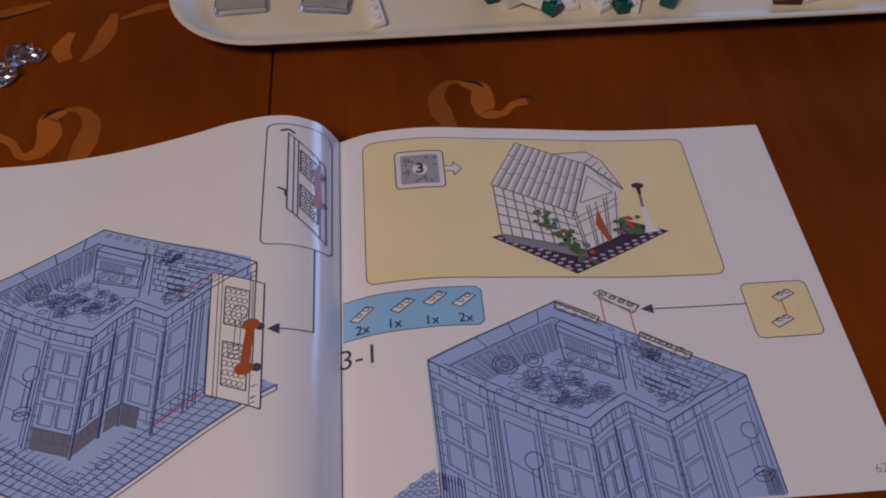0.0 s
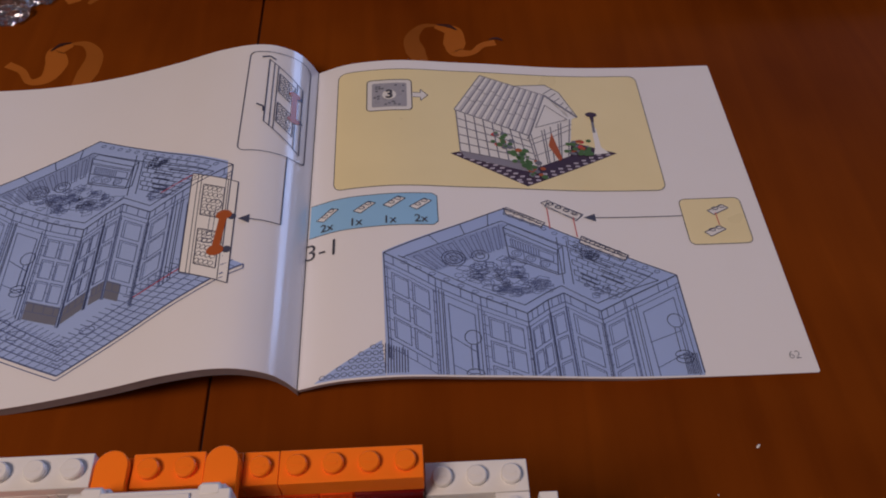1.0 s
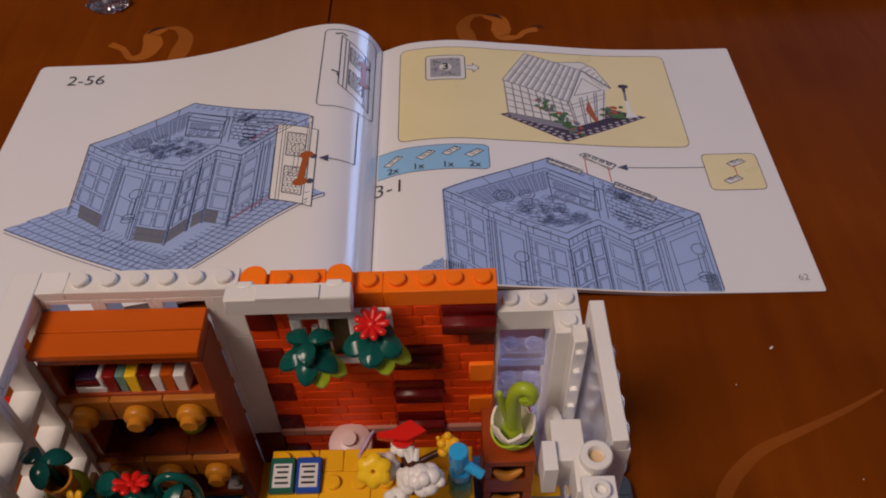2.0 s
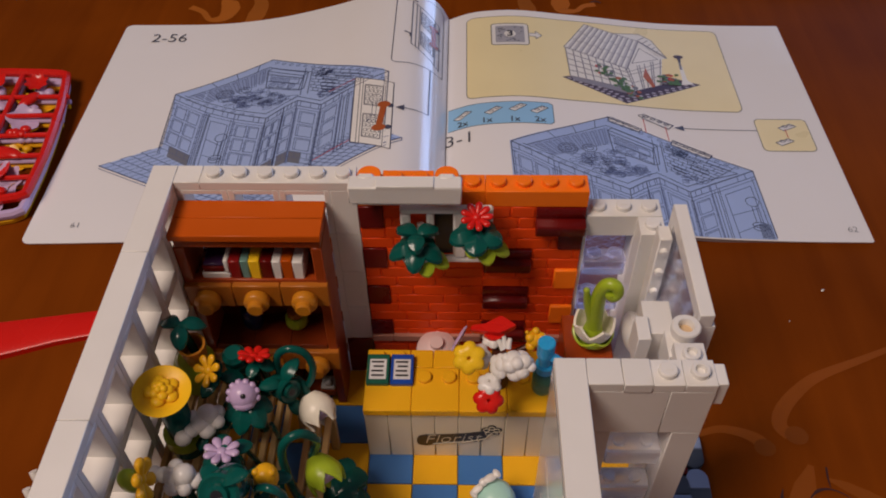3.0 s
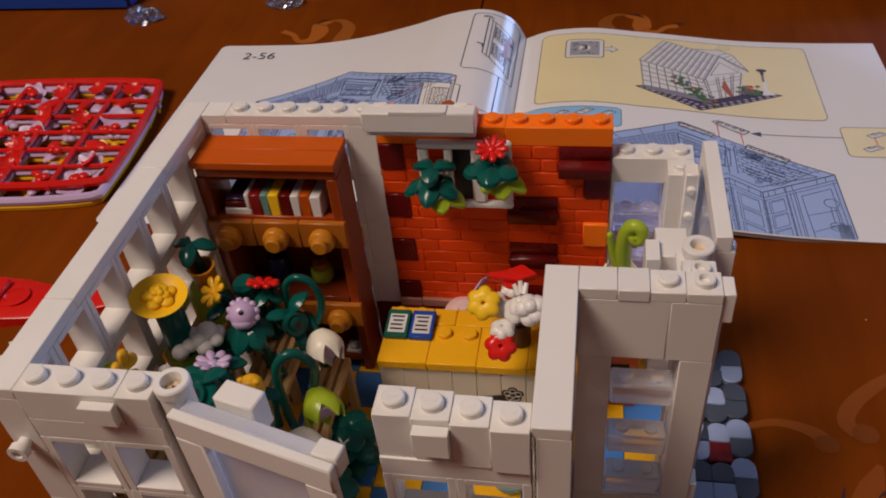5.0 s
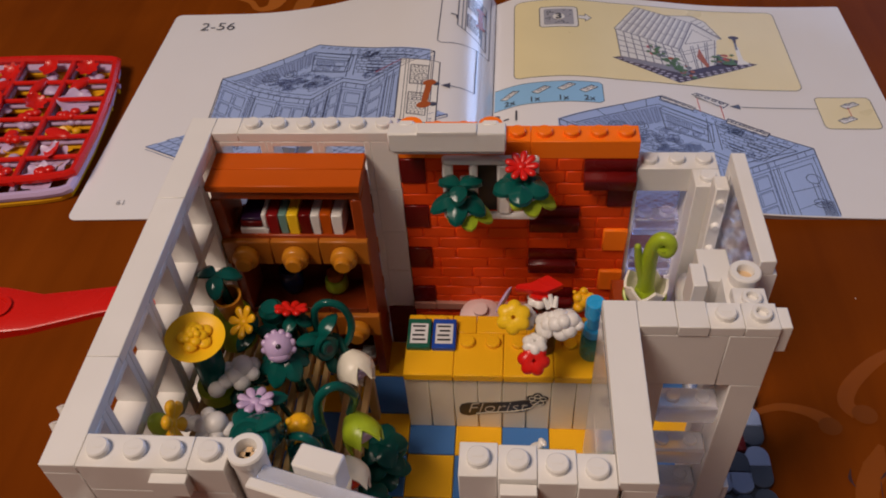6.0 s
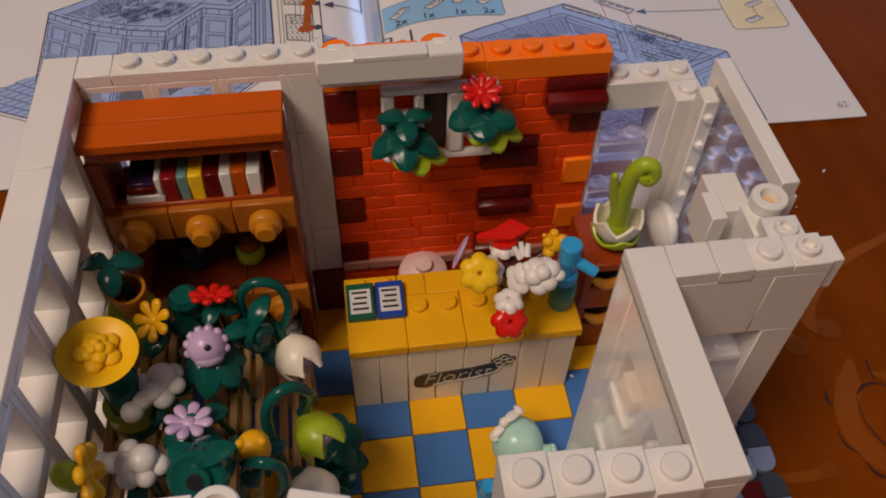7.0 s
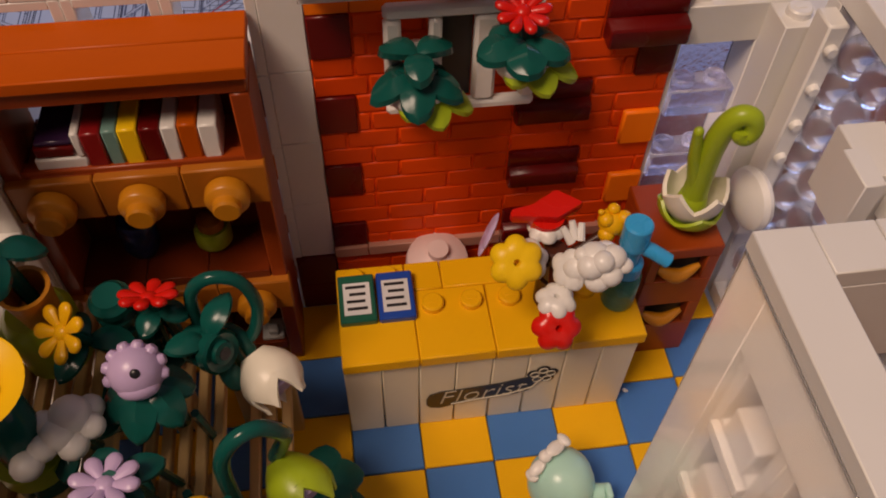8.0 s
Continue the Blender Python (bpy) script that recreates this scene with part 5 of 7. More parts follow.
def ringed_stalk(foot, tip, r, n, label):
    """A stalk of stacked dark green rings."""
    t = thing("ringed_plant", label, "plant", foot, group="ringed stalks of the display")
    a, b = Vector(foot), Vector(tip)
    m = aim(foot, b - a)
    h = (b - a).length
    for i in range(n):
        z0 = h * i / n
        d = h / n
        part("ring", lathe(B(), [(0, z0), (r * 0.78, z0), (r, z0 + 0.18 * d), (r, z0 + 0.62 * d), (r * 0.78, z0 + 0.8 * d), (r * 0.7, z0 + d), (0, z0 + d)], m, 18), TEAL, t)


ringed_stalk((-4.5, -0.6, 5.2), (-4.55, -0.95, 8.25), 0.46, 7, "dark green stalk of stacked rings beside a red flower")
ringed_stalk((-4.75, -4.6, 5.2), (-4.6, -5.2, 7.6), 0.36, 6, "dark green stalk of stacked rings by a lavender daisy")
ringed_stalk((-4.55, -6.2, 5.2), (-4.3, -6.9, 7.4), 0.4, 5, "dark green stalk of stacked rings by a white bloom")

flowerpot = thing("flower_pot", "amber flower pot with a three-leaved dark green plant", "plant pot", (-6.1, -1.1, 6.4))
part("saucer", lathe(B(), [(0, 6.4), (0.75, 6.4), (0.75, 7.8), (0.6, 8.0), (0, 8.0)], Matrix.Translation((-6.1, -0.95, 0))), LIME, flowerpot, "lime green saucer")
part("pot", lathe(B(), [(0, 0), (0.38, 0), (0.5, 1.15), (0.52, 1.2), (0.43, 1.2), (0.36, 0.5), (0, 0.5)], Matrix.Translation((-5.85, -1.15, 8.0)) @ turned(6, "X")), GOLD, flowerpot)
bm = B()
for a in (-80, 15, 155):
    leaf(bm, Matrix.Translation((-6.15, -1.0, 10.0)) @ turned(a, "Z") @ turned(-8, "Y"), 0.85, 0.62, 0.45, 0.12)
tube(bm, [(-5.9, -1.1, 8.5), (-6.15, -1.0, 10.02)], 0.16)
part("leaves", bm, TEAL, flowerpot, "dark green leaves")

# ---- the open shop door ----
shop_door = thing("shop_door", "white framed toy shop door with clear pane standing open", "door", (0, -10.6, 0))
ang = -15.4
dmx = Matrix.Translation((-2.45, -10.28, 0)) @ turned(ang, "Z")
for x0, x1, z0, z1 in ((0, 4.95, 11.3, 12.2), (0, 0.9, 0.3, 11.3), (4.05, 4.95, 0.3, 11.3), (0.9, 4.05, 0.3, 2.2), (0.9, 4.05, 5.6, 6.4)):
    part("frame_bar", cbox(B(), x0, x1, -0.02, 0.3, z0, z1, 0.05, dmx), WHITE, shop_door)
g = part("pane", cbox(B(), 0.12, 4.2, 0.32, 0.78, 0.4, 12.08, 0.05, dmx), FROST, shop_door, "clear plastic pane")
g.visible_shadow = False
part("block", cbox(B(), 0.95, 2.2, 0.8, 1.5, 11.2, 12.4, 0.05, dmx), WHITE, shop_door)
part("block", cbox(B(), 4.22, 4.95, 0.3, 0.85, 11.5, 12.25, 0.05, dmx), WHITE, shop_door)

# ---- cobbles on the pavement beside the shop ----
pavement = thing("pavement", "pavement of rounded grey cobble tiles beside the shop", "pavement", (14, -3, -0.92), "structure")


def cobble_mesh(material, nose):
    n = 10
    bm = B()
    pts = [(-0.49, -0.49), (0.0, -0.49)] + [(0.49 * math.sin(math.pi * i / n), -0.49 * math.cos(math.pi * i / n)) for i in range(1, n)] + [(0.0, 0.49), (-0.49, 0.49)]
    if not nose:
        pts = [(-0.49, -0.49), (0.49, -0.49), (0.49, 0.49), (-0.49, 0.49)]
    low = [bm.verts.new((x, y, 0)) for x, y in pts]
    mid = [bm.verts.new((x, y, 0.17)) for x, y in pts]
    top = [bm.verts.new((x * 0.93, y * 0.93, 0.2)) for x, y in pts]
    for a, b in ((low, mid), (mid, top)):
        for i in range(len(pts)):
            j = (i + 1) % len(pts)
            bm.faces.new([a[i], a[j], b[j], b[i]])
    bm.faces.new(top)
    bm.faces.new(low[::-1])
    return mesh_of("cobble", bm, material)[0]


COB = {(m.name, n): cobble_mesh(m, n) for m in (COBBLE_L, COBBLE_D, MAROON) for n in (True, False)}
rng = random.Random(5)
for i in range(16):
    for k in range(3):
        m = COBBLE_L if (i + 2 * k) % 5 in (0, 3) else COBBLE_D
        if (i, k) in ((5, 1), (10, 1), (13, 0)):
            m = MAROON
        piece("cobble", COB[m.name, m is not MAROON], (12.6 + 0.49 + 0.85 * k, -10.5 + i + (0.3 if k == 2 else 0.02), -0.82), pavement, (270 if i % 2 == 0 else 90) if m is not MAROON else 0)

# ---- sky blue tube standing on the tiles behind the front wall ----
solo("toy_tube", lathe(B(), [(0, 0), (0.34, 0), (0.34, 1.2), (0.26, 1.3), (0.26, 1.95), (0.22, 2.0), (0, 2.0)], Matrix.Translation((4.15, -5.1, 0)), 20), SKYBLUE, "sky blue plastic tube standing on the checkered floor", "toy part")

# ---- what is printed on the pages ----
def ink(name, colour, rough=0.3):
    return mat(name, colour, rough, vary=0.05, bump=0.01, scale=120)


INK = ink("dark_blue_ink", (0.07, 0.075, 0.12))
INKSOFT = ink("grey_blue_ink", (0.05, 0.065, 0.14))
INKMID = ink("mid_blue_ink", (0.10, 0.135, 0.29))
PALEBLUE = ink("pale_blue_print", (0.375, 0.49, 0.80))
MIDBLUE = ink("shaded_blue_print", (0.28, 0.365, 0.62))
PANEL_YELLOW = ink("straw_yellow_print", (0.85, 0.74, 0.41))
PANEL_BLUE = ink("sky_blue_print", (0.31, 0.58, 0.86))
PRINT_WHITE = ink("white_print", (0.80, 0.79, 0.76))
PRINT_GREY = ink("grey_print", (0.16, 0.17, 0.20))
PRINT_RED = ink("red_print", (0.55, 0.05, 0.05))
PRINT_ORANGE = ink("orange_brown_print", (0.42, 0.10, 0.02))
PRINT_GREEN = ink("green_print", (0.08, 0.17, 0.05))
PRINT_PLUM = ink("dark_plum_print", (0.055, 0.03, 0.055))


class Print:
    """Flat shapes on the pages, draped over their curve."""

    def __init__(self, name, material, lift, label):
        self.name, self.material, self.lift, self.label, self.bm = name, material, lift, label, B()
        self.low = -99.0

    def poly(self, pts):
        self.bm.faces.new([self.bm.verts.new((x, y, 0)) for x, y in pts])
        return self

    def line(self, p, q, w=0.05):
        (x0, y0), (x1, y1) = p, q
        if min(y0, y1) < self.low:
            if max(y0, y1) <= self.low:
                return self
            f = (self.low - y0) / (y1 - y0)
            if y0 < y1:
                x0, y0 = x0 + (x1 - x0) * f, self.low
            else:
                x1, y1 = x0 + (x1 - x0) * f, self.low
        d = math.hypot(x1 - x0, y1 - y0)
        if d < 1e-4:
            return self
        k = max(1, int(d / 0.6))
        nx, ny = -(y1 - y0) / d * w / 2, (x1 - x0) / d * w / 2
        row = [(self.bm.verts.new((x0 + (x1 - x0) * i / k + nx, y0 + (y1 - y0) * i / k + ny, 0)), self.bm.verts.new((x0 + (x1 - x0) * i / k - nx, y0 + (y1 - y0) * i / k - ny, 0))) for i in range(k + 1)]
        for a, b in zip(row, row[1:]):
            self.bm.faces.new([a[0], a[1], b[1], b[0]])
        return self

    def path(self, pts, w=0.05, closed=False):
        for p, q in zip(pts, list(pts[1:]) + ([pts[0]] if closed else [])):
            self.line(p, q, w)
        return self

    def ring(self, c, r, w=0.045, n=10, squash=0.6):
        return self.path([(c[0] + r * math.cos(2 * math.pi * i / n), c[1] + squash * r * math.sin(2 * math.pi * i / n)) for i in range(n)], w, True)

    def disc(self, c, r, n=10, squash=1.0):
        return self.poly([(c[0] + r * math.cos(2 * math.pi * i / n), c[1] + squash * r * math.sin(2 * math.pi * i / n)) for i in range(n)])

    def done(self):
        bm = self.bm
        bmesh.ops.triangulate(bm, faces=[f for f in bm.faces if len(f.verts) > 4])
        xs = [v.co.x for v in bm.verts]
        x = math.floor(min(xs))
        while x < max(xs):
            if any(min(v.co.x for v in f.verts) < x - 0.2 and max(v.co.x for v in f.verts) > x + 0.2 for f in bm.faces):
                bmesh.ops.bisect_plane(bm, geom=[*bm.verts, *bm.edges, *bm.faces], plane_co=(x, 0, 0), plane_no=(1, 0, 0))
            x += 0.45 if -12 < x < 23 else 1.5
        for v in bm.verts:
            v.co.z = page_z(v.co.x) + self.lift
        bmesh.ops.recalc_face_normals(bm, faces=bm.faces)
        if sum(f.normal.z for f in bm.faces) < 0:
            bmesh.ops.reverse_faces(bm, faces=bm.faces)
        ob = part(self.name, bm, self.material, booklet, self.label)
        return tagged(ob, self.label, kind="stuff") if self.name in ("line_drawing", "house_outline", "door_outline", "panel_outline", "leaf_print", "dark_leaf_print", "blossom_print", "amber_print", "paving_print", "roof_slat_print", "tile_spot_print", "house_print") else ob


def rounded(x0, y0, x1, y1, r=0.35, n=4, skew=0.0):
    out = []
    for cx, cy, a0 in ((x1 - r, y1 - r, 0), (x0 + r, y1 - r, 90), (x0 + r, y0 + r, 180), (x1 - r, y0 + r, 270)):
        for i in range(n + 1):
            a = radians(a0 + 90 * i / n)
            px, py = cx + r * math.cos(a), cy + r * math.sin(a)
            out.append((px, py + skew * (px - x0)))
    return out


def quad_at(q, u, v):
    """A point of the quad (top left, top right, low right, low left)."""
    (ax, ay), (bx, by), (cx, cy), (dx, dy) = q
    return ((1 - v) * ((1 - u) * ax + u * bx) + v * ((1 - u) * dx + u * cx), (1 - v) * ((1 - u) * ay + u * by) + v * ((1 - u) * dy + u * cy))


def grid_lines(pr, q, nu, nv, w=0.04):
    for i in range(nu + 1):
        pr.line(quad_at(q, i / nu, 0), quad_at(q, i / nu, 1), w)
    for j in range(nv + 1):
        pr.line(quad_at(q, 0, j / nv), quad_at(q, 1, j / nv), w)


def window_lines(pr, q, nu, nv, w=0.04):
    """Panes set in slim frames over a face of the drawn building."""
    for i in range(nu):
        for j in range(nv):
            a, b, c, d = (i + 0.1) / nu, (i + 0.9) / nu, (j + 0.08) / nv, (j + 0.92) / nv
            pr.path([quad_at(q, a, c), quad_at(q, b, c), quad_at(q, b, d), quad_at(q, a, d)], w, True)
            e, f = (i + 0.2) / nu, (j + 0.16) / nv
            pr.path([quad_at(q, e, d), quad_at(q, e, f), quad_at(q, b, f)], w * 0.75)


def masonry(pr, q, nu, nv, w=0.04):
    for j in range(nv + 1):
        pr.line(quad_at(q, 0, j / nv), quad_at(q, 1, j / nv), w)
        if j < nv:
            for i in range(nu + 1):
                u = min(1, (i + 0.5 * (j % 2)) / nu)
                pr.line(quad_at(q, u, j / nv), quad_at(q, u, (j + 1) / nv), w)


def scribble(pr, q, count, seed, big=0.5):
    """Small rings, loops and leaves: the furnishings in the drawn rooms."""
    rg = random.Random(seed)
    for _ in range(count):
        u, v = rg.uniform(0.04, 0.96), rg.uniform(0.04, 0.96)
        c = quad_at(q, u, v)
        r = rg.uniform(0.14, big)
        kind = rg.randrange(4)
        if kind == 0:
            pr.ring(c, r, 0.035)
            pr.ring(c, r * 0.55, 0.03)
        elif kind == 1:
            for k in range(5):
                a = 1.257 * k + rg.random()
                pr.ring((c[0] + 0.6 * r * math.cos(a), c[1] + 0.45 * r * math.sin(a)), r * 0.42, 0.025, 7)
        elif kind == 2:
            pr.path([(c[0] - r, c[1]), (c[0] - 0.3 * r, c[1] + 0.5 * r), (c[0] + r, c[1] + 0.2 * r), (c[0] + 0.2 * r, c[1] - 0.4 * r)], 0.03, True)
        else:
            pr.path([(c[0] - 0.6 * r, c[1] - 0.5 * r), (c[0] - 0.6 * r, c[1] + 0.5 * r), (c[0] + 0.6 * r, c[1] + 0.6 * r), (c[0] + 0.6 * r, c[1] - 0.4 * r)], 0.03, True)


# the building that both pages show, in the right page's places
LIP = [(7.17, 21.12), (9.73, 19.48), (11.92, 18.41), (14.18, 17.46), (15.3, 18.3), (16.16, 18.75), (17.9, 17.68), (19.23, 18.4), (22.2, 19.86)]
FOOT = [(7.45, 14.9), (9.8, 13.3), (11.95, 12.1), (14.2, 11.28), (15.4, 12.1), (16.25, 12.5), (17.9, 11.7), (19.3, 12.5), (22.3, 14.1)]
FACES = [[LIP[i], LIP[i + 1], FOOT[i + 1], FOOT[i]] for i in range(8)]


def moved(q, dx, dy):
    return [(x + dx, y + dy) for x, y in q]


def sub(q, u0, u1, v0, v1):
    return [quad_at(q, u0, v0), quad_at(q, u1, v0), quad_at(q, u1, v1), quad_at(q, u0, v1)]


def draw_building(pr, thin, dx, dy, seed):
    """Facades, rims, inner walls, shelf, brick wall and furnishings: edges in pr, fillings in thin."""
    f = [moved(q, dx, dy) for q in FACES]
    at = lambda x, y: (x + dx, y + dy)
    rg = random.Random(seed)
    pr.path([at(*p) for p in LIP], 0.06)
    for n, q in enumerate(f):
        thin.line(quad_at(q, 0, 0.085), quad_at(q, 1, 0.085), 0.05)
        thin.line(quad_at(q, 0, 0.13), quad_at(q, 1, 0.13), 0.035)
        for u in (0.22, 0.55, 0.84):
            k = u + rg.uniform(-0.1, 0.1)
            thin.line(quad_at(q, k, 0), quad_at(q, k, 0.085), 0.04)
        (pr if n in (0, 3, 4, 6) else thin).line(q[0], q[3], 0.05)
    pr.line(f[7][1], f[7][2], 0.06)
    for n, nu in ((0, 2), (2, 2), (3, 2), (6, 1), (4, 1), (5, 1)):
        q = f[n]
        window_lines(thin, sub(q, 0.1, 0.9, 0.15, 0.8), nu, 3)
        for k in (0.05, 0.95):
            thin.line(quad_at(q, k, 0.13), quad_at(q, k, 1), 0.035)
        for v in (0.3, 0.47, 0.66, 0.82, 0.91):
            thin.line(quad_at(q, 0, v), quad_at(q, 0.05, v), 0.03)
            thin.line(quad_at(q, 0.95, v - 0.05), quad_at(q, 1, v - 0.05), 0.03)
        thin.line(quad_at(q, 0.05, 0.82), quad_at(q, 0.95, 0.82), 0.04)
        for j in range(7):
            k = 0.5 + 0.012 * (j % 2) if nu == 2 else (0.05, 0.95)[j % 2]
            thin.line(quad_at(q, k - 0.035, 0.16 + 0.09 * j), quad_at(q, k + 0.035, 0.16 + 0.09 * j), 0.03)
        for k in (0.28, 0.55, 0.8):
            thin.line(quad_at(q, k, 0.82), quad_at(q, k + 0.01, 0.9), 0.03)
        thin.line(quad_at(q, 0.0, 0.9), quad_at(q, 1.0, 0.9), 0.03)
    for q in (f[0], f[2], f[4], f[6]):
        for k, w in ((0.0, 0.12), (0.93, 1.0)):
            for j in range(9):
                v = 0.14 + 0.095 * j + 0.03 * rg.random()
                thin.line(quad_at(q, k, v), quad_at(q, w, v), 0.035)
    for q in (f[1], f[7]):
        for u in (0.06, 0.13, 0.17, 0.92):
            pr.line(quad_at(q, u, 0.1), quad_at(q, u, 1), 0.035)
        thin.path([quad_at(q, 0.3, 0.97), quad_at(q, 0.26, 0.2), quad_at(q, 0.84, 0.2), quad_at(q, 0.84, 0.97)], 0.045)
        thin.line(quad_at(q, 0.26, 0.5), quad_at(q, 0.84, 0.54), 0.04)
        thin.line(quad_at(q, 0.28, 0.75), quad_at(q, 0.84, 0.75), 0.035)
        g = quad_at(q, 0.76, 0.42)
        pr.ring(g, 0.4, 0.04, 16, 1.0)
        for k in (-0.13, 0.13):
            pr.line((g[0] + k, g[1] - 0.4), (g[0] + k, g[1] - 1.8), 0.035)
        pr.ring((g[0], g[1] - 1.95), 0.42, 0.04, 12, 0.55)
        pr.ring((g[0], g[1] - 2.2), 0.42, 0.04, 12, 0.55)
    # rims: a plain band behind on the left, studs behind on the right
    pr.path([at(*LIP[0]), at(13.6, 24.24), at(22.2, 19.86)], 0.06)
    pr.path([at(8.1, 20.75), at(13.4, 23.35), at(21.2, 19.55)], 0.045)
    for u in (0.36, 0.62, 0.86):
        pr.line(at(7.17 + 6.43 * u, 21.12 + 3.12 * u), at(8.1 + 5.3 * u, 20.75 + 2.6 * u), 0.04)
    pr.path([at(7.9, 20.9), at(9.9, 19.85), at(12.0, 18.8), at(14.1, 17.95), at(15.3, 18.75), at(16.1, 19.2), at(17.8, 18.15), at(19.2, 18.85), at(21.2, 19.55)], 0.045)
    for i in range(14):
        thin.ring(at(13.95 + 0.56 * i, 23.75 - 0.28 * i), 0.15, 0.035, 8)
    for i in range(8):
        thin.ring(at(8.2 + 0.7 * i, 20.45 - 0.35 * i), 0.16, 0.035, 8)
    # inner left wall: tall window strips
    wall = moved([(8.5, 20.85), (13.4, 23.2), (13.45, 21.5), (9.7, 19.95)], dx, dy)
    for i in range(8):
        thin.path(sub(wall, (i + 0.12) / 8, (i + 0.5) / 8, 0.08, 0.96), 0.04, True)
        thin.line(quad_at(wall, (i + 0.72) / 8, 0.0), quad_at(wall, (i + 0.72) / 8, 1.0), 0.035)
    shelf = moved([(13.45, 22.9), (16.2, 21.5), (16.05, 19.9), (13.6, 20.9)], dx, dy)
    pr.path(shelf, 0.05, True)
    for v in (0.16, 0.22):
        pr.line(quad_at(shelf, 0, v), quad_at(shelf, 1, v), 0.035)
    thin.path(sub(shelf, 0.1, 0.92, 0.3, 0.56), 0.04, True)
    top = moved([(13.45, 22.9), (13.75, 23.15), (16.5, 21.75), (16.2, 21.5)], dx, dy)
    pr.path(top, 0.045, True)
    pr.path([top[2], (top[2][0] - 0.1, top[2][1] - 1.75), shelf[2]], 0.045)
    for v in (0.6, 0.93):
        pr.line(quad_at(shelf, 0, v), quad_at(shelf, 1, v), 0.04)
    for u in (0.33, 0.66):
        thin.line(quad_at(shelf, u, 0.6), quad_at(shelf, u, 0.93), 0.035)
    for i in range(11):
        thin.line(quad_at(shelf, 0.14 + 0.05 * i, 0.32), quad_at(shelf, 0.14 + 0.05 * i, 0.54), 0.045)
    for i in range(3):
        thin.ring(quad_at(shelf, 0.18 + 0.28 * i, 0.76), 0.26, 0.04, 10, 0.8)
        thin.ring(quad_at(shelf, 0.18 + 0.28 * i, 0.76), 0.13, 0.03, 8, 0.8)
    for x in (16.25, 16.75):
        pr.line(at(x, 22.5 - 0.5 * (x - 16)), at(x, 19.3), 0.045)
    stones = moved([(16.85, 22.2), (21.0, 20.0), (19.0, 18.5), (16.9, 19.6)], dx, dy)
    masonry(pr, stones, 6, 8, 0.035)
    for v in (0.3, 0.45, 0.6, 0.78, 0.9):
        a = rg.uniform(0.05, 0.5)
        pr.line(quad_at(stones, a, v), quad_at(stones, a + 0.35, v), 0.07)
    scribble(pr, sub(stones, 0.05, 0.42, 0.05, 0.38), 14, seed, 0.26)
    for c, r in (((10.73, 20.76), 0.62), ((12.1, 20.96), 0.46), ((10.73, 20.76), 0.46), ((10.73, 20.76), 0.2), ((12.1, 20.96), 0.24)):
        pr.ring(at(*c), r, 0.045, 14, 0.8)
    scribble(thin, moved([(9.9, 20.0), (13.4, 21.0), (15.9, 19.2), (13.6, 18.3)], dx, dy), 64, seed + 1, 0.55)
    scribble(pr, moved([(10.6, 19.6), (13.4, 20.4), (14.6, 19.3), (13.0, 18.7)], dx, dy), 7, seed + 3, 0.4)
    scribble(thin, moved([(17.0, 19.6), (18.6, 19.2), (18.9, 18.3), (17.6, 18.6)], dx, dy), 10, seed + 2, 0.3)


SHIFT = (-22.9, 6.4)
fill = Print("building_print", PALEBLUE, 0.012, "pale blue printed building")
fill.poly([(-15.7, 27.5), (-9.35, 30.65), (-1.0, 26.6), (-0.9, 25.2), (-2.6, 24.6), (-2.4, 20.9), (0.5, 19.6), (-8.0, 14.9), (-18.9, 20.1), (-15.3, 22.0)])
fill.done()
shade = Print("building_shade_print", MIDBLUE, 0.018, "shaded inside of the printed building")
shade.poly([(-14.7, 27.3), (-9.4, 29.8), (-9.3, 28.3), (-13.0, 26.5)])
shade.done()
for k, (n, u0, u1) in enumerate(((0, 0.3, 0.95), (2, 0.08, 0.95), (3, 0.08, 0.92), (4, 0.2, 1.0), (5, 0.05, 0.55))):
    q = sub(moved(FACES[n], *SHIFT), u0, u1, 0.81, 0.98)
    dark = Print("grille_print", ink("grille_print", (0.17, 0.18, 0.23)), 0.022 + 0.0006 * k, "dark grille of the printed building")
    dark.poly(q)
    dark.done()
ln = Print("line_drawing", INKMID, 0.03, "thin blue-grey lines of the drawing")
le = Print("line_drawing", INKSOFT, 0.038, "dark blue edges of the drawing")
draw_building(le, ln, *SHIFT, 3)
le.done()
# paving of small stones in front of the left building
for edge, a, b, back in ((0, (-18.9, 20.1), (-8.0, 14.9), (3.0, 1.6)), (1, (-8.0, 14.9), (0.5, 19.6), (-2.6, 1.3))):
    n = 5
    for j in range(n):
        f0 = j / n
        p, q = (a[0] + back[0] * f0, a[1] + back[1] * f0), (b[0] + back[0] * f0, b[1] + back[1] * f0)
        if edge == 0:
            q = (b[0] - 0.4 * f0, b[1] + 2.0 * f0)
        else:
            p = (a[0] - 0.4 * f0, a[1] + 2.0 * f0)
        ln.line(p, q, 0.045)
        for i in range(24):
            u = (i + 0.5 * (j % 2)) / 24
            c = (p[0] + (q[0] - p[0]) * u, p[1] + (q[1] - p[1]) * u)
            ln.line(c, (c[0] + back[0] / n, c[1] + back[1] / n), 0.035)
ln.path([(-18.9, 20.1), (-8.0, 14.9), (0.5, 19.6)], 0.08)
ln.path([(-18.85, 19.85), (-8.0, 14.65), (0.5, 19.35), (0.5, 19.6)], 0.05)
for x, y, r in ((-13.4, 18.9, 0.7), (-12.0, 18.3, 0.7), (-10.8, 17.6, 0.5), (-7.0, 17.2, 0.4)):
    ln.ring((x, y), r, 0.04, 14, 0.55)
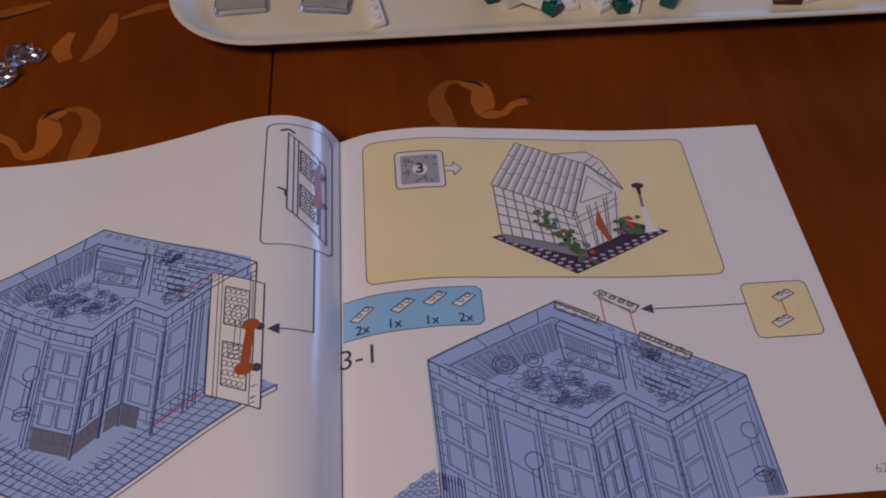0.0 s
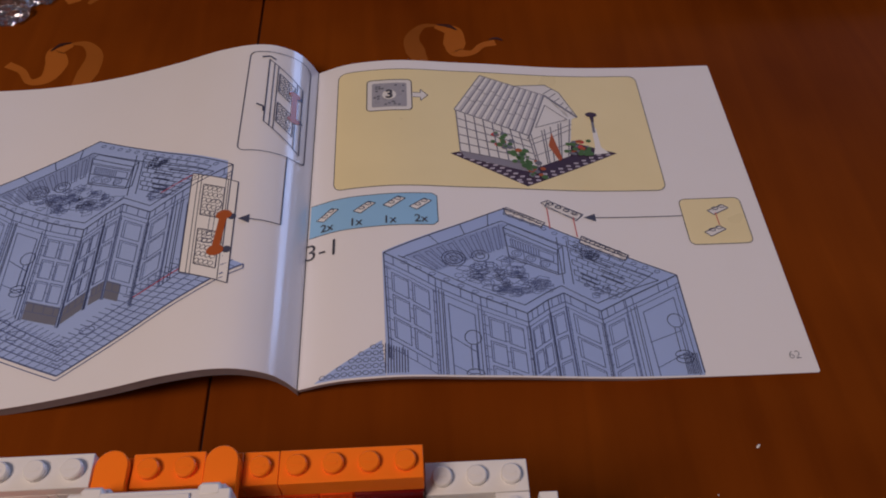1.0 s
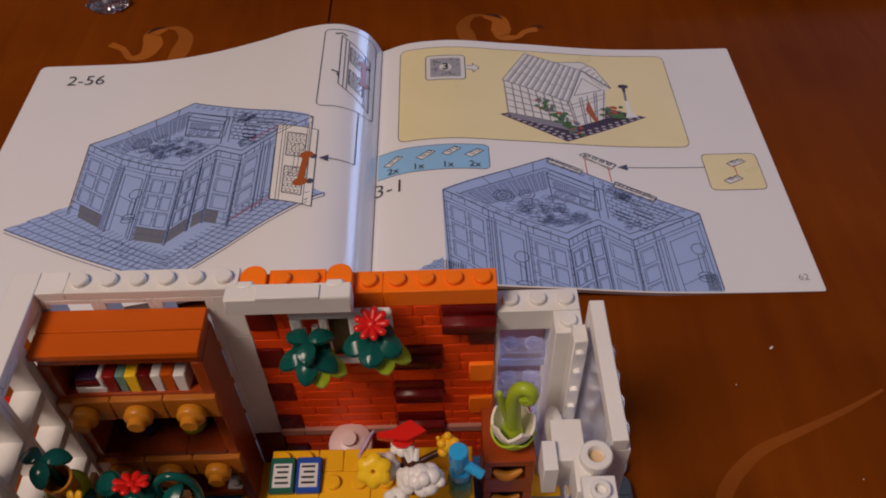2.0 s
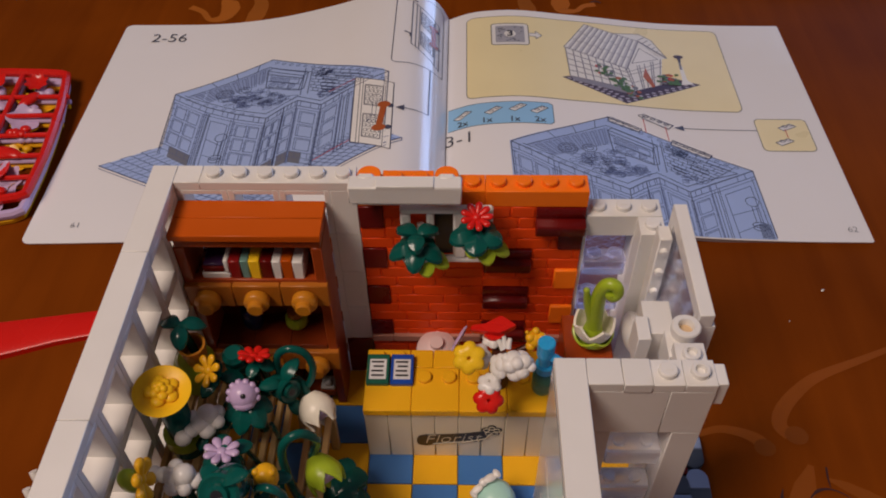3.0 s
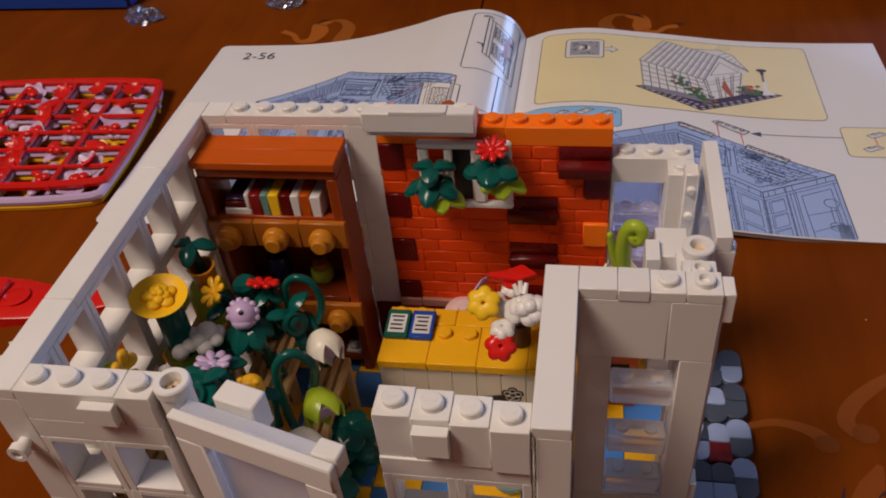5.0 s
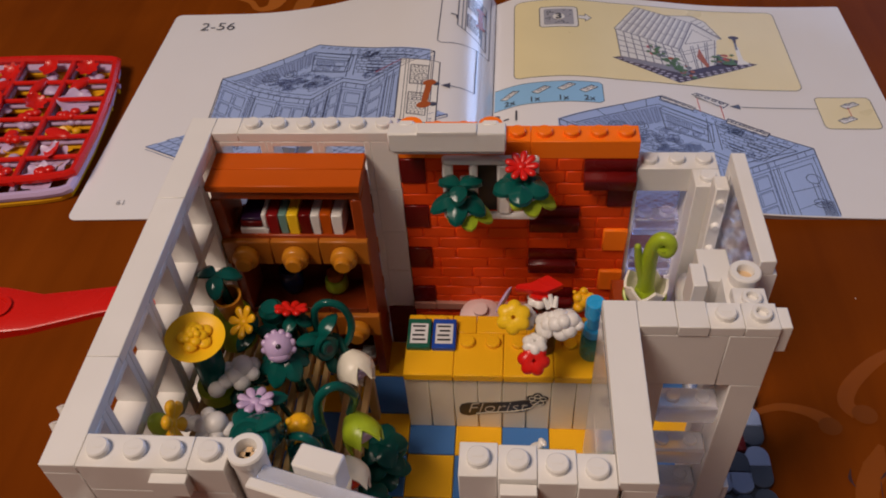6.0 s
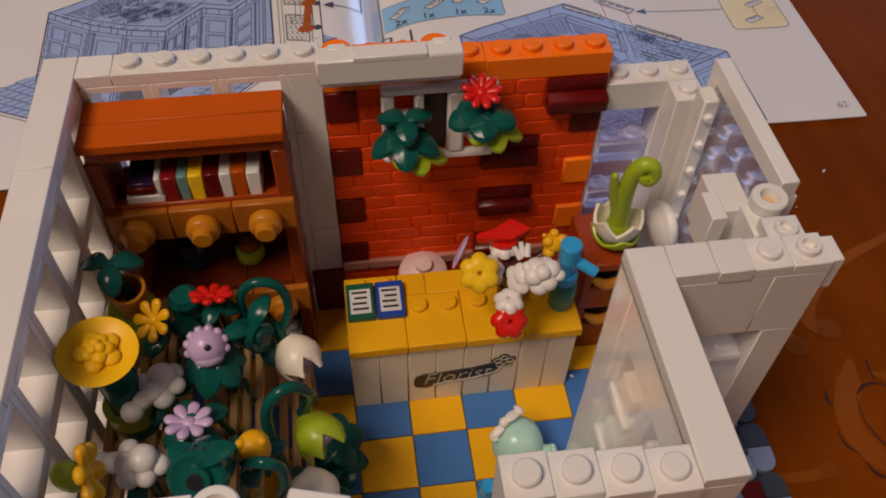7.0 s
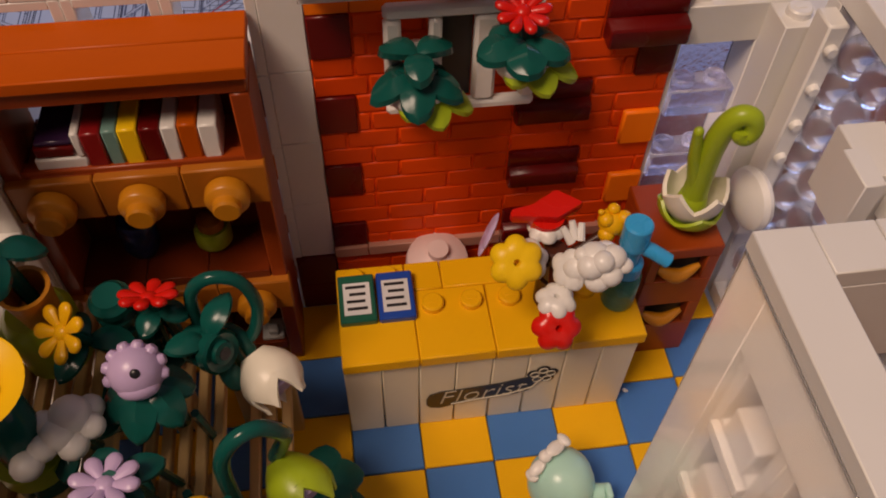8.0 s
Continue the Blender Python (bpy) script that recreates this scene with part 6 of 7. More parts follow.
ln.done()
door = Print("door_print", PRINT_WHITE, 0.036, "white printed door")
LD = [(-2.9, 26.1), (-0.27, 24.95), (-0.15, 18.45), (-2.65, 19.5)]
door.poly(LD)
door.done()
dl = Print("door_outline", INK, 0.044, "dark outlines of the door")
dl.path(LD, 0.055, True)
for u in (0.14, 0.22, 0.8):
    dl.line(quad_at(LD, u, 0), quad_at(LD, u, 1), 0.04)
for v0, v1 in ((0.1, 0.42), (0.56, 0.9)):
    qd = [quad_at(LD, 0.28, v0), quad_at(LD, 0.74, v0), quad_at(LD, 0.74, v1), quad_at(LD, 0.28, v1)]
    dl.path(qd, 0.06, True)
    for i in range(4):
        for j in range(5):
            dl.ring(quad_at(qd, (i + 0.5 + 0.25 * (j % 2)) / 4.6, (j + 0.5) / 5), 0.14, 0.035, 7, 1.0)
dl.path([(1.98, 27.3), (1.98, 22.5), (0.3, 22.45)], 0.06)
dl.poly([(-0.05, 22.45), (0.5, 22.75), (0.5, 22.18)])
dl.path(rounded(-0.62, 27.3, 2.75, 35.6, 0.4), 0.05, True)
SD = [(0.55, 34.9), (2.45, 33.2), (2.5, 27.9), (0.6, 29.6)]
dl.path(SD, 0.06, True)
for u in (0.16, 0.28, 0.85):
    dl.line(quad_at(SD, u, 0), quad_at(SD, u, 1), 0.045)
for v0, v1 in ((0.1, 0.4), (0.56, 0.86)):
    qd = [quad_at(SD, 0.34, v0), quad_at(SD, 0.8, v0), quad_at(SD, 0.8, v1), quad_at(SD, 0.34, v1)]
    dl.path(qd, 0.05, True)
    for i in range(3):
        for j in range(5):
            dl.ring(quad_at(qd, (i + 0.5 + 0.25 * (j % 2)) / 3.6, (j + 0.5) / 5), 0.12, 0.035, 6, 1.0)
dl.path([(0.1, 35.1), (0.55, 35.2), (0.9, 34.95)], 0.12)
dl.path([(0.1, 31.0), (0.5, 30.8), (0.55, 30.4)], 0.12)
dl.disc((-0.35, 22.6), 0.2)
dl.disc((-0.4, 20.5), 0.22)
dl.disc((2.35, 32.3), 0.16)
dl.disc((2.4, 30.4), 0.16)
dl.done()
for a, b, r in (((-0.78, 22.75), (-0.98, 20.5), 0.42), ((2.08, 32.4), (2.12, 30.35), 0.3)):
    hd = Print("handle_print", PRINT_ORANGE, 0.052, "orange-brown printed handle")
    hd.disc(a, r, 12, 0.75)
    hd.disc(b, r * 1.05, 12, 0.75)
    hd.line(a, b, r * 0.95)
    hd.done()
for p, q in (((-4.6, 25.3), (-2.9, 26.0)), ((-4.9, 18.6), (-2.7, 19.7)), ((15.99, 24.4), (16.0, 22.95)), ((17.36, 23.8), (17.4, 22.4)), ((25.25, 24.0), (25.27, 23.1))):
    rl = Print("red_guide_line", PRINT_RED, 0.04, "thin red guide line")
    rl.line(p, q, 0.05)
    rl.done()

# right page: the yellow panel with the finished house
yp = Print("yellow_panel", PANEL_YELLOW, 0.012, "straw yellow printed panels")
yp.poly(rounded(4.42, 25.75, 22.95, 35.45, 0.5))
yp.poly(rounded(23.42, 21.82, 26.82, 25.05, 0.35))
yp.done()
bp = Print("blue_panel", PANEL_BLUE, 0.012, "sky blue printed parts panel")
bp.poly([(3.2, 22.85), (9.8, 22.98), (10.05, 23.2), (10.05, 25.0), (9.8, 25.2), (3.2, 25.1)])
bp.done()
pl = Print("panel_outline", INK, 0.02, "thin dark outlines of the panels")
pl.path(rounded(4.42, 25.75, 22.95, 35.45, 0.5), 0.045, True)
pl.path(rounded(23.42, 21.82, 26.82, 25.05, 0.35), 0.045, True)
pl.path([(3.2, 22.85), (9.8, 22.98), (10.05, 23.2), (10.05, 25.0), (9.8, 25.2), (3.2, 25.1)], 0.04)
pl.path(rounded(6.2, 31.75, 8.88, 34.45, 0.25), 0.06, True)
pl.line((23.42, 23.85), (18.3, 23.8), 0.06)
pl.poly([(17.95, 23.8), (18.6, 24.08), (18.6, 23.52)])
pl.path([(8.95, 33.3), (9.4, 33.3), (9.4, 33.6), (9.85, 33.1), (9.4, 32.6), (9.4, 32.9), (8.95, 32.9)], 0.05)
pl.done()
def white_print(pts):
    pr = Print("white_plate_print", PRINT_WHITE, 0.018, "white printed shape")
    pr.poly(pts)
    pr.done()


white_print(rounded(6.24, 31.79, 8.84, 34.41, 0.22))
HW = [(11.45, 31.9), (15.6, 30.0), (15.9, 27.5), (11.54, 28.5)]
HR = [(13.1, 35.12), (16.95, 33.6), (15.65, 29.95), (11.35, 31.95)]
HG = [(15.6, 30.0), (18.4, 31.6), (17.88, 28.46), (15.9, 27.47)]
white_print([(8.92, 33.28), (9.4, 33.28), (9.4, 33.56), (9.8, 33.1), (9.4, 32.64), (9.4, 32.92), (8.92, 32.92)])
white_print([(13.58, 24.3), (15.75, 23.35), (15.55, 23.05), (13.7, 23.85)])
white_print([(17.6, 22.45), (19.9, 21.2), (19.7, 20.85), (17.45, 22.05)])
white_print([(15.7, 24.75), (16.1, 24.95), (17.95, 24.0), (17.5, 23.55)])
for x, y in ((4.1, 24.05), (6.1, 24.2), (7.7, 24.45), (9.1, 24.3)):
    white_print([(x - 0.55, y - 0.1), (x + 0.25, y + 0.5), (x + 0.65, y + 0.35), (x - 0.15, y - 0.3)])
for x, y in ((25.4, 24.2), (24.9, 22.7)):
    white_print([(x - 0.55, y - 0.05), (x + 0.35, y + 0.35), (x + 0.65, y + 0.1), (x - 0.25, y - 0.35)])
strips = Print("line_drawing", INK, 0.03, "studded white strips of the drawing")
for (ax, ay), (bx, by), n in (((13.7, 24.12), (15.6, 23.2), 5), ((17.6, 22.28), (19.8, 21.05), 6), ((16.05, 24.75), (17.7, 23.85), 4)):
    strips.path([(ax - 0.15, ay - 0.28), (bx - 0.1, by - 0.22), (bx + 0.16, by + 0.14), (ax + 0.05, ay + 0.22)], 0.04, True)
    for i in range(n):
        g = (i + 0.5) / n
        strips.ring((ax + (bx - ax) * g, ay + (by - ay) * g + 0.06), 0.15, 0.035, 9)
strips.done()
hp = Print("house_base_print", PRINT_PLUM, 0.017, "dark plum base of the printed house")
hp.poly([(10.96, 28.3), (15.13, 25.95), (20.65, 28.7), (16.4, 30.2)])
hp.done()
BASE = [(10.96, 28.3), (16.4, 30.2), (20.65, 28.7), (15.13, 25.95)]
hq = Print("paving_print", ink("pale_lilac_print", (0.50, 0.46, 0.52)), 0.0205, "pale checks of the printed base")
for i in range(11):
    for j in range(2):
        k, e = (i + 0.5 * j) / 11.5 + 0.02, 0.86 + 0.07 * j
        hq.poly([quad_at(BASE, k, e), quad_at(BASE, k + 0.025, e + 0.03), quad_at(BASE, k, e + 0.06), quad_at(BASE, k - 0.025, e + 0.03)])
        if i < 10:
            hq.poly([quad_at(BASE, 1 - e, k), quad_at(BASE, 0.97 - e, k + 0.025), quad_at(BASE, 0.94 - e, k), quad_at(BASE, 0.97 - e, k - 0.025)])
hq.done()
plinth = Print("plinth_print", ink("stone_grey_print", (0.27, 0.26, 0.31)), 0.0235, "grey plinth of the printed house")
plinth.poly([(11.5, 28.7), (15.9, 27.6), (15.8, 26.95), (11.75, 28.0)])
plinth.done()
hw = Print("house_print", PRINT_WHITE, 0.024, "white printed house with a slatted roof")
for q in (HW, HG, HR, [(16.95, 33.6), (15.6, 30.0), (18.5, 31.6)], [(15.1, 34.3), (17.1, 34.55), (17.9, 33.9), (18.75, 31.75), (18.3, 31.5), (16.95, 33.6)]):
    hw.poly(q)
hw.done()
hl = Print("house_outline", ink("grey_line_ink", (0.2, 0.2, 0.24)), 0.034, "grey lines of the printed house")
slats = Print("roof_slat_print", ink("pale_grey_print", (0.52, 0.51, 0.53)), 0.029, "pale grey shaded slats of the printed roof")
for i in range(11):
    slats.poly(sub(HR, (i + 0.5) / 11, (i + 0.95) / 11, 0.0, 1.0))
slats.done()
for i in range(11):
    hl.line(quad_at(HR, (i + 0.98) / 11, 0), quad_at(HR, (i + 0.98) / 11, 1), 0.07)
for i in range(11):
    for j in (0.3 + 0.05 * (i % 3), 0.62 + 0.05 * (i % 2)):
        hl.line(quad_at(HR, i / 11, j), quad_at(HR, (i + 1) / 11, j), 0.045)
grid_lines(hl, HW, 8, 5, 0.075)
for k in (0.06, 0.3, 0.36, 0.5, 0.68, 0.74, 0.95):
    hl.line(quad_at(HG, k, 0), quad_at(HG, k, 1), 0.07)
for k in (0.16, 0.3, 0.66):
    hl.line(quad_at(HG, 0, k), quad_at(HG, 1, k), 0.05)
hl.path([(16.95, 33.6), (15.65, 29.95), (15.5, 29.7)], 0.09)
hl.path([(16.95, 33.6), (18.75, 31.7)], 0.14)
hl.path([(16.9, 32.7), (16.1, 30.7), (18.1, 31.5)], 0.06, True)
hl.path([(15.1, 34.3), (17.1, 34.55), (17.9, 33.9), (18.75, 31.75)], 0.06)
hl.path(HR, 0.06, True)
for i in range(6):
    hl.line((16.9 + 0.3 * i, 33.7 - 0.34 * i), (17.5 + 0.2 * i, 34.2 - 0.4 * i), 0.06)
hl.line((19.62, 31.7), (19.58, 30.4), 0.16)
hl.done()
lt = Print("lamp_top_print", PRINT_PLUM, 0.036, "dark top of the printed lamp post")
lt.disc((19.62, 31.95), 0.36, 12, 0.6)
lt.poly([(19.48, 31.9), (19.76, 31.9), (19.7, 31.3), (19.54, 31.3)])
lt.done()
lp = Print("lamp_post_print", PRINT_WHITE, 0.03, "white foot of the printed lamp post")
lp.poly([(19.48, 30.8), (19.74, 30.8), (19.8, 29.2), (20.2, 28.7), (19.3, 28.6), (19.45, 29.2)])
lp.done()
rg = random.Random(9)
for nm, m, k in (("leaf_print", PRINT_GREEN, 64), ("dark_leaf_print", PRINT_GREY, 26), ("blossom_print", PRINT_RED, 7), ("amber_print", PRINT_ORANGE, 16)):
    pr = Print(nm, m, 0.04 + 0.0002 * k, "small coloured plants by the printed house")
    for i in range(k):
        if i % 3:
            u = rg.random()
            pr.disc((13.7 + 2.2 * u + rg.uniform(-0.3, 0.3), 29.7 - 2.6 * u + rg.uniform(-0.55, 0.55)), rg.uniform(0.1, 0.24), 7, 0.8)
        else:
            pr.disc((rg.uniform(17.6, 19.2), rg.uniform(28.6, 29.7)), rg.uniform(0.1, 0.2), 7, 0.8)
    if k == 16:
        pr.poly([(16.7, 29.2), (17.0, 30.3), (17.4, 28.2), (17.2, 28.0)])
    pr.done()
g3 = Print("section_tile_print", ink("light_grey_print", (0.36, 0.36, 0.40)), 0.024, "light grey printed tile")
g3.poly(rounded(6.5, 32.05, 8.58, 34.15, 0.12))
g3.done()
spots = Print("tile_spot_print", PRINT_GREY, 0.028, "dark specks on the printed tile")
rg = random.Random(12)
for i in range(26):
    c = (rg.uniform(6.65, 8.4), rg.uniform(32.2, 34.0))
    if math.hypot(c[0] - 7.54, c[1] - 33.1) > 0.5:
        spots.poly([(c[0] - 0.09, c[1] - 0.05), (c[0] + 0.06, c[1] - 0.08), (c[0] + 0.1, c[1] + 0.05), (c[0] - 0.04, c[1] + 0.07)])
spots.done()

# right page: the open building
rf = Print("building_print", PALEBLUE, 0.012, "pale blue printed building")
rf.poly([(7.1, 21.2), (13.6, 24.26), (22.25, 19.86), (22.3, 13.98), (7.3, 13.98)])
rf.poly([(3.9, 14.0), (7.08, 15.9), (7.28, 13.98)])
rf.done()
rs = Print("building_shade_print", MIDBLUE, 0.018, "shaded inside of the printed building")
rs.poly([(8.2, 20.9), (13.5, 23.2), (13.6, 21.7), (9.9, 19.95)])
rs.done()
rr = Print("line_drawing", INKSOFT, 0.03, "thin blue-grey lines of the drawing")
rr.low = 13.98
rt = Print("line_drawing", INKMID, 0.024, "thin blue-grey lines of the drawing")
rt.low = 13.98
draw_building(rr, rt, 0, 0, 7)
rt.done()
for i in range(4):
    rr.ring((17.9 + 0.5 * i, 22.15 - 0.24 * i), 0.17, 0.05)
    rr.ring((16.2 + 0.42 * i, 24.7 - 0.2 * i), 0.16, 0.05)
rr.path([(13.58, 24.3), (15.75, 23.35), (15.55, 23.05), (13.7, 23.85)], 0.05, True)
rr.path([(17.6, 22.45), (19.9, 21.2), (19.7, 20.85), (17.45, 22.05)], 0.05, True)
rr.path([(15.7, 24.75), (16.1, 24.95), (17.95, 24.0), (17.5, 23.55)], 0.05, True)
for x, y in ((4.1, 24.05), (6.1, 24.2), (7.7, 24.45), (9.1, 24.3)):
    rr.path([(x - 0.55, y - 0.1), (x + 0.25, y + 0.5), (x + 0.65, y + 0.35), (x - 0.15, y - 0.3)], 0.05, True)
    rr.ring((x - 0.1, y + 0.08), 0.16, 0.045)
    rr.ring((x + 0.25, y + 0.34), 0.16, 0.045)
for x, y in ((25.4, 24.2), (24.9, 22.7)):
    rr.path([(x - 0.55, y - 0.05), (x + 0.35, y + 0.35), (x + 0.65, y + 0.1), (x - 0.25, y - 0.35)], 0.05, True)
    rr.ring((x - 0.1, y + 0.1), 0.17, 0.045)
    rr.ring((x + 0.3, y + 0.24), 0.17, 0.045)
rg = random.Random(6)
for i in range(9):
    for j in range(5):
        c = (4.3 + 0.34 * i + 0.12 * (j % 2), 14.2 + 0.34 * j)
        if c[1] < 14.0 + (c[0] - 3.9) * 0.58:
            rr.ring(c, 0.15, 0.03, 6, 0.8)
for k in range(9):
    rr.line((7.25 + 0.13 * k, 15.7 - 0.05 * k), (7.25 + 0.13 * k, 14.1), 0.045)
    rr.line((21.5 + 0.08 * k, 15.2), (21.5 + 0.08 * k, 14.05), 0.04)
rr.done()


TEXT_INK = ink("grey_text_ink", (0.07, 0.072, 0.09))


def page_text(body, at, size, label, bold=-0.012):
    bm = text_mesh(body, size, Matrix.Translation((at[0], at[1], 0)), 0.0, 0.0, bold)
    for v in bm.verts:
        v.co.z = page_z(v.co.x) + 0.055
    part("lettering", bm, TEXT_INK, booklet, label)


page_text("2-56", (-17.8, 34.4), 1.5, "printed step number")
page_text("3-1", (3.95, 21.8), 1.5, "printed step number")
page_text("61", (-18.7, 14.8), 0.62, "printed page number")
page_text("62", (26.83, 14.85), 0.62, "printed page number")
pw3 = Print("white_disc_print", PRINT_WHITE, 0.03, "white disc behind the section number")
pw3.disc((7.54, 33.1), 0.42, 16)
pw3.done()
page_text("3", (7.54, 33.1), 1.0, "printed section number", 0.03)
for body, x, y in (("2x", 4.15, 23.25), ("1x", 5.7, 23.3), ("1x", 7.5, 23.3), ("2x", 9.15, 23.35)):
    page_text(body, (x, y), 0.72, "printed piece count", 0.004)

# ---- inlaid scrolls of the table ----
def scroll(pts, widths):
    line = smooth_line([(x, y, 0) for x, y in pts], 8)
    n = len(line)
    bm = B()
    rows = []
    for i, p in enumerate(line):
        d = (line[min(i + 1, n - 1)] - line[max(i - 1, 0)]).normalized()
        f = i / (n - 1) * (len(widths) - 1)
        k = min(int(f), len(widths) - 2)
        w = widths[k] + (widths[k + 1] - widths[k]) * (f - k)
        s = Vector((-d.y, d.x, 0)) * w / 2
        rows.append([bm.verts.new((p + s * k2).to_tuple()[:2] + (-DROP + 0.006,)) for k2 in (1, -1)])
    for a, b in zip(rows, rows[1:]):
        bm.faces.new([a[0], a[1], b[1], b[0]])
    return bm


level = 0.0
FAINT = mat("faint_veneer_inlay", (0.245, 0.063, 0.004), 0.34, spec=0.08, vary=0.2, scale=90)
for pts, widths, m in (
        ([(9.7, 37.6), (9.2, 39.0), (9.0, 40.3), (9.7, 41.5), (10.8, 41.6)], [0.8, 1.3, 1.0, 0.5, 0.2], INLAY),
        ([(10.6, 41.5), (11.7, 40.9), (11.8, 39.6), (11.9, 38.7), (12.9, 38.6), (13.6, 39.3), (14.5, 39.55)], [0.4, 1.2, 1.5, 0.9, 0.45, 0.5, 0.6], INLAY),
        ([(-12.3, 36.2), (-11.9, 38.0), (-11.8, 39.7), (-12.6, 40.9), (-13.7, 41.0)], [0.9, 1.4, 1.1, 0.6, 0.2], INLAY),
        ([(-13.5, 40.9), (-14.4, 40.2), (-14.1, 38.9), (-14.4, 37.6), (-15.4, 37.3), (-16.2, 38.4), (-17.3, 39.1)], [0.4, 1.2, 1.5, 1.0, 0.5, 0.5, 0.6], INLAY),
        ([(-13.4, 45.4), (-12.6, 46.8), (-12.2, 48.4), (-12.0, 50.2)], [0.3, 1.0, 1.2, 0.5], INLAY),
        ([(-14.4, 45.6), (-14.9, 46.8), (-14.5, 48.4)], [0.9, 1.2, 0.5], INLAY),
        ([(-21.5, 50.6), (-19.0, 50.8), (-16.6, 51.8)], [0.3, 1.2, 0.4], INLAY),
        ([(-11.5, 49.6), (-9.5, 50.6), (-7.8, 50.9)], [0.2, 0.8, 0.4], INLAY),
        ([(28.6, 7.7), (26.4, 6.6), (24.3, 5.7), (21.95, 4.7), (20.6, 3.7), (19.7, 2.7), (19.4, 1.9), (19.75, 1.35)], [0.15, 0.3, 0.4, 0.55, 0.65, 0.72, 0.72, 0.7], FAINT),
        ([(15.2, 1.3), (16.4, 1.65), (17.4, 1.5), (18.1, 1.15), (18.35, 0.8)], [0.3, 0.4, 0.5, 0.65, 0.8], FAINT),
        ([(20.3, -0.2), (19.75, -1.3), (19.15, -2.3), (19.0, -3.2), (19.3, -4.2), (20.0, -5.0), (21.2, -6.0)], [0.25, 1.0, 0.9, 0.95, 1.0, 0.9, 0.4], FAINT),
        ([(20.9, -0.9), (21.6, -1.25), (22.4, -1.7), (23.6, -2.2)], [0.15, 0.5, 0.6, 0.2], FAINT),
        ([(14.6, -4.7), (15.6, -4.85), (16.7, -4.85), (17.3, -4.7)], [0.3, 0.4, 0.45, 0.5], FAINT)):
    bm = scroll(pts, widths)
    level += 0.0015
    for v in bm.verts:
        v.co.z += level
    part("inlay", bm, m, dining_table, "lighter veneer scroll inlay")
for x, y, r in ((20.05, 1.35, 0.5), (18.4, 0.68, 0.46), (17.4, -4.7, 0.34)):
    bm = B()
    bm.faces.new([bm.verts.new((x + r * 1.1 * math.cos(math.pi * k / 12), y + r * math.sin(math.pi * k / 12), -DROP + 0.034)) for k in range(24)])
    part("inlay", bm, FAINT, dining_table, "round end of the veneer scroll")
for pts, widths in (([(10.7, 41.65), (11.5, 41.45), (12.0, 41.0)], [0.1, 0.35, 0.1]), ([(14.1, 39.85), (14.6, 39.95), (15.0, 39.7)], [0.1, 0.25, 0.1]), ([(-13.6, 41.1), (-14.3, 40.9), (-14.8, 40.3)], [0.1, 0.35, 0.1]),
                    ([(-21.5, 50.3), (-19.2, 50.3), (-17.0, 51.2)], [0.1, 0.25, 0.1]),
                    ([(18.7, -1.4), (18.56, -1.85), (18.68, -2.25)], [0.03, 0.16, 0.03]), ([(18.37, -3.25), (18.46, -3.85), (18.85, -4.28)], [0.03, 0.12, 0.04]),
                    ([(18.86, -4.55), (19.1, -5.1), (19.65, -5.42)], [0.03, 0.18, 0.04]), ([(20.95, -0.3), (20.88, -0.84), (20.87, -1.3)], [0.1, 0.08, 0.04]),
                    ([(19.8, -1.85), (20.25, -1.48), (20.84, -1.4), (21.5, -1.71), (22.2, -2.4)], [0.04, 0.16, 0.08, 0.05, 0.03]), ([(19.77, -1.95), (19.65, -2.93), (19.84, -3.75), (20.2, -4.45)], [0.03, 0.05, 0.1, 0.04])):
    bm = scroll(pts, widths)
    for v in bm.verts:
        v.co.z += 0.03
    part("inlay", bm, INLAY_DARK, dining_table, "dark scorched edge of the inlay")

# ---- the tray of loose bricks ----
tray = thing("tray", "cream plastic tray holding loose white toy bricks", "tray", (16, 60, -DROP))


def tray_loop(grow, z):
    x0, x1, y0, y1, r = -8.0 - grow, 50 + grow, 44.45 - grow, 76 + grow, 6.0 + grow
    return [(x, y, z) for x, y in rounded(x0, y0, x1, y1, r, 10)]


bm = B()
loops = [[bm.verts.new(p) for p in tray_loop(g, z)] for g, z in ((-2.4, -1.0), (-1.9, -0.95), (-1.2, -0.55), (-0.5, 0.15), (-0.2, 0.3), (0.0, 0.28), (0.05, 0.18), (-0.1, 0.08), (-0.5, -0.3), (-1.2, -0.9), (-1.9, -1.22), (-2.4, -1.24))]
for a, b in zip(loops, loops[1:]):
    for i in range(len(a)):
        j = (i + 1) % len(a)
        bm.faces.new([a[i], a[j], b[j], b[i]])
CREAM = mat("cream_tray_plastic", (0.74, 0.68, 0.50), 0.4, vary=0.05, scale=60)
part("rim", bm, CREAM, tray)
bm = B()
low, top = ([bm.verts.new(p) for p in tray_loop(-2.4, z)] for z in (-1.24, -1.0))
for i in range(len(low)):
    j = (i + 1) % len(low)
    bm.faces.new([low[i], low[j], top[j], top[i]])
bm.faces.new(top)
bm.faces.new(low[::-1])
part("base", bm, CREAM, tray)
rng = random.Random(21)


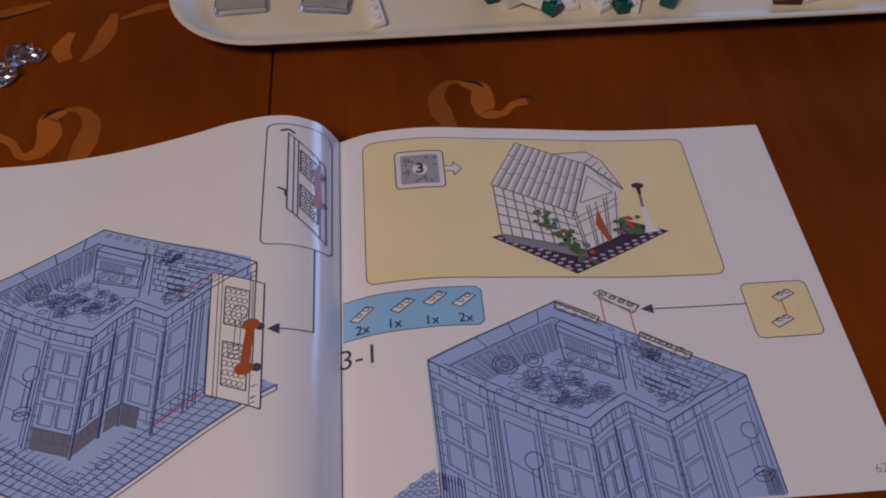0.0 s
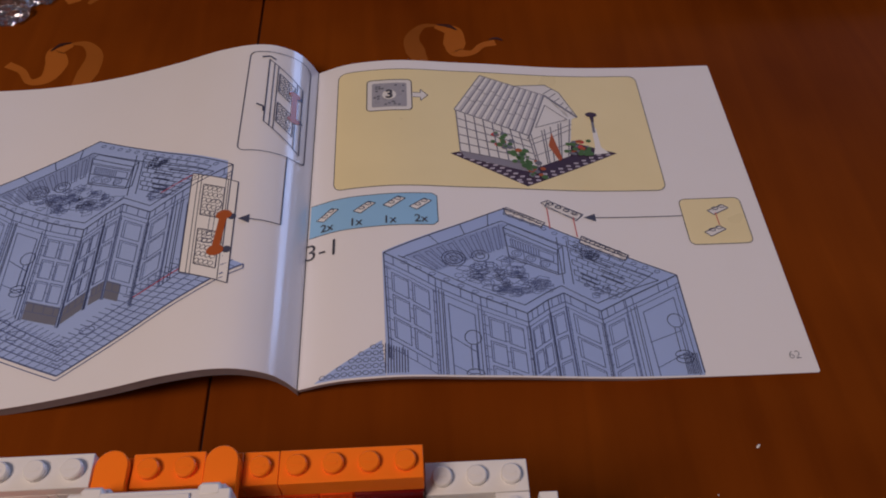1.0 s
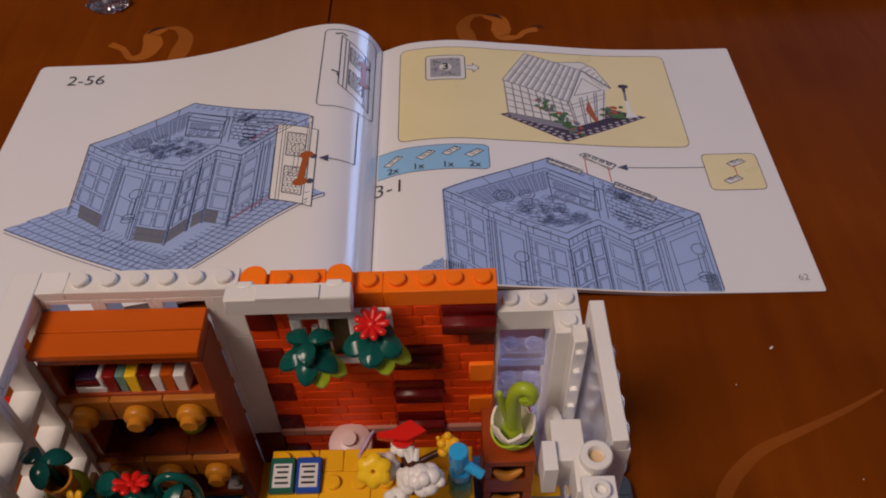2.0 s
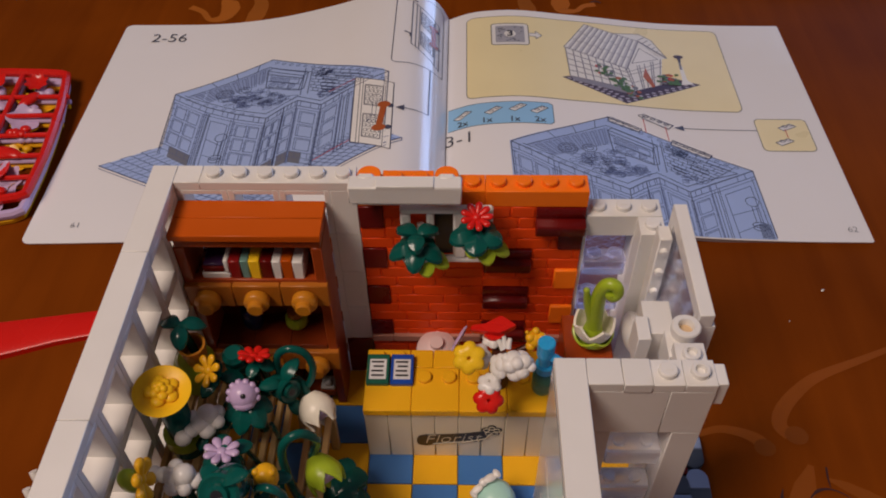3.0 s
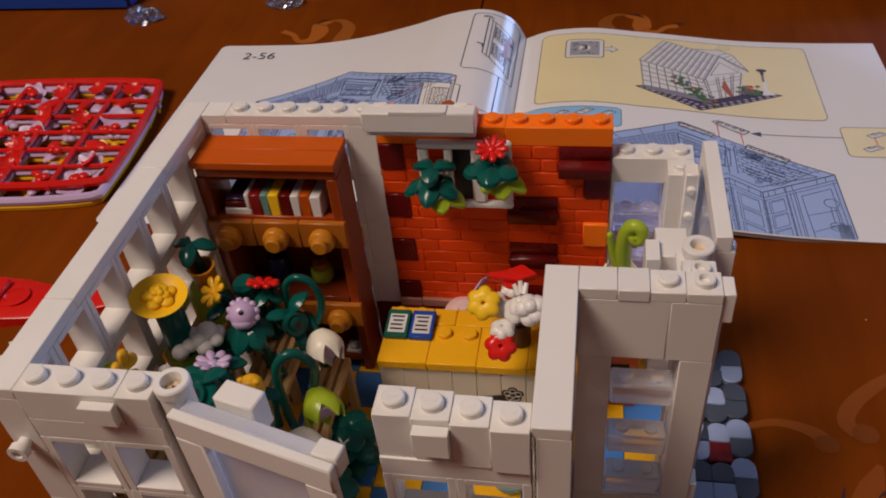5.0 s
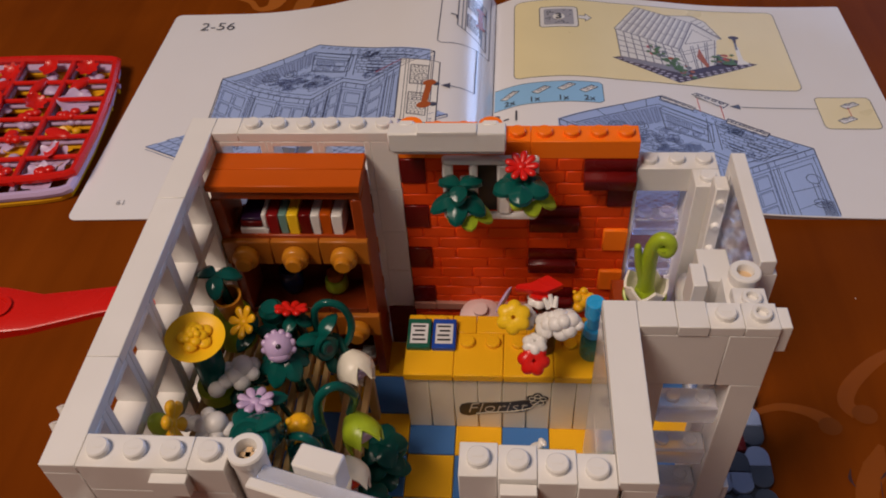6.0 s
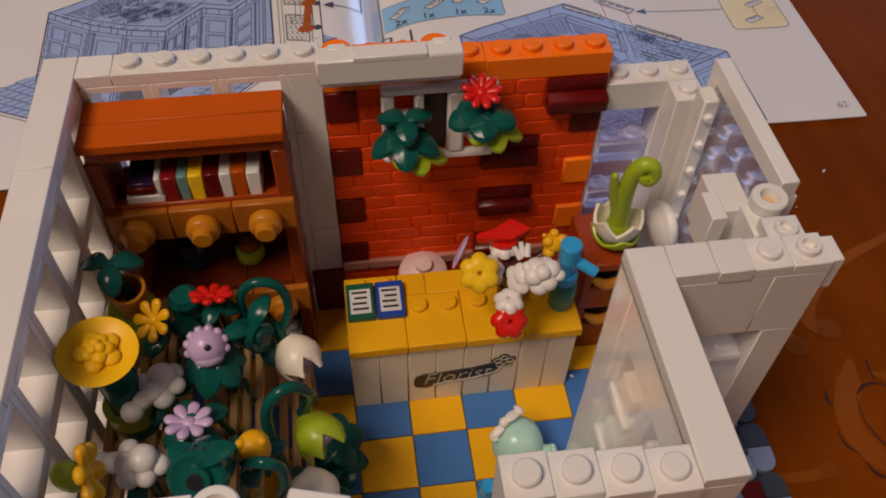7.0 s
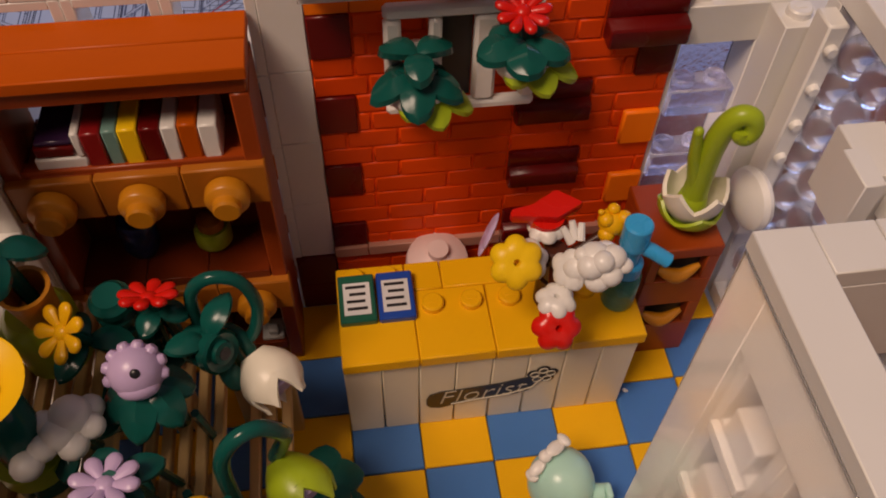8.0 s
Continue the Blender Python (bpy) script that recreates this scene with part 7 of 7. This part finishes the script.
def loose(x, y, w, d, hgt, material, label, turn, tilt=0.0, studs=True):
    m = Matrix.Translation((x, y, -0.98 + abs(math.sin(radians(tilt))) * w * 0.5)) @ turned(turn, "Z") @ turned(tilt, "Y")
    bm = cbox(B(), -w / 2, w / 2, -d / 2, d / 2, 0, hgt, 0.04, m)
    if studs:
        for i in range(int(w)):
            for j in range(int(d)):
                lathe(bm, [(0.3, hgt - 0.02), (0.3, hgt + 0.16), (0.26, hgt + 0.2), (0, hgt + 0.2)], m @ Matrix.Translation((-w / 2 + 0.5 + i, -d / 2 + 0.5 + j, 0)), 12)
    return solo("toy_brick", bm, material, label, "toy brick", group="loose bricks in the tray")


for x, y, w, d, t in ((5.4, 48.9, 1, 4, 10), (15.0, 49.4, 2, 2, 20), (16.3, 48.4, 2, 1, -20), (17.6, 49.6, 3, 1, 40), (18.6, 48.2, 1, 1, 10), (19.9, 48.9, 2, 1, -50), (20.6, 47.8, 1, 1, 30), (21.8, 49.3, 2, 2, 15), (22.9, 48.1, 2, 1, 70), (23.9, 48.9, 1, 1, 0), (24.6, 49.9, 3, 1, -20), (26.3, 49.2, 2, 1, 30), (16.9, 50.9, 4, 1, 5), (19.8, 51.2, 2, 2, 33), (23.2, 51.4, 3, 1, 60), (14.2, 51.4, 2, 1, 80), (27.3, 51.2, 2, 2, 12), (34.9, 47.8, 1, 1, 20), (36.5, 48.0, 4, 1, 4), (39.5, 48.6, 3, 1, -12), (37.8, 49.6, 2, 1, 30)):
    loose(x, y, w, d, rng.choice((0.4, 0.4, 1.2)), WHITE, "loose white toy brick lying in the tray", t, rng.choice((0, 0, 14, -10)))
for x, y, t in ((13.3, 49.3, 20), (17.2, 47.6, 40), (21.9, 47.5, 10), (25.2, 47.8, 60), (20.2, 50.2, 0)):
    loose(x, y, 1, 1, 0.8, TEAL, "loose dark green toy piece lying in the tray", t, 10)
loose(33.3, 47.4, 1.9, 0.5, 0.4, DARKBROWN, "loose dark brown toy piece lying in the tray", -6, 0, False)
for x, y, w, d in ((-3.5, 50.2, 3.4, 2.4), (2.3, 50.0, 3.2, 2.6), (-0.6, 51.6, 2.6, 2.0)):
    loose(x, y, w, d, 0.5, CLEAR, "clear plastic toy panel lying in the tray", rng.uniform(-30, 30), 0, False)

# ---- part runners, tool and scraps left on the table ----
def runner(z, material, label, dx, seed, dy=0.0):
    """A moulded runner: frame, bars and small blooms still attached."""
    rgen = random.Random(seed)
    t = thing("part_runner", label, "part runner", (-29.5 + dx, 22.3, z - 0.17), group="stacked part runners")
    fr = [(-37.45, 26.2), (-36.2, 27.85), (-24.9, 28.35), (-22.95, 26.6), (-21.9, 17.2), (-23.4, 15.05), (-34.7, 14.25), (-36.2, 15.8)]
    loop = [(x + dx, dy + 28.5 + (y - 28.5) * (1 - dy * 0.09), z) for x, y in fr]
    part("frame", tube(B(), smooth_line(loop + loop[:1], 4), 0.3, 8), material, t)
    for k in range(1, 4):
        f = k / 4
        a, b = (-37.4 + 14.8 * f, 28.0 + 0.6 * f), (-36.0 + 14.3 * f, 14.5 + 0.9 * f + 0.5 * dy)
        part("bar", tube(B(), [(a[0] + dx, a[1], z), (b[0] + dx, b[1], z)], 0.2, 8), material, t)
    for k in range(1, 6):
        f = k / 6
        a, b = (-37.5 + 1.3 * f, 27.9 - 13.2 * f), (-22.5 + 1.0 * f, 28.1 - 12.0 * f)
        part("bar", tube(B(), [(a[0] + dx, a[1], z), (b[0] + dx, b[1], z)], 0.17, 8), material, t)
    for i in range(5):
        for j in range(7):
            c = Vector((-36.2 + 2.85 * i + 0.18 * j + dx + rgen.uniform(-0.3, 0.3), 27.0 - 1.85 * j + 0.15 * i + rgen.uniform(-0.3, 0.3), z + 0.05))
            bm = B()
            pick = rgen.choice((0, 1, 2, 4, 4, 5) if material is RED else (0, 1, 2, 2, 3, 4, 4))
            if pick < 2:
                cup_flower(bm, aim(c, (rgen.uniform(-0.5, 0.5), rgen.uniform(-0.6, 0.2), 1)), rgen.uniform(0.6, 0.8) if material is RED else rgen.uniform(0.8, 1.05), 0.4, rgen.choice((5, 6, 8)))
            elif pick == 5:
                bm.free()
                continue
            elif pick == 2:
                ball(bm, c, (rgen.uniform(0.8, 1.2), rgen.uniform(0.35, 0.55), 0.26), turned(rgen.uniform(0, 180), "Z"))
            elif pick == 4:
                for k in range(4):
                    ball(bm, c + Vector((rgen.uniform(-0.5, 0.5), rgen.uniform(-0.45, 0.45), 0)), (rgen.uniform(0.28, 0.42), rgen.uniform(0.25, 0.36), 0.24), None, 12, 8)
            else:
                leaf(bm, Matrix.Translation(c) @ turned(rgen.uniform(0, 360), "Z"), 1.1, 0.75, 0.1)
            part("moulded_piece", bm, material, t)


runner(-1.03, YELLOW, "yellow moulded part runner lying on the table", -0.3, 31)
runner(-0.62, LILAC, "lavender moulded part runner on a yellow one", -0.12, 32)
runner(-0.2, RED, "red moulded part runner on top of two others", -0.1, 33, 0.45)

tool = thing("brick_separator", "red plastic brick separator tool lying on the table", "tool", (-19, 6.5, -DROP))
bm = B()
outline = [(-27.5, 5.0, 7.9, 0.75), (-24.6, 4.6, 7.7, 0.75), (-22.3, 4.5, 7.6, 0.7), (-20.3, 5.0, 7.4, 0.45), (-17.0, 6.2, 8.0, 0.4), (-13.5, 7.1, 8.6, 0.4)]
rows = [[bm.verts.new(p) for p in ((x, ya, -1.245), (x, ya, -1.25 + t - 0.06), (x, ya + 0.1, -1.25 + t), (x, yb - 0.1, -1.25 + t), (x, yb, -1.25 + t - 0.06), (x, yb, -1.245))] for x, ya, yb, t in outline]
for a, b in zip(rows, rows[1:]):
    for k in range(5):
        bm.faces.new([a[k], b[k], b[k + 1], a[k + 1]])
    bm.faces.new([a[5], b[5], b[0], a[0]])
bm.faces.new(rows[0])
bm.faces.new(rows[-1][::-1])
part("handle", bm, RED, tool)
part("wedge", cbox(B(), -26.5, -23.0, 5.4, 7.2, -0.5, -0.2, 0.08), RED, tool)
part("ridge", lathe(B(), [(0.75, -0.56), (0.8, -0.5), (0.6, -0.46), (0.55, -0.54)], Matrix.Translation((-22.3, 6.2, 0))), RED, tool)


def crumple(name, at, size, seed, label):
    rgen = random.Random(seed)
    bm = B()
    bmesh.ops.create_icosphere(bm, subdivisions=3, radius=1.0)
    for v in bm.verts:
        k = 1 + 0.35 * noise.noise(v.co * 2.3 + Vector((seed, 0, 0))) + 0.15 * rgen.uniform(-1, 1)
        v.co = Vector((at[0] + v.co.x * size[0] * k, at[1] + v.co.y * size[1] * k, max(-DROP + 0.01, at[2] + v.co.z * size[2] * k)))
    ob = solo(name, bm, CLEAR, label, "plastic bag")
    ob.data.polygons.foreach_set("use_smooth", [False] * len(ob.data.polygons))
    return ob


crumple("plastic_bag", (-18.6, 44.2, -0.9), (1.5, 1.1, 0.7), 3, "crumpled scrap of clear plastic bag on the table")
crumple("plastic_bag", (-30.8, 41.6, -0.9), (1.6, 1.2, 0.7), 5, "crumpled scrap of clear plastic bag on the table")
crumple("plastic_bag", (-17.0, 46.0, -0.9), (1.2, 0.8, 0.6), 8, "crumpled scrap of clear plastic bag on the table")
solo("blue_box", cbox(B(), -80, -33, 43.5, 62, -DROP, 2.0, 0.3), DEEPBLUE, "dark blue flat box lying on the table", "box")
for i, (x, y) in enumerate(((23.84, 10.35), (15.3, 0.9), (26.0, 3.0), (21.5, 8.2))):
    solo("crumb", ball(B(), (x, y, -DROP + 0.04), (0.13 if i == 0 else 0.035, 0.07 if i == 0 else 0.035, 0.06 if i == 0 else 0.03), turned(40, "Z"), 7, 5), WHITE, "tiny white crumb lying on the table", "crumb")
solo("crumb", ball(B(), (8.33, -0.3, 0.05), (0.1, 0.06, 0.06), turned(-30, "Z"), 7, 5), WHITE, "tiny white crumb lying on the blue floor tile", "crumb")
